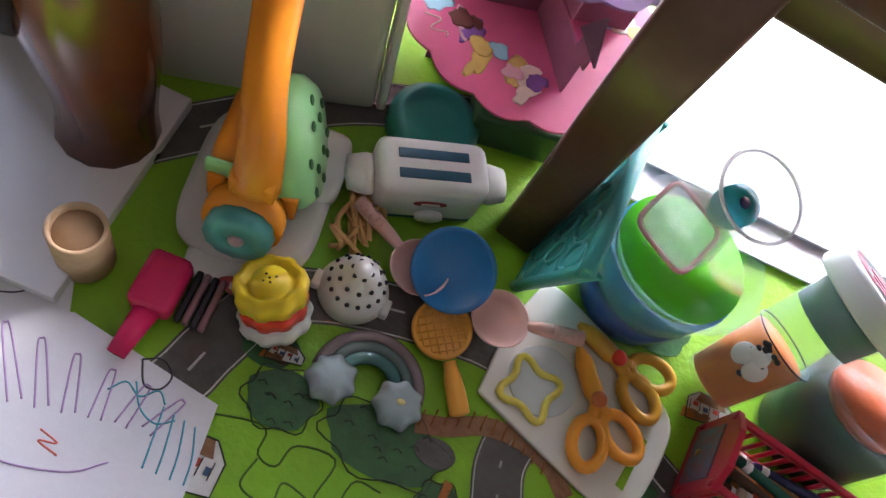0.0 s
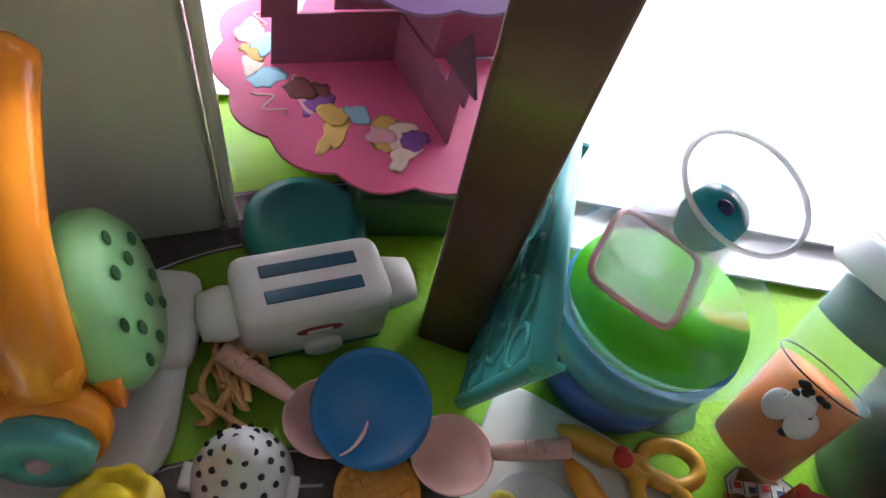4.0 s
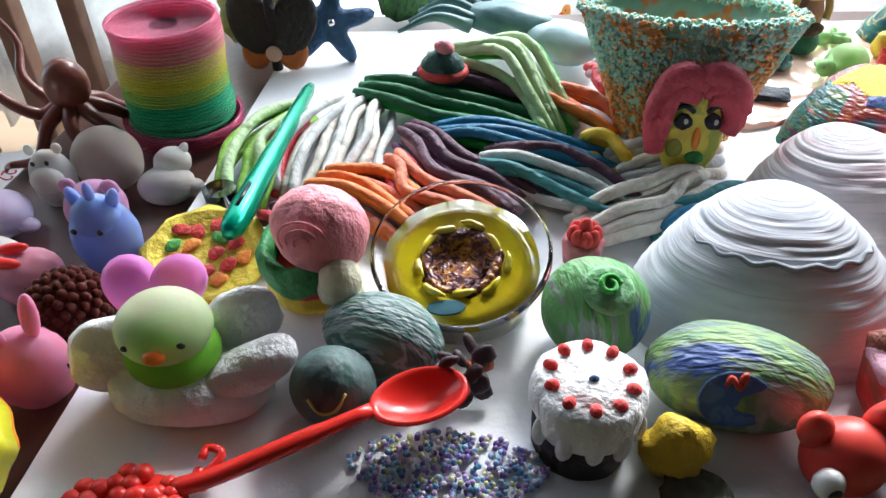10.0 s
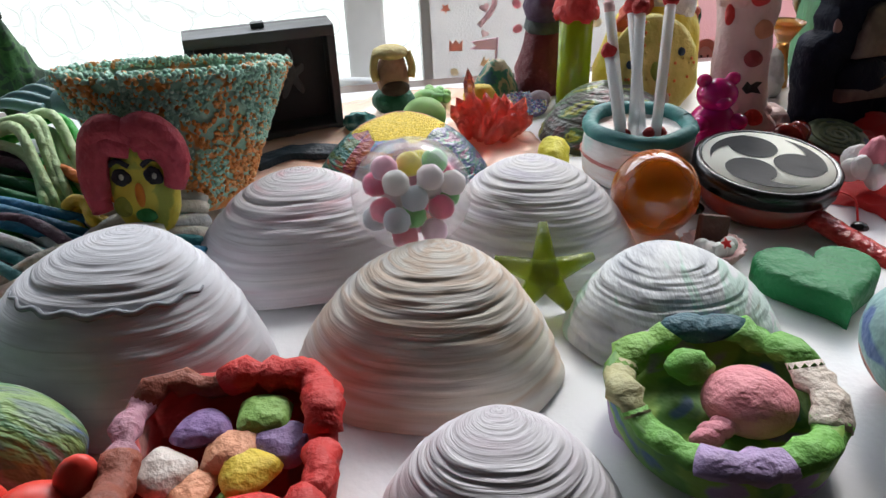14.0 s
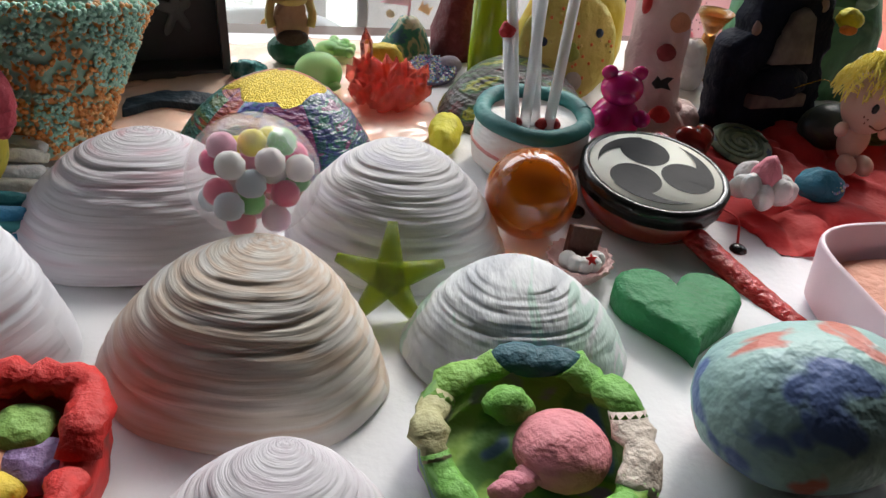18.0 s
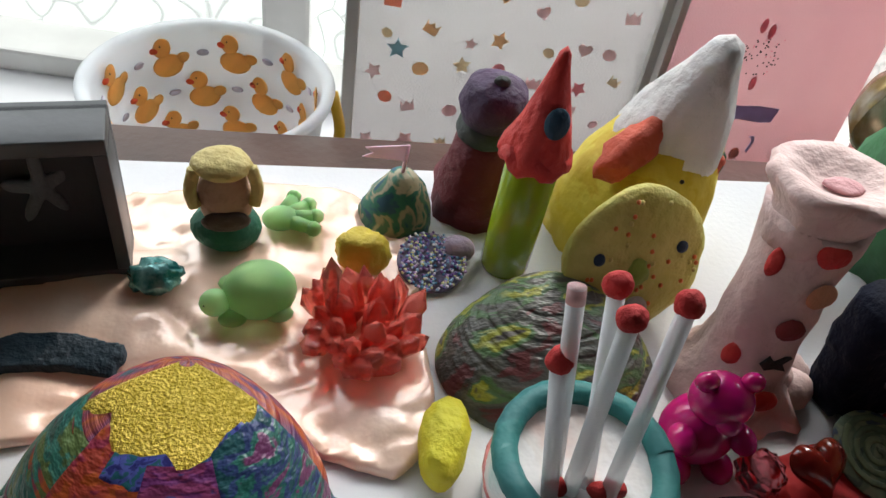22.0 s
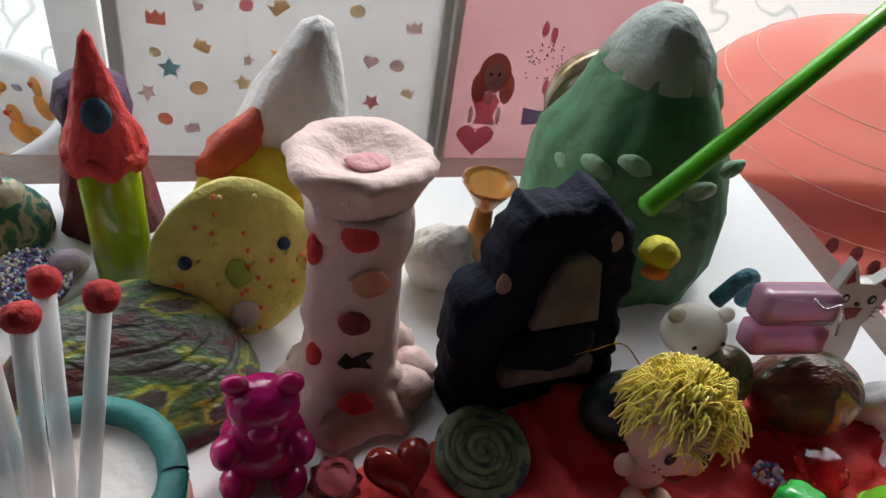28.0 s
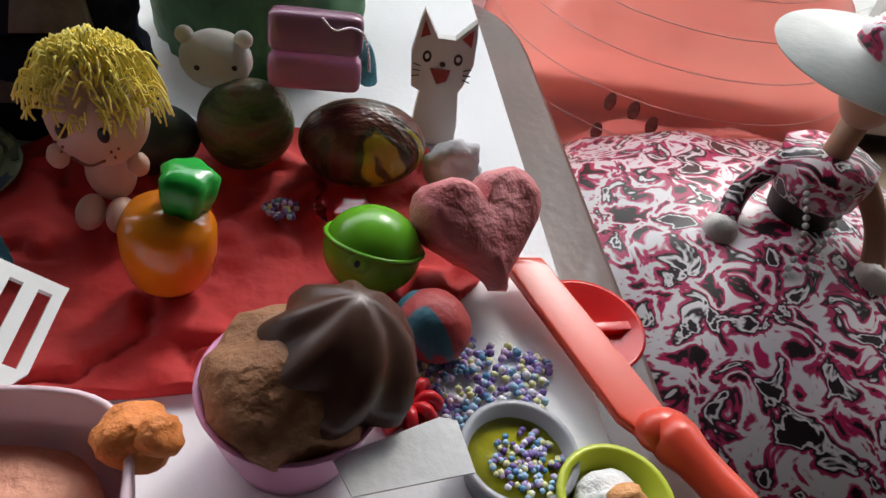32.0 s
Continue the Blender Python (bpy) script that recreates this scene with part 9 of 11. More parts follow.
for k, (r_, c_) in enumerate(((0.032, (0.40, 0.30, 0.32)), (0.025, (0.25, 0.38, 0.36)), (0.018, (0.12, 0.34, 0.32)))):
    part("arc", tube([(r_ * math.cos(a_), 0.004 + r_ * 0.95 * math.sin(a_), 0.009) for a_ in [math.pi * i / 20 for i in range(21)]], 0.0045, 10), mat("arc%d" % k, c_, 0.1, None, 30, 0.05, 100, trans=0.5), rw)
pr = thing("waffle_stamp", "orange plastic waffle stamp with a round handle", "toy stamp", -0.4916, -0.1672, FLOOR + 0.006, -12, 8, scale=0.911, tall=0.829)
M_WA = plastic("waffle", (0.78, 0.36, 0.05), 0.3)
part("disc", lathe([(0.0, 0.0), (0.018, 0.0), (0.0195, 0.003), (0.0195, 0.007), (0.0175, 0.0075), (0.0165, 0.006), (0.0, 0.006)], 36), M_WA, pr)
for k in range(-3, 4):
    L = math.sqrt(0.0165 ** 2 - (k * 0.0046) ** 2)
    part("rib", tube([(k * 0.0046, -L, 0.0066), (k * 0.0046, L, 0.0066)], 0.0006, 5), M_WA, pr, m=pose(0, 0, 0, 0, 0, 45))
    part("rib", tube([(-L, k * 0.0046, 0.0066), (L, k * 0.0046, 0.0066)], 0.0006, 5), M_WA, pr, m=pose(0, 0, 0, 0, 0, 45))
part("handle", tube(curve([(0.015, -0.014, 0.004), (0.026, -0.025, 0.004), (0.036, -0.035, 0.004), (0.039, -0.038, 0.004)], 10), [0.004, 0.0045, 0.0055, 0.006, 0.0064, 0.0066, 0.0066, 0.0066, 0.0064, 0.006, 0.003], 12), M_WA, pr)
solo("blue_plate", lathe([(0.0, 0.0), (0.016, 0.0), (0.027, 0.006), (0.030, 0.0085), (0.0295, 0.0095), (0.026, 0.0075), (0.0155, 0.002), (0.0, 0.002)], 44), plastic("plateblue", (0.02, 0.17, 0.40), 0.25), "round blue toy plate propped on a pink spoon", "plate", -0.4995, -0.1355, FLOOR + 0.018, 0, 16, scale=0.853, tall=0.862)
for nm, cx, cy, hx, hy in (("toy_ladle", -0.5177, -0.1417, -0.5657, -0.1199), ("toy_spoon", -0.4633, -0.1497, -0.4128, -0.1403)):
    e = thing(nm, "pale pink plastic toy spoon with a ridged handle", "toy spoon", cx, cy, FLOOR + 0.006, math.degrees(math.atan2(hy - cy, hx - cx)), group="toy spoons")
    L = math.hypot(hx - cx, hy - cy)
    M_SP = plastic("spoonpink", (0.76, 0.46, 0.40), 0.35)
    part("bowl", lathe([(0.0, 0.0), (0.010, 0.001), (0.0155, 0.006), (0.0180, 0.012), (0.0172, 0.012), (0.0145, 0.007), (0.009, 0.003), (0.0, 0.002)], 32), M_SP, e)
    part("handle", tube([(0.017, 0, 0.011), (L * 0.5, 0, 0.012), (L, 0, 0.013)], [0.003, 0.0042, 0.0048], 10), M_SP, e)
    for k in range(5):
        part("ridge", tube([(L * 0.62 + k * 0.004, -0.003, 0.0165), (L * 0.62 + k * 0.004, 0.003, 0.0165)], 0.0005, 5), M_SP, e)
ty = thing("cutting_tray", "white plastic toy tray with a cut-out grip", "tray", -0.0023, -0.0001, FLOOR + 0.001, scale=0.982)
M_TY = plastic("traywhite", (0.74, 0.73, 0.66), 0.4)
part("plate", prism([(p.x, p.y) for p in curve([(-0.465, -0.194, 0), (-0.42, -0.212, 0), (-0.375, -0.228, 0), (-0.358, -0.222, 0), (-0.345, -0.185, 0), (-0.345, -0.160, 0), (-0.37, -0.140, 0), (-0.41, -0.120, 0), (-0.44, -0.109, 0), (-0.452, -0.125, 0), (-0.462, -0.165, 0)], 44)], 0.004, 0.06), M_TY, ty)
part("grip_hole", prism([(-0.366, -0.214), (-0.362, -0.198), (-0.357, -0.180), (-0.361, -0.178), (-0.366, -0.196), (-0.371, -0.212)], 0.0006, 0.01), M_GREEN, ty, m=pose(0, 0, 0.004), smooth=False)
part("well", prism([(x - 0.430, y - 0.172) for x, y in ring_outline(28, 0.022, 0.022)], 0.0008, 0.1), plastic("traypale", (0.62, 0.66, 0.66), 0.4), ty, m=pose(0, 0, 0.004))
st_o = soft_star(0.019, 0.62, 4, 40, 30)
solo("star_cutter", tube([(x - 0.437, y - 0.178, 0) for x, y in st_o] + [(st_o[0][0] - 0.437, st_o[0][1] - 0.178, 0)], 0.0022, 7, False), plastic("cutteryellow", (0.72, 0.62, 0.10), 0.35), "yellow plastic star shaped clay cutter", "cutter", 0.0184, 0.0056, FLOOR + 0.007, scale=1.028)


def scissors(label, tip, piv, l1, l2, m_, z, stud):
    e = thing("toy_scissors", label, "scissors", 0, 0, z, group="toy scissors")
    T_, P_, A_, B_ = (Vector((*p, 0)) for p in (tip, piv, l1, l2))
    for loop in (A_, B_):
        d = (P_ - loop).normalized()
        far = P_ + (T_ - P_)
        n_ = Vector((-d.y, d.x, 0))
        part("blade", tube(curve([loop + d * 0.014, P_, P_.lerp(T_, 0.6), T_], 14), [0.0042] * 6 + [0.0058] * 5 + [0.005, 0.004, 0.003, 0.0015], 8), m_, e, m=pose(0, 0, 0.002))
        part("finger_loop", tube([loop + d * (0.014 * math.cos(k * 0.2618)) + n_ * (0.0095 * math.sin(k * 0.2618)) + Vector((0, 0, 0.002)) for k in range(25)], 0.0038, 8, False), m_, e)
    part("rivet", ball(0.0052, 0.0052, 0.003, 16, 10, tuple(P_ + Vector((0, 0, 0.006)))), stud, e)
    return e


scissors("orange plastic toy scissors with a round badge", (-0.4108, -0.1414), (-0.3921, -0.1690), (-0.3912, -0.1948), (-0.3725, -0.1832), plastic("sciorange", (0.82, 0.33, 0.03), 0.3), FLOOR + 0.009, plastic("badge", (0.55, 0.15, 0.05)))
scissors("yellow orange plastic toy scissors with a red rivet", (-0.4138, -0.1262), (-0.3851, -0.1379), (-0.3657, -0.1549), (-0.3611, -0.1371), plastic("sciyellow", (0.72, 0.38, 0.04), 0.3), FLOOR + 0.007, plastic("dialred", (0.75, 0.06, 0.03)))
# slime buckets
bk = thing("slime_bucket", "clear stacked tubs of purple, blue and green slime", "tub", -0.3850, -0.0889, F0, scale=1.080)
M_CLR = mat("frosted_tub", (0.45, 0.72, 0.88), 0.2, (0.4, 0.68, 0.84), 10, 0.02, 100, alpha=0.09)
M_CLR.node_tree.nodes["Principled BSDF"].inputs["Specular IOR Level"].default_value = 0.3
part("lower_tub", lathe([(0.0, 0.0), (0.033, 0.0), (0.038, 0.034), (0.037, 0.034), (0.032, 0.002), (0.0, 0.002)], 44), M_CLR, bk)
part("blue_slime", lathe([(0.0, 0.003), (0.0315, 0.003), (0.0355, 0.027), (0.0, 0.027)], 40), mat("slime_violet", (0.02, 0.02, 0.30), 0.5, (0.01, 0.10, 0.48), 14, 0.1, 60), bk)
part("upper_tub", lathe([(0.0, 0.028), (0.037, 0.029), (0.042, 0.064), (0.0455, 0.065), (0.0455, 0.067), (0.041, 0.067), (0.0365, 0.031), (0.0, 0.030)], 44), M_CLR, bk)
part("blue_water", lathe([(0.0, 0.0312), (0.0362, 0.0312), (0.0390, 0.0535), (0.0, 0.0538)], 40), mat("slime_aqua", (0.08, 0.36, 0.55), 0.3, (0.10, 0.46, 0.66), 14, 0.1, 60), bk)
part("green_slime", lathe([(0.0, 0.054), (0.0365, 0.054), (0.0375, 0.060), (0.0, 0.0605)], 40), mat("slime_green", (0.10, 0.55, 0.01), 0.15, (0.08, 0.48, 0.01), 20, 0.1, 60), bk)
zone()
bo = new("clear_flask")
bo.matrix_basis = Matrix.Translation((-0.3850, -0.1165, -0.1880)) @ Vector((0.010, -0.012, 0.070)).to_track_quat("Z", "Y").to_matrix().to_4x4() @ Matrix.Rotation(radians(38), 4, "Z")
tagged(bo, "clear square flask with a blue bead in its round neck", "flask")


def squared(a_, r, z):
    """Square below, round at the neck."""
    k = max(0.0, min(1.0, (0.040 - z) / 0.016))
    return r * (1 - k + k * 0.95 * (abs(math.cos(a_)) ** 6 + abs(math.sin(a_)) ** 6) ** (-1 / 6))


part("flask", lathe([(0.0, 0.0), (0.0215, 0.0), (0.0235, 0.003), (0.0220, 0.022), (0.0150, 0.040), (0.0145, 0.054), (0.0245, 0.070), (0.0240, 0.0712), (0.0132, 0.056), (0.0135, 0.041), (0.0205, 0.021), (0.0215, 0.004), (0.0, 0.002)], 48, wave=squared), mat("flask_clear", (0.70, 0.80, 0.82), 0.08, None, 10, 0.0, 100, alpha=0.26), bo)
part("rim", tube([(0.0242 * math.cos(k * 0.1745), 0.0242 * math.sin(k * 0.1745), 0.0706) for k in range(37)], 0.0011, 6, False), mat("flask_rim", (0.80, 0.86, 0.88), 0.1, alpha=0.6), bo)
part("blue_bead", lathe([(0.0, 0.040), (0.0105, 0.041), (0.0120, 0.048), (0.0110, 0.057), (0.004, 0.059), (0.0, 0.057)], 24), mat("bead_teal", (0.02, 0.38, 0.5), 0.1, None, 40, 0.1, 90, trans=0.3), bo)
part("dark_bead_eye", ball(0.0035, 0.0035, 0.0015, 12, 8, (0, 0, 0.0585)), mat("bead_navy", (0.02, 0.03, 0.15), 0.15), bo)
part("red_slime", tube([(squared(k * 0.1309, 0.0222, 0.0) * math.cos(k * 0.1309), squared(k * 0.1309, 0.0222, 0.0) * math.sin(k * 0.1309), 0.0038) for k in range(49)], 0.0016, 7, False), mat("slime_coral", (0.7, 0.3, 0.3), 0.2), bo)
zone()
tm = new("spotted_tumbler")
tm.matrix_basis = Matrix.Translation((-0.283, -0.121, FLOOR + 0.012)) @ Vector((0.036, 0.063, 0.1155)).to_track_quat("Z", "Y").to_matrix().to_4x4()
tagged(tm, "leaning clear tumbler of orange slime with a pink printed lid", "tumbler")
part("glass", lathe([(0.0, 0.0), (0.0205, 0.0), (0.0225, 0.004), (0.0295, 0.116), (0.0285, 0.116), (0.0212, 0.004), (0.0, 0.003)], 44), M_CLR, tm)
part("orange_slime", lathe([(0.0, 0.0032), (0.0207, 0.0045), (0.0240, 0.056), (0.0, 0.058)], 40), mat("slime_orange", (0.80, 0.24, 0.02), 0.4, (0.74, 0.20, 0.02), 30, 0.1, 90), tm)
part("dark_line", tube([(0.0263 * math.cos(k * 0.2094), 0.0263 * math.sin(k * 0.2094), 0.060) for k in range(31)], 0.0005, 5, False), BLACK, tm)
part("grey_filling", lathe([(0.0, 0.086), (0.0262, 0.086), (0.0275, 0.106), (0.0, 0.107)], 40), mat("jar_grey_filling", (0.16, 0.20, 0.16), 0.5, (0.10, 0.22, 0.10), 40, 0.2, 100), tm)
lid_ = part("lid", lathe([(0.0, 0.110), (0.0385, 0.110), (0.0400, 0.112), (0.0405, 0.126), (0.0385, 0.1285), (0.0350, 0.1290), (0.0340, 0.1275), (0.0, 0.1275)], 56), plastic("lidwhite", (0.62, 0.66, 0.68), 0.35), tm, "frosted white screw lid")
part("lid_print", lathe([(0.0, 0.1277), (0.0315, 0.1277), (0.0315, 0.1281), (0.0, 0.1281)], 44), painted("lid_print_paint", [(0.20, 0.02, 0.05), (0.26, 0.03, 0.07), (0.05, 0.12, 0.11)], 26), lid_)
for k in range(3):
    part("print_bar", box(0.036 - 0.008 * k, 0.005, 0.0006, (0, -0.012 + 0.012 * k, 0.1281), 0.0001), clay("barpink", (0.6, 0.25, 0.33)), lid_)
front = tm.matrix_basis.to_3x3().inverted() @ Vector((-0.45, -0.65, 0.6))
front = math.atan2(front.y, front.x)
for k in range(3):
    part("spot_panel", ball(0.0075, 0.0016, 0.0085, 18, 12), WHITE, tm, m=Matrix.Rotation(front + 0.28 * (k - 1), 4, "Z") @ pose(0.0242, 0, 0.040 + 0.007 * (k % 2), 0, 5, 90))
g = random.Random(6)
for k in range(16):
    z_ = 0.040 + g.uniform(-0.009, 0.022)
    part("spot", ball(0.0026, 0.0009, 0.0019, 10, 7), BLACK, tm, m=Matrix.Rotation(front + g.uniform(-0.48, 0.48), 4, "Z") @ pose(0.0238 + 0.063 * (z_ - 0.03), 0, z_, 0, 5, 90))
zone(1.1385, 12.56, -0.501, -0.1698, -0.4681, -0.2121, FLOOR, 1.1385)
tbg = thing("slime_jar", "large clear jar of dark green and orange slime", "jar", -0.2482, -0.1293, F0, 0, -8, scale=0.911, tall=1.051)
part("jar", lathe([(0.0, 0.0), (0.038, 0.0), (0.043, 0.070), (0.047, 0.072), (0.047, 0.076), (0.041, 0.076), (0.037, 0.002), (0.0, 0.002)], 44), M_CLR, tbg)
part("dark_slime", lathe([(0.0, 0.003), (0.0365, 0.003), (0.0395, 0.056), (0.0, 0.058)], 40), mat("slime_dark", (0.02, 0.06, 0.03), 0.5, (0.05, 0.04, 0.05), 25, 0.1, 60), tbg)
part("orange_disc", lathe([(0.0, 0.058), (0.030, 0.058), (0.031, 0.064), (0.0, 0.066)], 36), mat("slime_rust", (0.62, 0.14, 0.05), 0.3), tbg)
# red pencil rack
rk = thing("pencil_rack", "red plastic crib-shaped rack full of coloured pencils", "pencil rack", -0.2685, -0.1878, F0, -12)
M_RK = plastic("rackred", (0.50, 0.02, 0.05), 0.3)
for s in (-1, 1):
    pn = part("end_panel", prism([(-0.024, 0), (0.024, 0), (0.026, 0.040), (0.012, 0.048), (-0.012, 0.048), (-0.026, 0.040)], 0.004, 0.05), M_RK, rk, m=pose(s * 0.058, 0, 0, 90, 0, 90) @ pose(0, 0, 0, 0, 0, 0), smooth=False)
    part("picture", box(0.036, 0.026, 0.001, (0, 0.020, 0), 0.0003), mat("rack_blue", (0.10, 0.13, 0.24), 0.4, (0.22, 0.07, 0.10), 160), pn, m=pose(0, 0, 0.004 if s > 0 else -0.001), smooth=False)
for z in (0.005, 0.036):
    for s in (-1, 1):
        part("rail", box(0.118, 0.004, 0.005, (0, s * 0.022, z), 0.001), M_RK, rk)
for k in range(13):
    for s in (-1, 1):
        part("spindle", tube([(-0.050 + 0.0083 * k, s * 0.022, 0.006), (-0.050 + 0.0083 * k, s * 0.022, 0.038)], 0.0015, 7), M_RK, rk)
part("floor", box(0.114, 0.044, 0.003, (0, 0, 0.001), 0.0005), M_RK, rk)
g = random.Random(9)
PCOL = [(0.02, 0.16, 0.10), (0.55, 0.14, 0.03), (0.35, 0.18, 0.06), (0.04, 0.05, 0.14), (0.5, 0.06, 0.02), (0.62, 0.55, 0.42), (0.08, 0.04, 0.02)]
for k in range(22):
    L = g.uniform(0.07, 0.10)
    e_ = thing("pencil", "worn coloured pencil lying in the red rack", "pencil", -0.2685 + g.uniform(-0.012, 0.016), -0.1878 + 0.0062 * (k % 6 - 2.5), F0 + 0.008 + 0.0062 * (k // 6), -12 + g.uniform(-7, 7), 0, g.uniform(-4, 5), group="coloured pencils")
    c_ = PCOL[k % 7]
    part("barrel", tube([(-L / 2, 0, 0), (L / 2 - 0.01, 0, 0)], 0.0032, 6), plastic("pencil%d" % (k % 7), c_, 0.35), e_)
    part("tip", tube([(L / 2 - 0.01, 0, 0), (L / 2 - 0.003, 0, 0), (L / 2, 0, 0)], [0.0031, 0.0012, 0.0003], 6), mat("pencil_wood", (0.55, 0.38, 0.22), 0.6) if k % 3 else plastic("pencil%d" % (k % 7), c_, 0.35), e_)
    part("collar", tube([(-L / 2 + 0.004, 0, 0), (-L / 2 + 0.009, 0, 0)], 0.0034, 6), WHITE if k % 2 else mat("pencil_gold", (0.5, 0.35, 0.1), 0.3, metal=0.6), e_)
# teal basket behind the table leg
zone()
tbk = thing("teal_basket", "teal plastic lattice basket standing behind the table leg", "basket", -0.432, -0.095, FLOOR)
M_TB = plastic("basketteal", (0.05, 0.34, 0.33), 0.3)


def side(u, v, lift=0.0):
    """A point of the basket's flared side: u along it, v up it."""
    a_, b_ = Vector((0.0, -0.047, 0.001)).lerp(Vector((-0.003, 0.045, 0.001)), u), Vector((0.0155, -0.079, 0.114)).lerp(Vector((0.007, 0.065, 0.100)), u)
    return a_.lerp(b_, v) + Vector((-1, 0, 0.12)).normalized() * lift


def side_slab(u0, u1, v0, v1, thick):
    bm = bmesh.new()
    q = [[bm.verts.new(side(u, v, l)) for u, v in ((u0, v0), (u1, v0), (u1, v1), (u0, v1))] for l in (0.0, thick)]
    bm.faces.new(q[0])
    bm.faces.new(q[1])
    for i in range(4):
        bm.faces.new((q[0][i], q[0][(i + 1) % 4], q[1][(i + 1) % 4], q[1][i]))
    bmesh.ops.recalc_face_normals(bm, faces=bm.faces)
    return bm


part("wall", side_slab(0, 1, 0, 1, 0.0025), M_TB, tbk, smooth=False)
part("top_rim", tube([side(-0.02, 1), side(1.02, 1)], 0.0055, 10), M_TB, tbk)
part("end_rim", tube(curve([side(0, 0), side(-0.01, 0.5), side(0, 1)], 10), 0.0045, 10), M_TB, tbk)
for i in range(2):
    a_, b_ = side(i, 0.02), side(i, 0.98)
    bm = bmesh.new()
    q = [[bm.verts.new(w + Vector((dx, dy, 0))) for w, dx in ((a_, 0), (a_, 0.006), (b_, 0.010), (b_, 0))] for dy in (0.0, 0.003)]
    bm.faces.new(q[0])
    bm.faces.new(q[1])
    for k in range(4):
        bm.faces.new((q[0][k], q[0][(k + 1) % 4], q[1][(k + 1) % 4], q[1][k]))
    part("end_wall", bm, M_TB, tbk, smooth=False)
for row in range(3):
    for k in range(5):
        u, v = 0.10 + 0.20 * k + 0.10 * (row % 2) - 0.02, 0.20 + 0.29 * row
        vine = [side(u + du, v + dv, 0.0028) for du, dv in ((-0.085, 0.0), (-0.02, 0.10), (0.06, 0.10), (0.085, 0.0), (0.03, -0.10), (-0.05, -0.09), (-0.085, 0.0))]
        part("lattice_loop", tube(curve(vine, 18), 0.0019, 6), M_TB, tbk)
    part("lattice_rail", tube([side(0.01, 0.055 + 0.29 * row, 0.0028), side(0.99, 0.055 + 0.29 * row, 0.0028)], 0.0016, 6), M_TB, tbk)
zone(1.1385, 12.56, -0.501, -0.1698, -0.4681, -0.2121, FLOOR, 1.1385)
ct_ = thing("cardboard_tube", "beige open cardboard tube standing upright", "tube", -0.6806, -0.2114, F0, scale=0.738, tall=1.036)
part("tube", lathe([(0.0165, 0.0), (0.0195, 0.0), (0.0195, 0.048), (0.0165, 0.048), (0.0160, 0.044), (0.0160, 0.004)], 36), mat("cardboard", (0.58, 0.42, 0.26), 0.75, (0.5, 0.35, 0.2), 60, 0.2, 200), ct_)
part("filling", lathe([(0.0, 0.043), (0.0162, 0.043), (0.0162, 0.040), (0.0, 0.040)], 30), mat("cardboard_dark", (0.45, 0.30, 0.17), 0.8), ct_)
gr = thing("pink_roller_toy", "hot pink plastic toy scraper with a dark striped roll", "toy", -0.638, -0.212, F0, 92, scale=0.88)
part("head", box(0.036, 0.026, 0.020, (0, 0, 0.004), 0.006, 3), plastic("hotpinkp", (0.68, 0.02, 0.12), 0.25), gr)
part("handle", tube([(-0.016, 0, 0.012), (-0.046, 0.004, 0.009)], [0.008, 0.0055], 12), plastic("hotpinkp", (0.68, 0.02, 0.12)), gr)
for k in range(4):
    part("stripe", box(0.034, 0.004, 0.008, (0.002, -0.016 - 0.005 * k, 0.002), 0.0015), mat("stripe%d" % (k % 2), ((0.02, 0.02, 0.025), (0.35, 0.18, 0.2))[k % 2], 0.5), gr)

# ---- under and beside the table: paper castle, white box, papers ----
zone()
cs = thing("paper_castle", "tiered pink and purple paper castle with scalloped plates", "paper castle", -0.536, 0.018, FLOOR)
# Lilac and wall colours are lowered to carry the shade on the castle's front.
M_PK, M_PU, M_DP = mat("castle_pink", (0.60, 0.10, 0.21), 0.5, (0.54, 0.09, 0.19), 30, 0.05, 200), mat("castle_lilac", (0.26, 0.14, 0.32), 0.5, (0.22, 0.12, 0.28), 30, 0.05, 200), mat("castle_dark", (0.12, 0.045, 0.075), 0.5)
M_WALLP = mat("castle_wall_pink", (0.28, 0.08, 0.14), 0.55, (0.24, 0.07, 0.12), 30, 0.05, 200)
PRINTS = [mat("print_gold", (0.62, 0.40, 0.10), 0.5), mat("print_violet", (0.24, 0.09, 0.34), 0.5), mat("print_rose", (0.72, 0.38, 0.44), 0.5), mat("print_sky", (0.30, 0.55, 0.66), 0.5), mat("print_brown", (0.16, 0.05, 0.04), 0.5), mat("print_cream", (0.78, 0.62, 0.50), 0.5)]


def scallop(r_, n_=15):
    return [(r_ * (0.94 + 0.06 * abs(math.sin(0.5 * n_ * k * 0.0327))) * math.cos(k * 0.0327), r_ * (0.94 + 0.06 * abs(math.sin(0.5 * n_ * k * 0.0327))) * math.sin(k * 0.0327)) for k in range(192)]


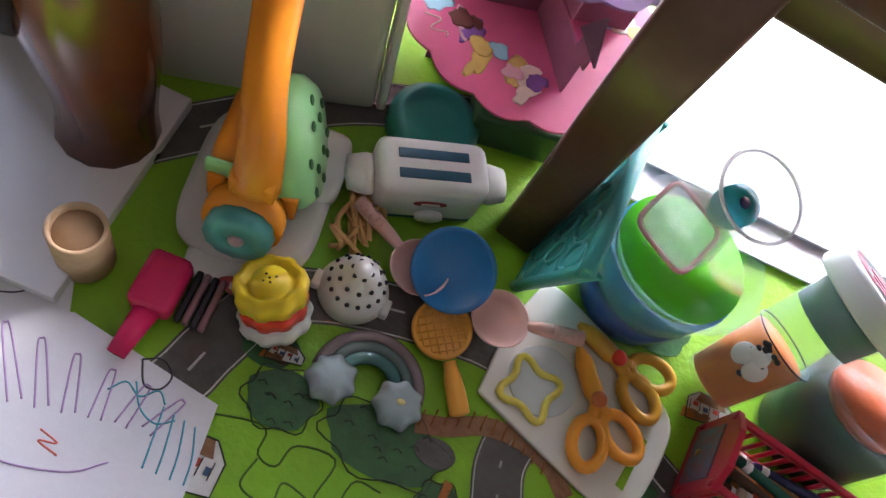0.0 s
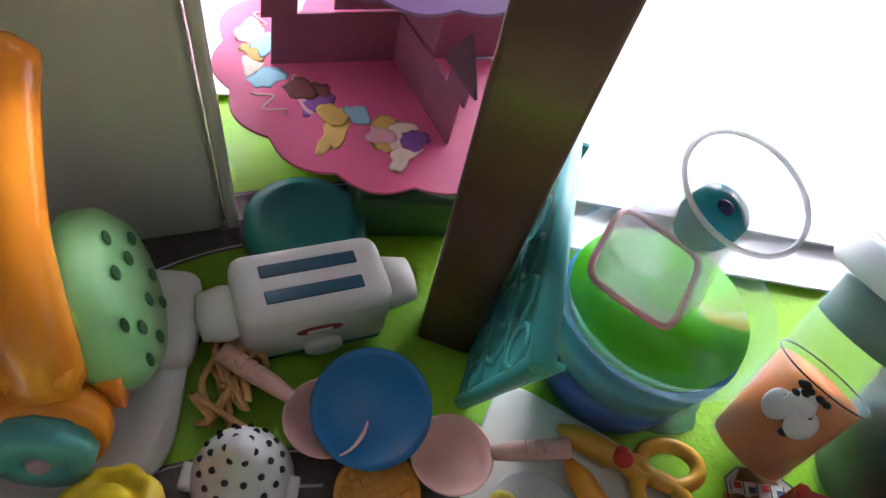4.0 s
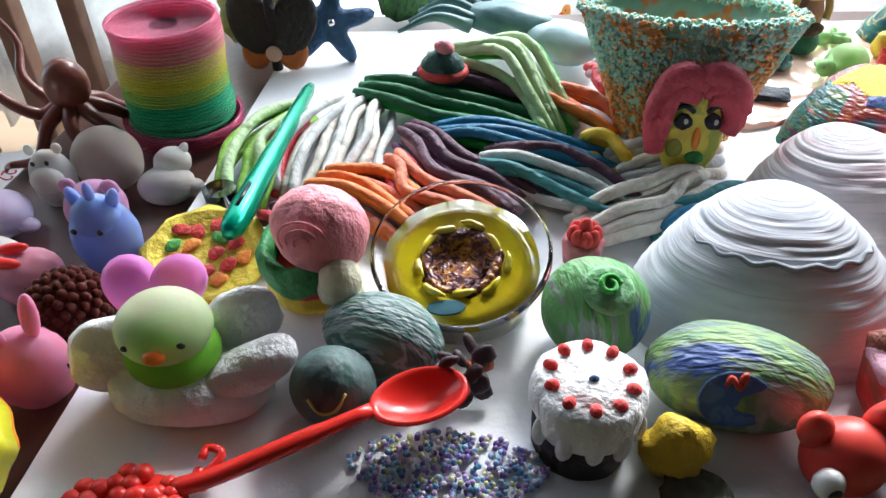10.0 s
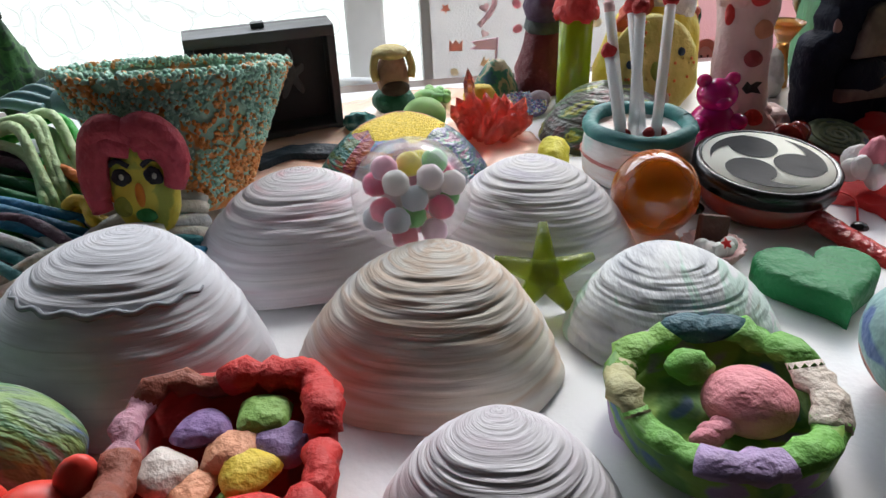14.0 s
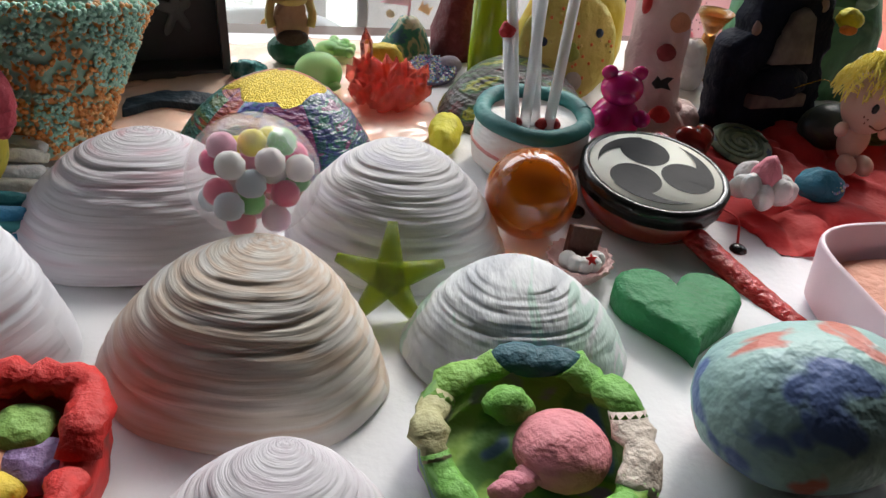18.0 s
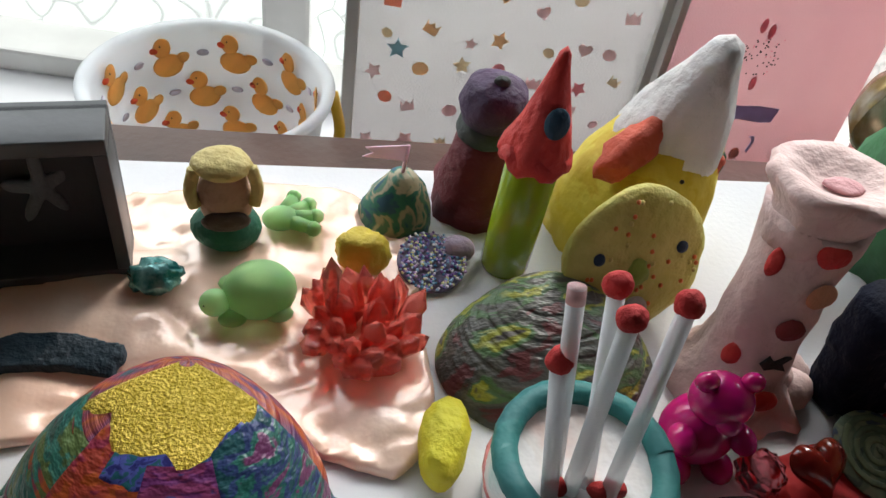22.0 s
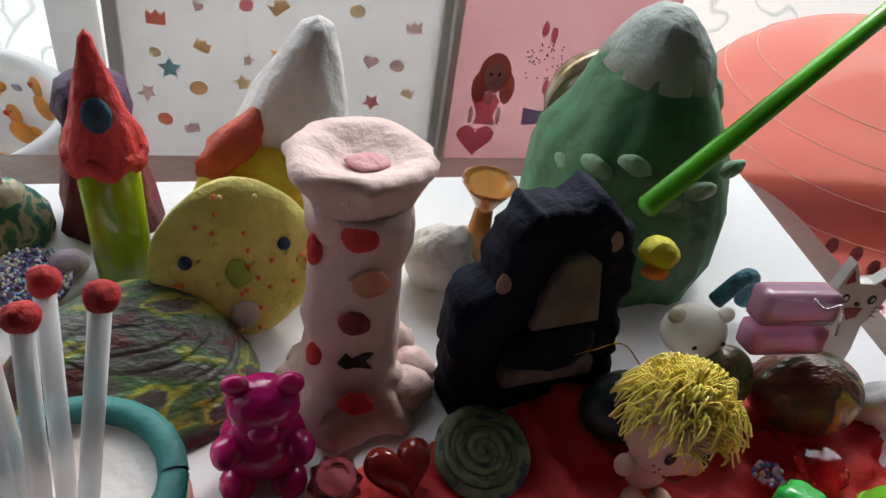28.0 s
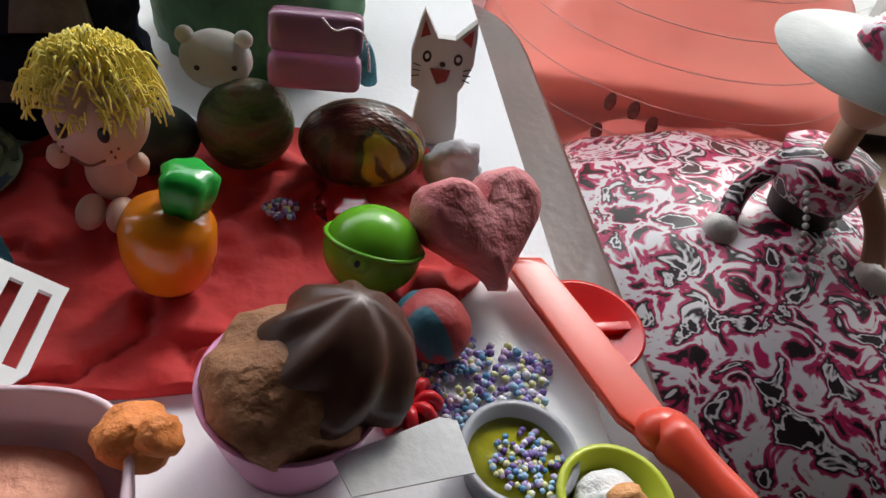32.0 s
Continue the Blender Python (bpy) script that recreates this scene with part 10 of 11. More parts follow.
for z, r_, dx, dy, m_, sd in ((0.0690, 0.1040, 0.001, -0.002, M_PK, 1), (0.1565, 0.0860, -0.005, 0.008, M_PU, 2), (0.2320, 0.0640, -0.008, 0.016, M_PU, 3)):
    pl_ = part("scalloped_plate", prism(scallop(r_), 0.0018, 0.02), m_, cs, m=pose(dx, dy, z, 0, 0, 7 * sd), smooth=False)
    turn = Matrix.Rotation(radians(-7 * sd), 4, "Z")
    g = random.Random(40 + sd)
    for k in range(13):
        u, v = g.uniform(-0.40, 0.40), g.uniform(-0.78, -0.42)
        c_ = (0, 0, 5, 1, 2, 1, 4, 0, 5, 2, 3, 1, 4)[k]
        part("print_patch", ball(r_ * g.uniform(0.05, 0.11), r_ * g.uniform(0.07, 0.16) * (0.5 if c_ in (4, 3) else 1), 0.00012, 18, 6, (0, 0, 0), None, 0.7, 130, k), PRINTS[c_], pl_, m=turn @ pose(r_ * u, r_ * v, 0.0018 + 0.00006 * k, 0, 0, g.uniform(-50, 50)))
    for a0 in (35, 150, 205):
        for k in range(5):
            u = radians(a0 + g.uniform(-17, 17))
            q = r_ * g.uniform(0.55, 0.86)
            part("print_patch", ball(r_ * g.uniform(0.05, 0.10), r_ * g.uniform(0.05, 0.12), 0.00012, 18, 6, (0, 0, 0), None, 0.7, 130, k), PRINTS[(3, 5, 0, 2, 3)[k]], pl_, m=turn @ pose(q * math.cos(u), q * math.sin(u), 0.0018 + 0.00006 * k, 0, 0, g.uniform(-50, 50)))
        swirl_ = [(r_ * (0.80 + 0.05 * math.cos(j * 0.7)) * math.cos(radians(a0 + 22 + j)), r_ * (0.80 + 0.05 * math.cos(j * 0.7)) * math.sin(radians(a0 + 22 + j)), 0.0021) for j in range(16)]
        part("print_swirl", tube(swirl_, 0.0006, 4), PRINTS[5], pl_, m=turn)
for r_, z0, z1, dx, dy, m_ in ((0.066, 0.0, 0.069, 0.0, 0.0, M_WALLP), (0.072, 0.0708, 0.104, 0.0, 0.0, M_WALLP), (0.040, 0.104, 0.1565, 0.0, 0.004, M_WALLP), (0.055, 0.1585, 0.185, -0.005, 0.008, M_PU), (0.032, 0.185, 0.232, -0.006, 0.012, M_PU), (0.030, 0.234, 0.262, -0.008, 0.016, M_PU)):
    for a_ in (33, 133):
        part("wall_panel", box(2 * r_, 0.0015, z1 - z0, (0, 0, z0)), m_, cs, m=pose(dx, dy, 0, 0, 0, a_), smooth=False)
for z0, r_, dx, dy, hgt, m_ in ((0.104, 0.068, 0.0, 0.0, 0.014, M_WALLP), (0.185, 0.053, -0.005, 0.008, 0.014, M_WALLP), (0.262, 0.016, -0.008, 0.016, 0.012, M_PU)):
    for a_ in (33, 133, 213, 313) if z0 < 0.25 else (133, 313):
        tw = part("turret", box(0.019, 0.0015, hgt, (0, 0, -0.002)), m_, cs, m=pose(dx + r_ * math.cos(radians(a_)), dy + r_ * math.sin(radians(a_)), z0, 0, 0, a_), smooth=False)
        part("turret_roof", prism([(-0.017, hgt - 0.004), (0.017, hgt - 0.004), (0.0, hgt + 0.024 + (0.018 if z0 > 0.25 else 0))], 0.0018, 0.02), M_DP, tw, m=pose(0, 0.0009, 0, 90, 0, 0), smooth=False)
zone(1.1385, 12.56, -0.501, -0.1698, -0.4681, -0.2121, FLOOR, 1.1385)
solo("teal_disc_toy", lathe([(0.0, 0.0), (0.026, 0.0), (0.031, 0.006), (0.030, 0.016), (0.022, 0.020), (0.018, 0.018), (0.010, 0.020), (0.0, 0.018)], 36), plastic("discteal", (0.02, 0.20, 0.17), 0.4), "round teal plastic toy lid", "toy", -0.5447, -0.0407, F0)
solo("dark_green_box", box(0.060, 0.075, 0.030, (0, 0, 0), 0.003), mat("darkgreen_box", (0.03, 0.10, 0.03), 0.5), "dark green box under the table edge", "box", -0.500, 0.010, F0, 12)
wb = thing("white_cabinet_box", "tall plain white plastic storage box", "storage box", -0.5799, -0.0415, F0, 19.9, 0, -4.5)
M_WB = mat("white_box", (0.62, 0.63, 0.56), 0.35, (0.58, 0.59, 0.52), 4, 0.04, 100)
part("body", box(0.230, 0.10, 0.40, (-0.119, 0.05, 0), 0.006, 3), M_WB, wb)
part("side_edge", box(0.006, 0.012, 0.39, (0.0, 0.004, 0.004), 0.002), M_WB, wb)
br_ = thing("brown_chair_leg", "curved dark brown lacquered wooden leg", "wooden leg", -0.715, -0.130, F0)
M_BW = mat("brown_lacquer", (0.14, 0.045, 0.016), 0.2, (0.07, 0.02, 0.009), 14, 0.1, 60, coat=0.5)
part("leg", tube(curve([(0.006, -0.010, 0.0), (0.004, -0.004, 0.05), (-0.010, 0.010, 0.12), (-0.006, 0.02, 0.20), (-0.012, 0.03, 0.34)], 22), [0.030 - 0.004 * math.sin(i * 0.5) for i in range(23)], 14), M_BW, br_)
part("side_rail", tube(curve([(-0.02, 0.0, 0.10), (-0.10, 0.0, 0.12), (-0.20, -0.02, 0.16)], 12), 0.034, 12), mat("black_lacquer", (0.02, 0.014, 0.012), 0.3), br_)
lv = solo("lavender_card", box(0.132, 0.184, 0.002, (0, 0, 0), 0.0004), mat("lavender_paper", (0.72, 0.50, 0.80), 0.6, (0.68, 0.46, 0.77), 20, 0.05, 200), "flat lavender paper card lying on white papers", "card", -0.6962, 0.2100, F0 + 0.026, 11.3, smooth=False)
for k, (x, y, w_, d_, rz) in enumerate(((-0.66, 0.27, 0.30, 0.21, 14), (-0.52, 0.36, 0.21, 0.30, -12), (-0.20, 0.60, 0.42, 0.34, 10), (0.20, 0.72, 0.42, 0.30, 3))):
    solo("white_paper_sheet", box(w_, d_, 0.002, (0, 0, 0), 0.0003), M_PAPER, "large white paper sheet lying on the floor", "paper", x, y, F0 + 0.009 + 0.003 * k, rz, group="white paper sheets", smooth=False)
zone()
solo("white_paper_sheet", box(0.26, 0.24, 0.002, (0, 0, 0), 0.0003), M_PAPER, "large white paper sheet lying under the table", "paper", -0.635, 0.140, FLOOR + 0.0035, 22, group="white paper sheets", smooth=False)
for k, (along, ahead, w_, d_, rz) in enumerate(((0.0, -0.036, 0.66, 0.40, 13.3), (0.285, 0.004, 0.50, 0.42, 12.6), (0.0, 0.0, 0.283, 0.42, 13.3))):
    corner = Vector((-0.405, 0.019, FLOOR + 0.002 + 0.0028 * k)) + Matrix.Rotation(radians(13.3), 3, "Z") @ Vector((along, ahead, 0))
    sheet = solo("white_paper_sheet", box(w_, d_, 0.002, (w_ / 2, d_ / 2, 0), 0.0003), M_PAPER, "large white paper sheet lying under the table", "paper", corner.x, corner.y, corner.z, rz, group="white paper sheets", smooth=False)
zone(1.1385, 12.56, -0.501, -0.1698, -0.4681, -0.2121, FLOOR, 1.1385)
cal = thing("calendar_sheet", "large white calendar page with printed day numbers", "calendar", -0.687, 0.441, F0 + 0.024, 5)
part("page", box(0.26, 0.25, 0.0015, (0, 0, 0), 0.0002), M_PAPER, cal, smooth=False)
rows_ = (("8", "9", "10", "11", "12"), ("15", "16", "17", "18", "19"), ("22", "23", "24", "25", "26"))
for i, row in enumerate(rows_):
    for j, txt in enumerate(row):
        cu = bpy.data.curves.new("digits", "FONT")
        cu.body, cu.size, cu.extrude, cu.align_x = txt, 0.023, 0.0002, "CENTER"
        tmp = bpy.data.objects.new("t", cu)
        o = new("printed_number", bpy.data.meshes.new_from_object(tmp))
        bpy.data.objects.remove(tmp)
        o.parent, o.matrix_basis = cal, pose(0.075 - 0.042 * i - 0.003 * j, 0.075 - 0.036 * j, 0.0018, 0, 0, -98)
        o.data.materials.append(mat("calendar_red", (0.45, 0.03, 0.04), 0.6) if j == 0 else mat("calendar_black", (0.03, 0.03, 0.035), 0.6))

zone(*RIGHT, FLOOR, 1.1346)
# ---- behind the table: pail, canvases, ball, doll, curtain ----
bu = thing("duck_pail", "translucent white plastic pail printed with orange ducks", "pail", -0.0044, 0.5548, FLOOR, 0, scale=1.214, tall=0.574)
M_PAIL = mat("pail_plastic", (0.84, 0.87, 0.90), 0.35, (0.80, 0.84, 0.87), 10, 0.02, 100, alpha=0.62)
part("wall", lathe([(0.0, 0.0), (0.054, 0.0), (0.070, 0.258), (0.0745, 0.262), (0.0755, 0.270), (0.0725, 0.274), (0.068, 0.270), (0.067, 0.262), (0.052, 0.003), (0.0, 0.003)], 56), M_PAIL, bu)
M_DUCK, M_BILL, M_BUB = mat("duck_orange", (0.95, 0.52, 0.13), 0.9, None, 40, 0.02, 100, trans=0.5), mat("duck_bill", (0.75, 0.10, 0.03), 0.5), mat("pail_bubble", (0.5, 0.48, 0.58), 0.4)
for row, z in ((0, 0.226), (1, 0.180), (2, 0.134)):
    R = 0.052 + 0.015 * z / 0.262 - 0.0012
    for k in range(9):
        a_ = k * 0.698 + 0.35 * row
        d = Matrix.Rotation(a_, 4, "Z") @ Matrix.Translation((R, 0, z)) @ Matrix.Diagonal((1.2, 0.85, 1.75, 1))
        e = part("duck_print", joined(ball(0.0008, 0.0125, 0.0085, 14, 9), ball(0.0008, 0.0072, 0.0072, 14, 9, (0, 0.004, 0.0135)), ball(0.0008, 0.006, 0.004, 10, 7, (0, -0.012, 0.004))), M_DUCK, bu, m=d)
        part("bill_print", ball(0.0012, 0.0035, 0.0022, 10, 7), M_BILL, e, m=Matrix.Translation((0, 0.0105, 0.0125)))
        part("eye_print", ball(0.0014, 0.0008, 0.0008, 6, 5), BLACK, e, m=Matrix.Translation((0, 0.0058, 0.0155)))
        if row < 2:
            part("bubble_print", ball(0.0008, 0.0042, 0.0042, 10, 7), M_BUB, bu, m=Matrix.Rotation(a_ + 0.33, 4, "Z") @ Matrix.Translation((R, 0, z + 0.012)))
part("pail_handle", tube(curve([(0.074, 0.0, 0.262), (0.078, -0.020, 0.225), (0.062, -0.045, 0.185), (0.040, -0.060, 0.16)], 14), 0.0036, 8), plastic("pailyellow", (0.62, 0.38, 0.03), 0.35), bu, "yellow plastic handle")
M_CANV = mat("canvas_white", (0.66, 0.64, 0.64), 1.0, (0.62, 0.60, 0.60), 8, 0.3, 500, trans=0.7)
M_CANVP = mat("canvas_pink", (0.68, 0.46, 0.47), 1.0, (0.64, 0.41, 0.43), 8, 0.3, 500, trans=0.7)
cv = thing("stamped_canvas", "white canvas board covered in small coloured stamp prints", "painting", 0.2454, 0.6295, FLOOR, -4, -6, scale=1.158)
part("panel", box(0.236, 0.012, 0.46, (0, 0.006, 0), 0.001), M_CANV, cv, smooth=False)
part("side_frame", box(0.010, 0.020, 0.46, (-0.121, 0.004, 0), 0.001), M_WHITEFRAME, cv, smooth=False)
part("side_frame", box(0.010, 0.020, 0.46, (0.121, 0.004, 0), 0.001), M_WHITEFRAME, cv, smooth=False)
ST = [mat("stamp%d" % i, c, 1.0, tuple(min(0.97, 1.12 * q) for q in c), 60, 0.2, 200, trans=0.7) for i, c in enumerate([(0.84, 0.38, 0.42), (0.88, 0.62, 0.64), (0.86, 0.36, 0.24), (0.88, 0.62, 0.36), (0.88, 0.68, 0.68), (0.56, 0.66, 0.38), (0.84, 0.72, 0.52)])]
g = random.Random(31)
shapes = (heart_outline(0.012, 16), soft_star(0.007, 0.5, 5, 20), ring_outline(10, 0.006, 0.005), [(-0.006, -0.005), (0.006, -0.005), (0.006, 0.005), (0.003, 0.001), (0, 0.005), (-0.003, 0.001), (-0.006, 0.005)])
for k in range(84):
    i, j = k % 7, k // 7
    x0, z0 = -0.096 + 0.031 * i + g.uniform(-0.008, 0.008), 0.07 + 0.030 * j + g.uniform(-0.008, 0.008)
    m_ = ST[5] if j > 8 and i in (0, 1, 3, 4) else ST[g.choice((0, 1, 1, 2, 3, 4, 4, 6))]
    sh_ = shapes[g.randrange(4)]
    s_ = g.uniform(0.7, 1.15)
    part("stamp_print", prism([(x * s_, y * s_) for x, y in sh_], 0.0005, 0.02), m_, cv, m=pose(x0, -0.0002, z0, 90, 0, 0) @ pose(0, 0, 0, 0, 0, g.uniform(-40, 40)), smooth=False)
part("stamp_print", prism(star_outline(0.009), 0.0005, 0.02), mat("stamp_blue", (0.35, 0.58, 0.64), 1.0, trans=0.7), cv, m=pose(-0.085, -0.0002, 0.145, 90, 0, 0), smooth=False)
for k, (x0, z0, L) in enumerate(((-0.060, 0.20, 0.05), (-0.072, 0.255, 0.04), (-0.05, 0.275, 0.035))):
    part("brush_mark", tube(curve([(x0 - 0.008, -0.0002, z0), (x0 + 0.008, -0.0002, z0 + L * 0.4), (x0 + 0.004, -0.0002, z0 + L)], 8), 0.0028, 6), ST[1], cv)
cp = thing("pink_canvas", "pink tinted canvas with doodles and a blue painted band", "painting", 0.4806, 0.5978, FLOOR, -4, -6, scale=0.81)
part("panel", box(0.255, 0.012, 0.46, (0.020, 0.006, 0), 0.001), M_CANVP, cp, smooth=False)
part("side_frame", box(0.009, 0.018, 0.46, (-0.112, 0.004, 0), 0.001), M_WHITEFRAME, cp, smooth=False)
P_HAIR, P_DRESS, P_FACE, P_BLUE = mat("doodle_brown", (0.55, 0.25, 0.18), 1.0, trans=0.7), mat("doodle_red", (0.80, 0.32, 0.38), 1.0, trans=0.7), mat("doodle_pale", (0.92, 0.80, 0.79), 1.0, trans=0.7), mat("doodle_blue", (0.38, 0.42, 0.66), 1.0, trans=0.7)


def doodle(name, pts_, x, z, m_, layer=1):
    part(name, prism(pts_, 0.0004, 0.02), m_, cp, m=pose(x, -0.0003 - 0.0003 * layer, z, 90, 0, 0), smooth=False)


GX, GZ = -0.0598, 0.2248
doodle("hair_paint", ring_outline(24, 0.019, 0.024), GX, GZ + 0.004, P_HAIR)
for sx in (-1, 1):
    doodle("hair_paint", ring_outline(14, 0.009, 0.019), GX + sx * 0.017, GZ - 0.014, P_HAIR)
doodle("face_paint", ring_outline(20, 0.0125, 0.017), GX, GZ, P_FACE, 2)
for sx in (-1, 1):
    doodle("eye_paint", ring_outline(8, 0.0016, 0.0022), GX + sx * 0.005, GZ + 0.003, BLACK, 3)
doodle("mouth_paint", ring_outline(8, 0.003, 0.0012), GX, GZ - 0.009, P_DRESS, 3)
doodle("neck_paint", ring_outline(10, 0.005, 0.010), GX - 0.003, GZ - 0.026, P_FACE, 2)
doodle("dress_paint", [(-0.017, 0.014), (-0.010, 0.020), (0.010, 0.020), (0.016, 0.012), (0.011, -0.006), (0.014, -0.018), (-0.012, -0.018), (-0.010, -0.004)], GX - 0.005, GZ - 0.042, P_DRESS)
for sx in (-1, 1):
    doodle("arm_paint", ring_outline(10, 0.003, 0.011), GX - 0.005 + sx * 0.017, GZ - 0.048, P_FACE, 2)
doodle("skirt_paint", heart_outline(0.046, 24), GX - 0.012, GZ - 0.079, P_DRESS)
doodle("painted_band", [(-0.034, -0.010), (-0.010, -0.008), (0.018, -0.011), (0.032, -0.009), (0.036, 0.009), (0.010, 0.011), (-0.016, 0.009), (-0.035, 0.012)], 0.0174, 0.1758, P_BLUE)
for x0, z0 in ((0.0032, 0.1145), (0.0201, 0.1202)):
    doodle("face_doodle", ring_outline(12, 0.007, 0.008), x0, z0, P_HAIR)
    doodle("face_doodle", ring_outline(12, 0.0055, 0.006), x0, z0 - 0.001, P_FACE, 2)
doodle("number_doodle", [(-0.003, 0.010), (0.004, 0.012), (0.007, 0.004), (0.003, -0.012), (0.0, -0.010), (0.003, 0.004), (0.001, 0.008)], 0.0328, 0.1347, P_BLUE)
for x0, z0 in ((-0.0106, 0.2833), (0.0012, 0.2771), (0.0044, 0.2145)):
    doodle("petal_doodle", ring_outline(10, 0.004, 0.009), x0, z0, P_DRESS)
for k in range(60):
    part("ink_dot", ball(0.0011, 0.0004, 0.0011, 6, 5), BLACK if k % 5 else P_DRESS, cp, m=Matrix.Translation((-0.0034 + g.uniform(-0.026, 0.026), -0.0004, 0.2472 + g.uniform(-0.022, 0.022))))

# exercise ball
M_BALL = mat("ball_pink", (1.0, 0.36, 0.30), 0.35, (1.0, 0.31, 0.26), 5, 0.03, 150, trans=0.75, ior=1.07, coat=0.3)
zone()
eb = thing("exercise_ball", "large pink rubber exercise ball with dark hand prints", "ball", 0.688, 0.650, FLOOR, 0, scale=0.702)
part("ball", ball(0.252, seg=72, rings=44, at=(0, 0, 0.252)), M_BALL, eb)
for k in range(9):
    el = -0.5 + 0.17 * k
    r_, z = 0.2526 * math.cos(el), 0.252 + 0.2526 * math.sin(el)
    part("seam_ring", tube([(r_ * math.cos(i * 0.0873), r_ * math.sin(i * 0.0873), z) for i in range(73)], 0.0006, 5, False), mat("ball_seam", (0.92, 0.62, 0.58), 0.35), eb)
M_PRINT = mat("brown_print", (0.25, 0.055, 0.045), 0.6, (0.36, 0.09, 0.07), 120, 0.3, 300)


def on_ball(az, el, rx, rz, name="finger_print", tilt=0.0):
    d = Vector((math.cos(el) * math.cos(az), math.cos(el) * math.sin(az), math.sin(el)))
    m_ = Matrix.Translation(Vector((0, 0, 0.252)) + d * 0.2515) @ d.to_track_quat("Z", "Y").to_matrix().to_4x4() @ pose(0, 0, 0, 0, 0, tilt)
    part(name, ball(rx, rz, 0.0012, 12, 7, lump=0.25, freq=140), M_PRINT, eb, m=m_)


A0 = math.atan2(-0.147, -0.049)
for dx, dz in ((-0.075, 0.045), (-0.035, 0.045), (0.0, 0.033), (-0.078, 0.0), (-0.015, -0.006), (0.04, 0.008), (-0.085, -0.045), (0.015, -0.055), (0.085, -0.045)):
    on_ball(A0 + dx * 2.8, 0.16 + dz * 3.2, 0.007, 0.010)
on_ball(A0 + 0.28, 0.0, 0.012, 0.014, "palm_print")
on_ball(A0 - 0.18, -0.33, 0.030, 0.011, "palm_print", 0)
on_ball(A0 - 0.05, -0.27, 0.014, 0.022, "palm_print", 20)

zone(*RIGHT, FLOOR, 1.1346)
# fashion doll in a wide gown, one plain mesh
# Floral print; its white share is raised to carry sunlit patches too.
M_GOWN = painted("gown_print_sunlit", [(0.015, 0.010, 0.012), (0.55, 0.02, 0.12), (0.86, 0.80, 0.83), (0.84, 0.80, 0.82), (0.55, 0.03, 0.13), (0.015, 0.010, 0.012), (0.86, 0.82, 0.84), (0.02, 0.012, 0.015)], 58, (1, 1, 1), 0.35, 0.3, 80, soft=0.02)
M_DSKIN, M_WSLV, M_HAT, M_BLK = mat("doll_tan", (0.52, 0.30, 0.2), 0.4, sss=0.15), mat("sleeve_lilac", (0.6, 0.56, 0.62), 0.6), mat("hat_white", (0.72, 0.74, 0.70), 0.5), mat("sash_black", (0.015, 0.012, 0.014), 0.45)
M_LACE = mat("white_lace", (0.78, 0.76, 0.72), 0.7, None, 80, 0.8, 200)
fold = lambda a, r, z: r * (1 + 0.055 * math.sin(9 * a + 30 * z) * min(1, r / 0.09))
gown = [(lathe([(0.200, 0.0), (0.206, 0.03), (0.202, 0.08), (0.186, 0.13), (0.150, 0.172), (0.095, 0.200), (0.036, 0.213), (0.017, 0.216)], 72, 0.03, 30, wave=fold), M_GOWN),
        (lathe([(0.020, 0.208), (0.018, 0.216), (0.021, 0.236), (0.024, 0.248), (0.015, 0.254)], 28), M_BLK), (lathe([(0.022, 0.230), (0.0245, 0.246), (0.026, 0.252), (0.012, 0.256)], 28, 0.1, 100), M_GOWN),
        (tube([(0, 0, 0.25), (0, 0, 0.275)], 0.007, 10), M_DSKIN), (ball(0.0145, 0.016, 0.019, 22, 14, (0, 0, 0.292)), M_DSKIN), (ball(0.0165, 0.0165, 0.014, 20, 12, (0.002, 0.004, 0.301), None, 0.2, 90), mat("doll_hair", (0.05, 0.02, 0.012), 0.5)),
        (lathe([(0.0, 0.312), (0.014, 0.3125), (0.018, 0.310), (0.055, 0.306), (0.056, 0.3075), (0.018, 0.313), (0.016, 0.326), (0.0, 0.329)], 40, wave=lambda a, r, z: r), M_HAT), (ball(0.013, 0.012, 0.009, 18, 12, (-0.01, -0.012, 0.322), None, 0.3, 120), M_GOWN)]
for s in (-1, 1):
    gown += [(tube(curve([(s * 0.020, 0, 0.246), (s * 0.036, -0.012, 0.226), (s * 0.040, -0.034, 0.206)], 10), 0.0062, 10), M_DSKIN if s > 0 else M_GOWN), (tube(curve([(s * 0.040, -0.034, 0.206), (s * 0.032, -0.052, 0.180), (s * 0.010, -0.062, 0.168)], 10), 0.0066, 10), M_WSLV), (ball(0.010, 0.010, 0.009, 16, 10, (s * 0.040, -0.032, 0.209), None, 0.25, 120), M_LACE), (ball(0.0055, 0.006, 0.0045, 12, 8, (s * 0.006, -0.066, 0.166)), M_DSKIN)]
gown += [(ball(0.018, 0.012, 0.012, 18, 12, (-0.165 - 0.006 * k, -0.06 - 0.02 * k, 0.158 - 0.02 * k), None, 0.5, 90, k), M_LACE) for k in range(3)]
multi("fashion_doll", gown, "fashion doll in a wide black and pink floral gown, white hat", "doll", 0.655, 0.215, FLOOR + 0.001, -30)
pearl = thing("pearl_necklace", "long string of small grey pearls on the doll", "necklace", 0.655, 0.215, FLOOR + 0.001, -30)
p0 = None
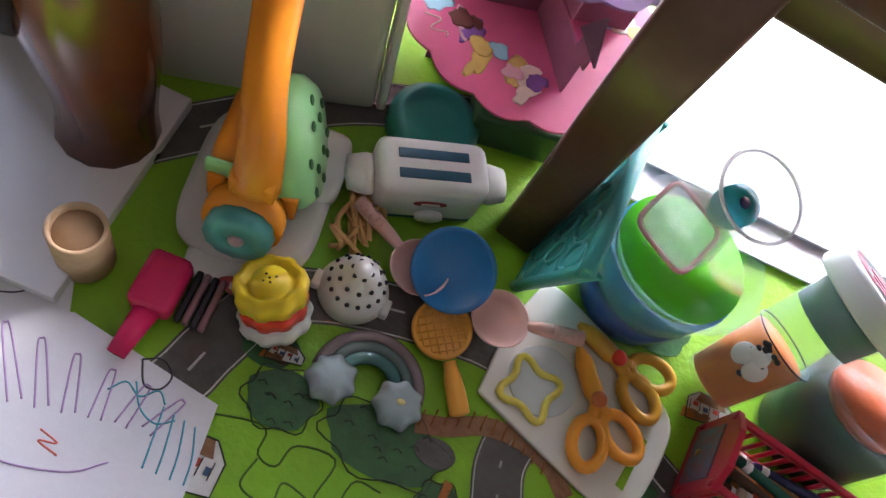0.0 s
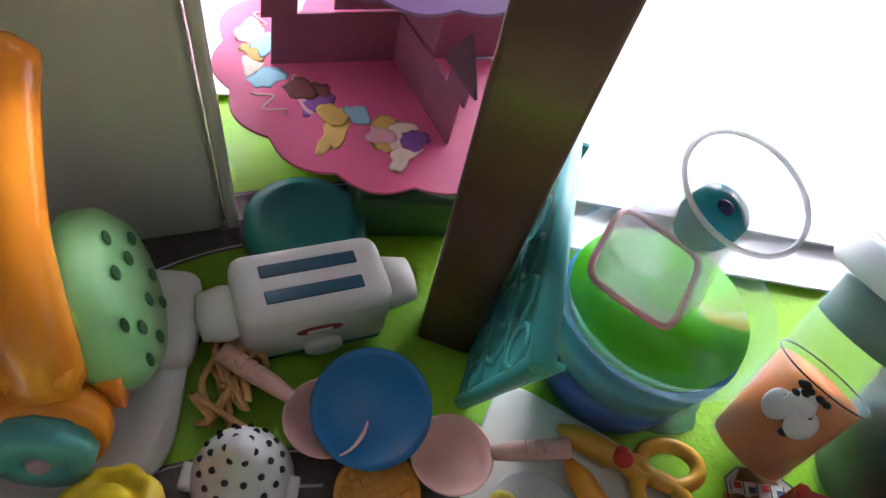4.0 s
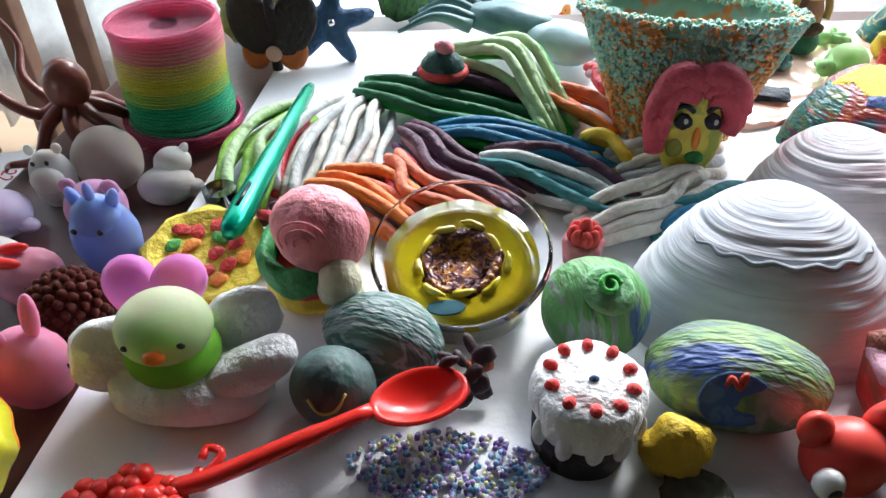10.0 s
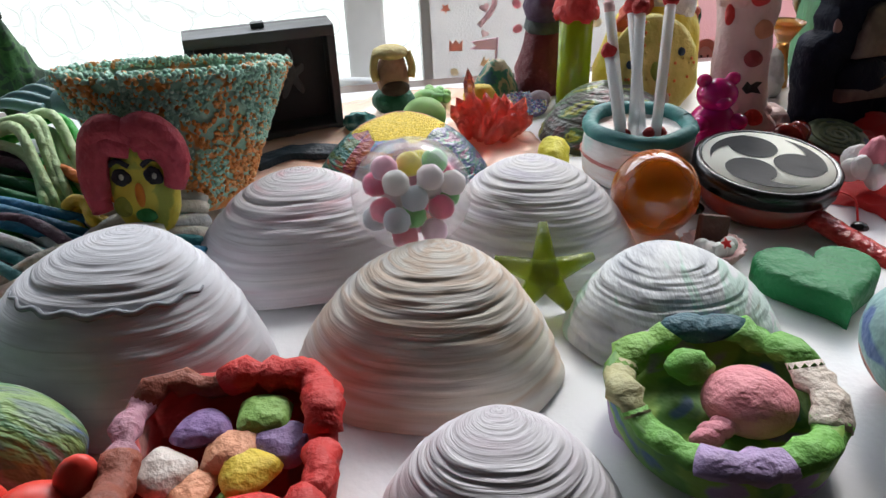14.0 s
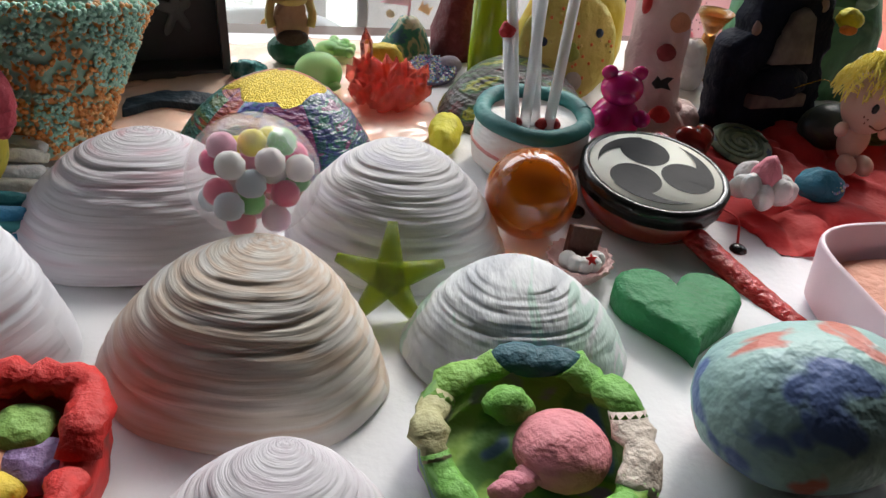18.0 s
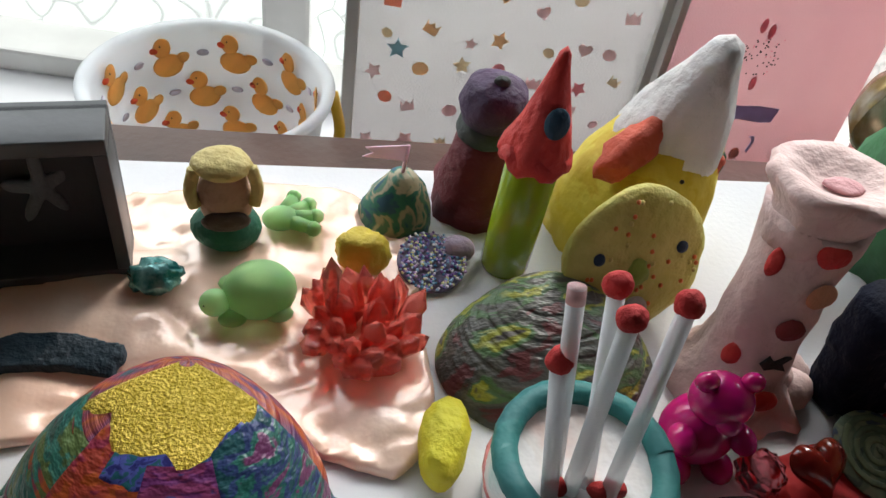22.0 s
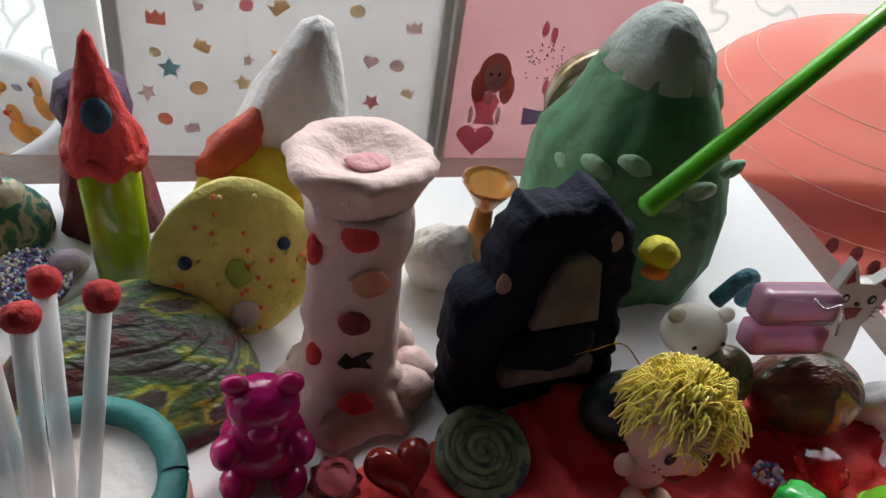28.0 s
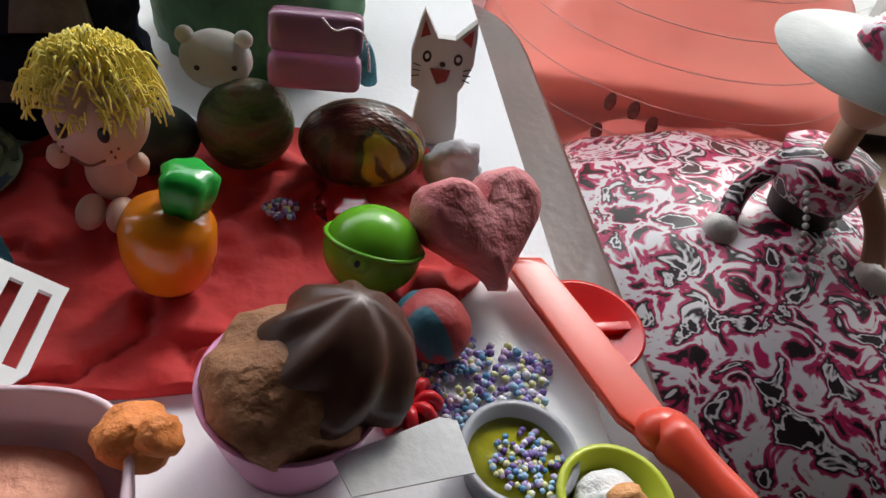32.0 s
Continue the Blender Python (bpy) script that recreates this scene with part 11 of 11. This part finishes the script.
for p in curve([(-0.012, -0.020, 0.248), (-0.004, -0.040, 0.225), (-0.010, -0.062, 0.196), (-0.022, -0.074, 0.176), (-0.008, -0.070, 0.182), (0.004, -0.044, 0.214), (0.010, -0.024, 0.246)], 46):
    if p0 is None:
        p0 = part("pearl", ball(0.0019, seg=8, rings=6), mat("pearl_grey", (0.5, 0.5, 0.5), 0.2), pearl, m=Matrix.Translation(p))
    else:
        again(p0, pearl, Matrix.Translation(p))

zone(*LEFT, FLOOR, 1.0098)
# lace curtain, wooden post and blue bin
bm = bmesh.new()
cols_, V = 90, []
for i in range(cols_ + 1):
    x = -1.35 + 0.85 * i / cols_
    y = 0.68 + 0.018 * math.sin(i * 0.75) + 0.008 * math.sin(i * 1.9)
    V.append([bm.verts.new((x, y + 0.004 * math.sin(i * 0.75) * z, z)) for z in (FLOOR + 0.03 + 0.012 * math.sin(i * 1.4), 0.3, 0.8, 1.5)])
for a_, b_ in zip(V, V[1:]):
    for j in range(3):
        bm.faces.new((a_[j], b_[j], b_[j + 1], a_[j + 1]))
r_ = bmesh.ops.extrude_face_region(bm, geom=list(bm.faces))
for q in r_["geom"]:
    if isinstance(q, bmesh.types.BMVert):
        q.co.y += 0.0015
solo("lace_curtain", bm, mat("lace", (0.72, 0.72, 0.72), 0.8, (0.62, 0.62, 0.62), 60, 0.8, 180, trans=0.6, ior=1.05), "white gathered lace curtain hanging by the window", "curtain", 0, 0)
solo("curtain_pole", tube([(-1.4, 0.69, 1.5), (-0.4, 0.69, 1.5)], 0.012, 12), M_WHITEFRAME, "white curtain pole above the lace curtain", "curtain pole", 0, 0)
sh_ = thing("wooden_rack", "brown wooden rack post with a shelf", "rack", -0.82, 0.56, FLOOR, 0)
M_POST = mat("post_wood", (0.22, 0.11, 0.06), 0.5, (0.16, 0.075, 0.04), 30, 0.2, 100)
for x, y in ((-0.09, -0.06), (0.09, -0.06), (-0.09, 0.06), (0.09, 0.06)):
    part("post", box(0.022, 0.022, 0.62, (x, y, 0), 0.002), M_POST, sh_)
part("shelf", box(0.19, 0.13, 0.014, (0, 0, 0.335), 0.002), M_POST, sh_)
bn = thing("blue_bin", "dark navy blue fabric bin on the wooden rack", "bin", -0.82, 0.56, FLOOR + 0.349, 0)
part("bin", box(0.155, 0.105, 0.15, (0, 0, 0), 0.012, 3), mat("navy_fabric", (0.012, 0.022, 0.07), 0.8, None, 60, 0.3, 300), bn)
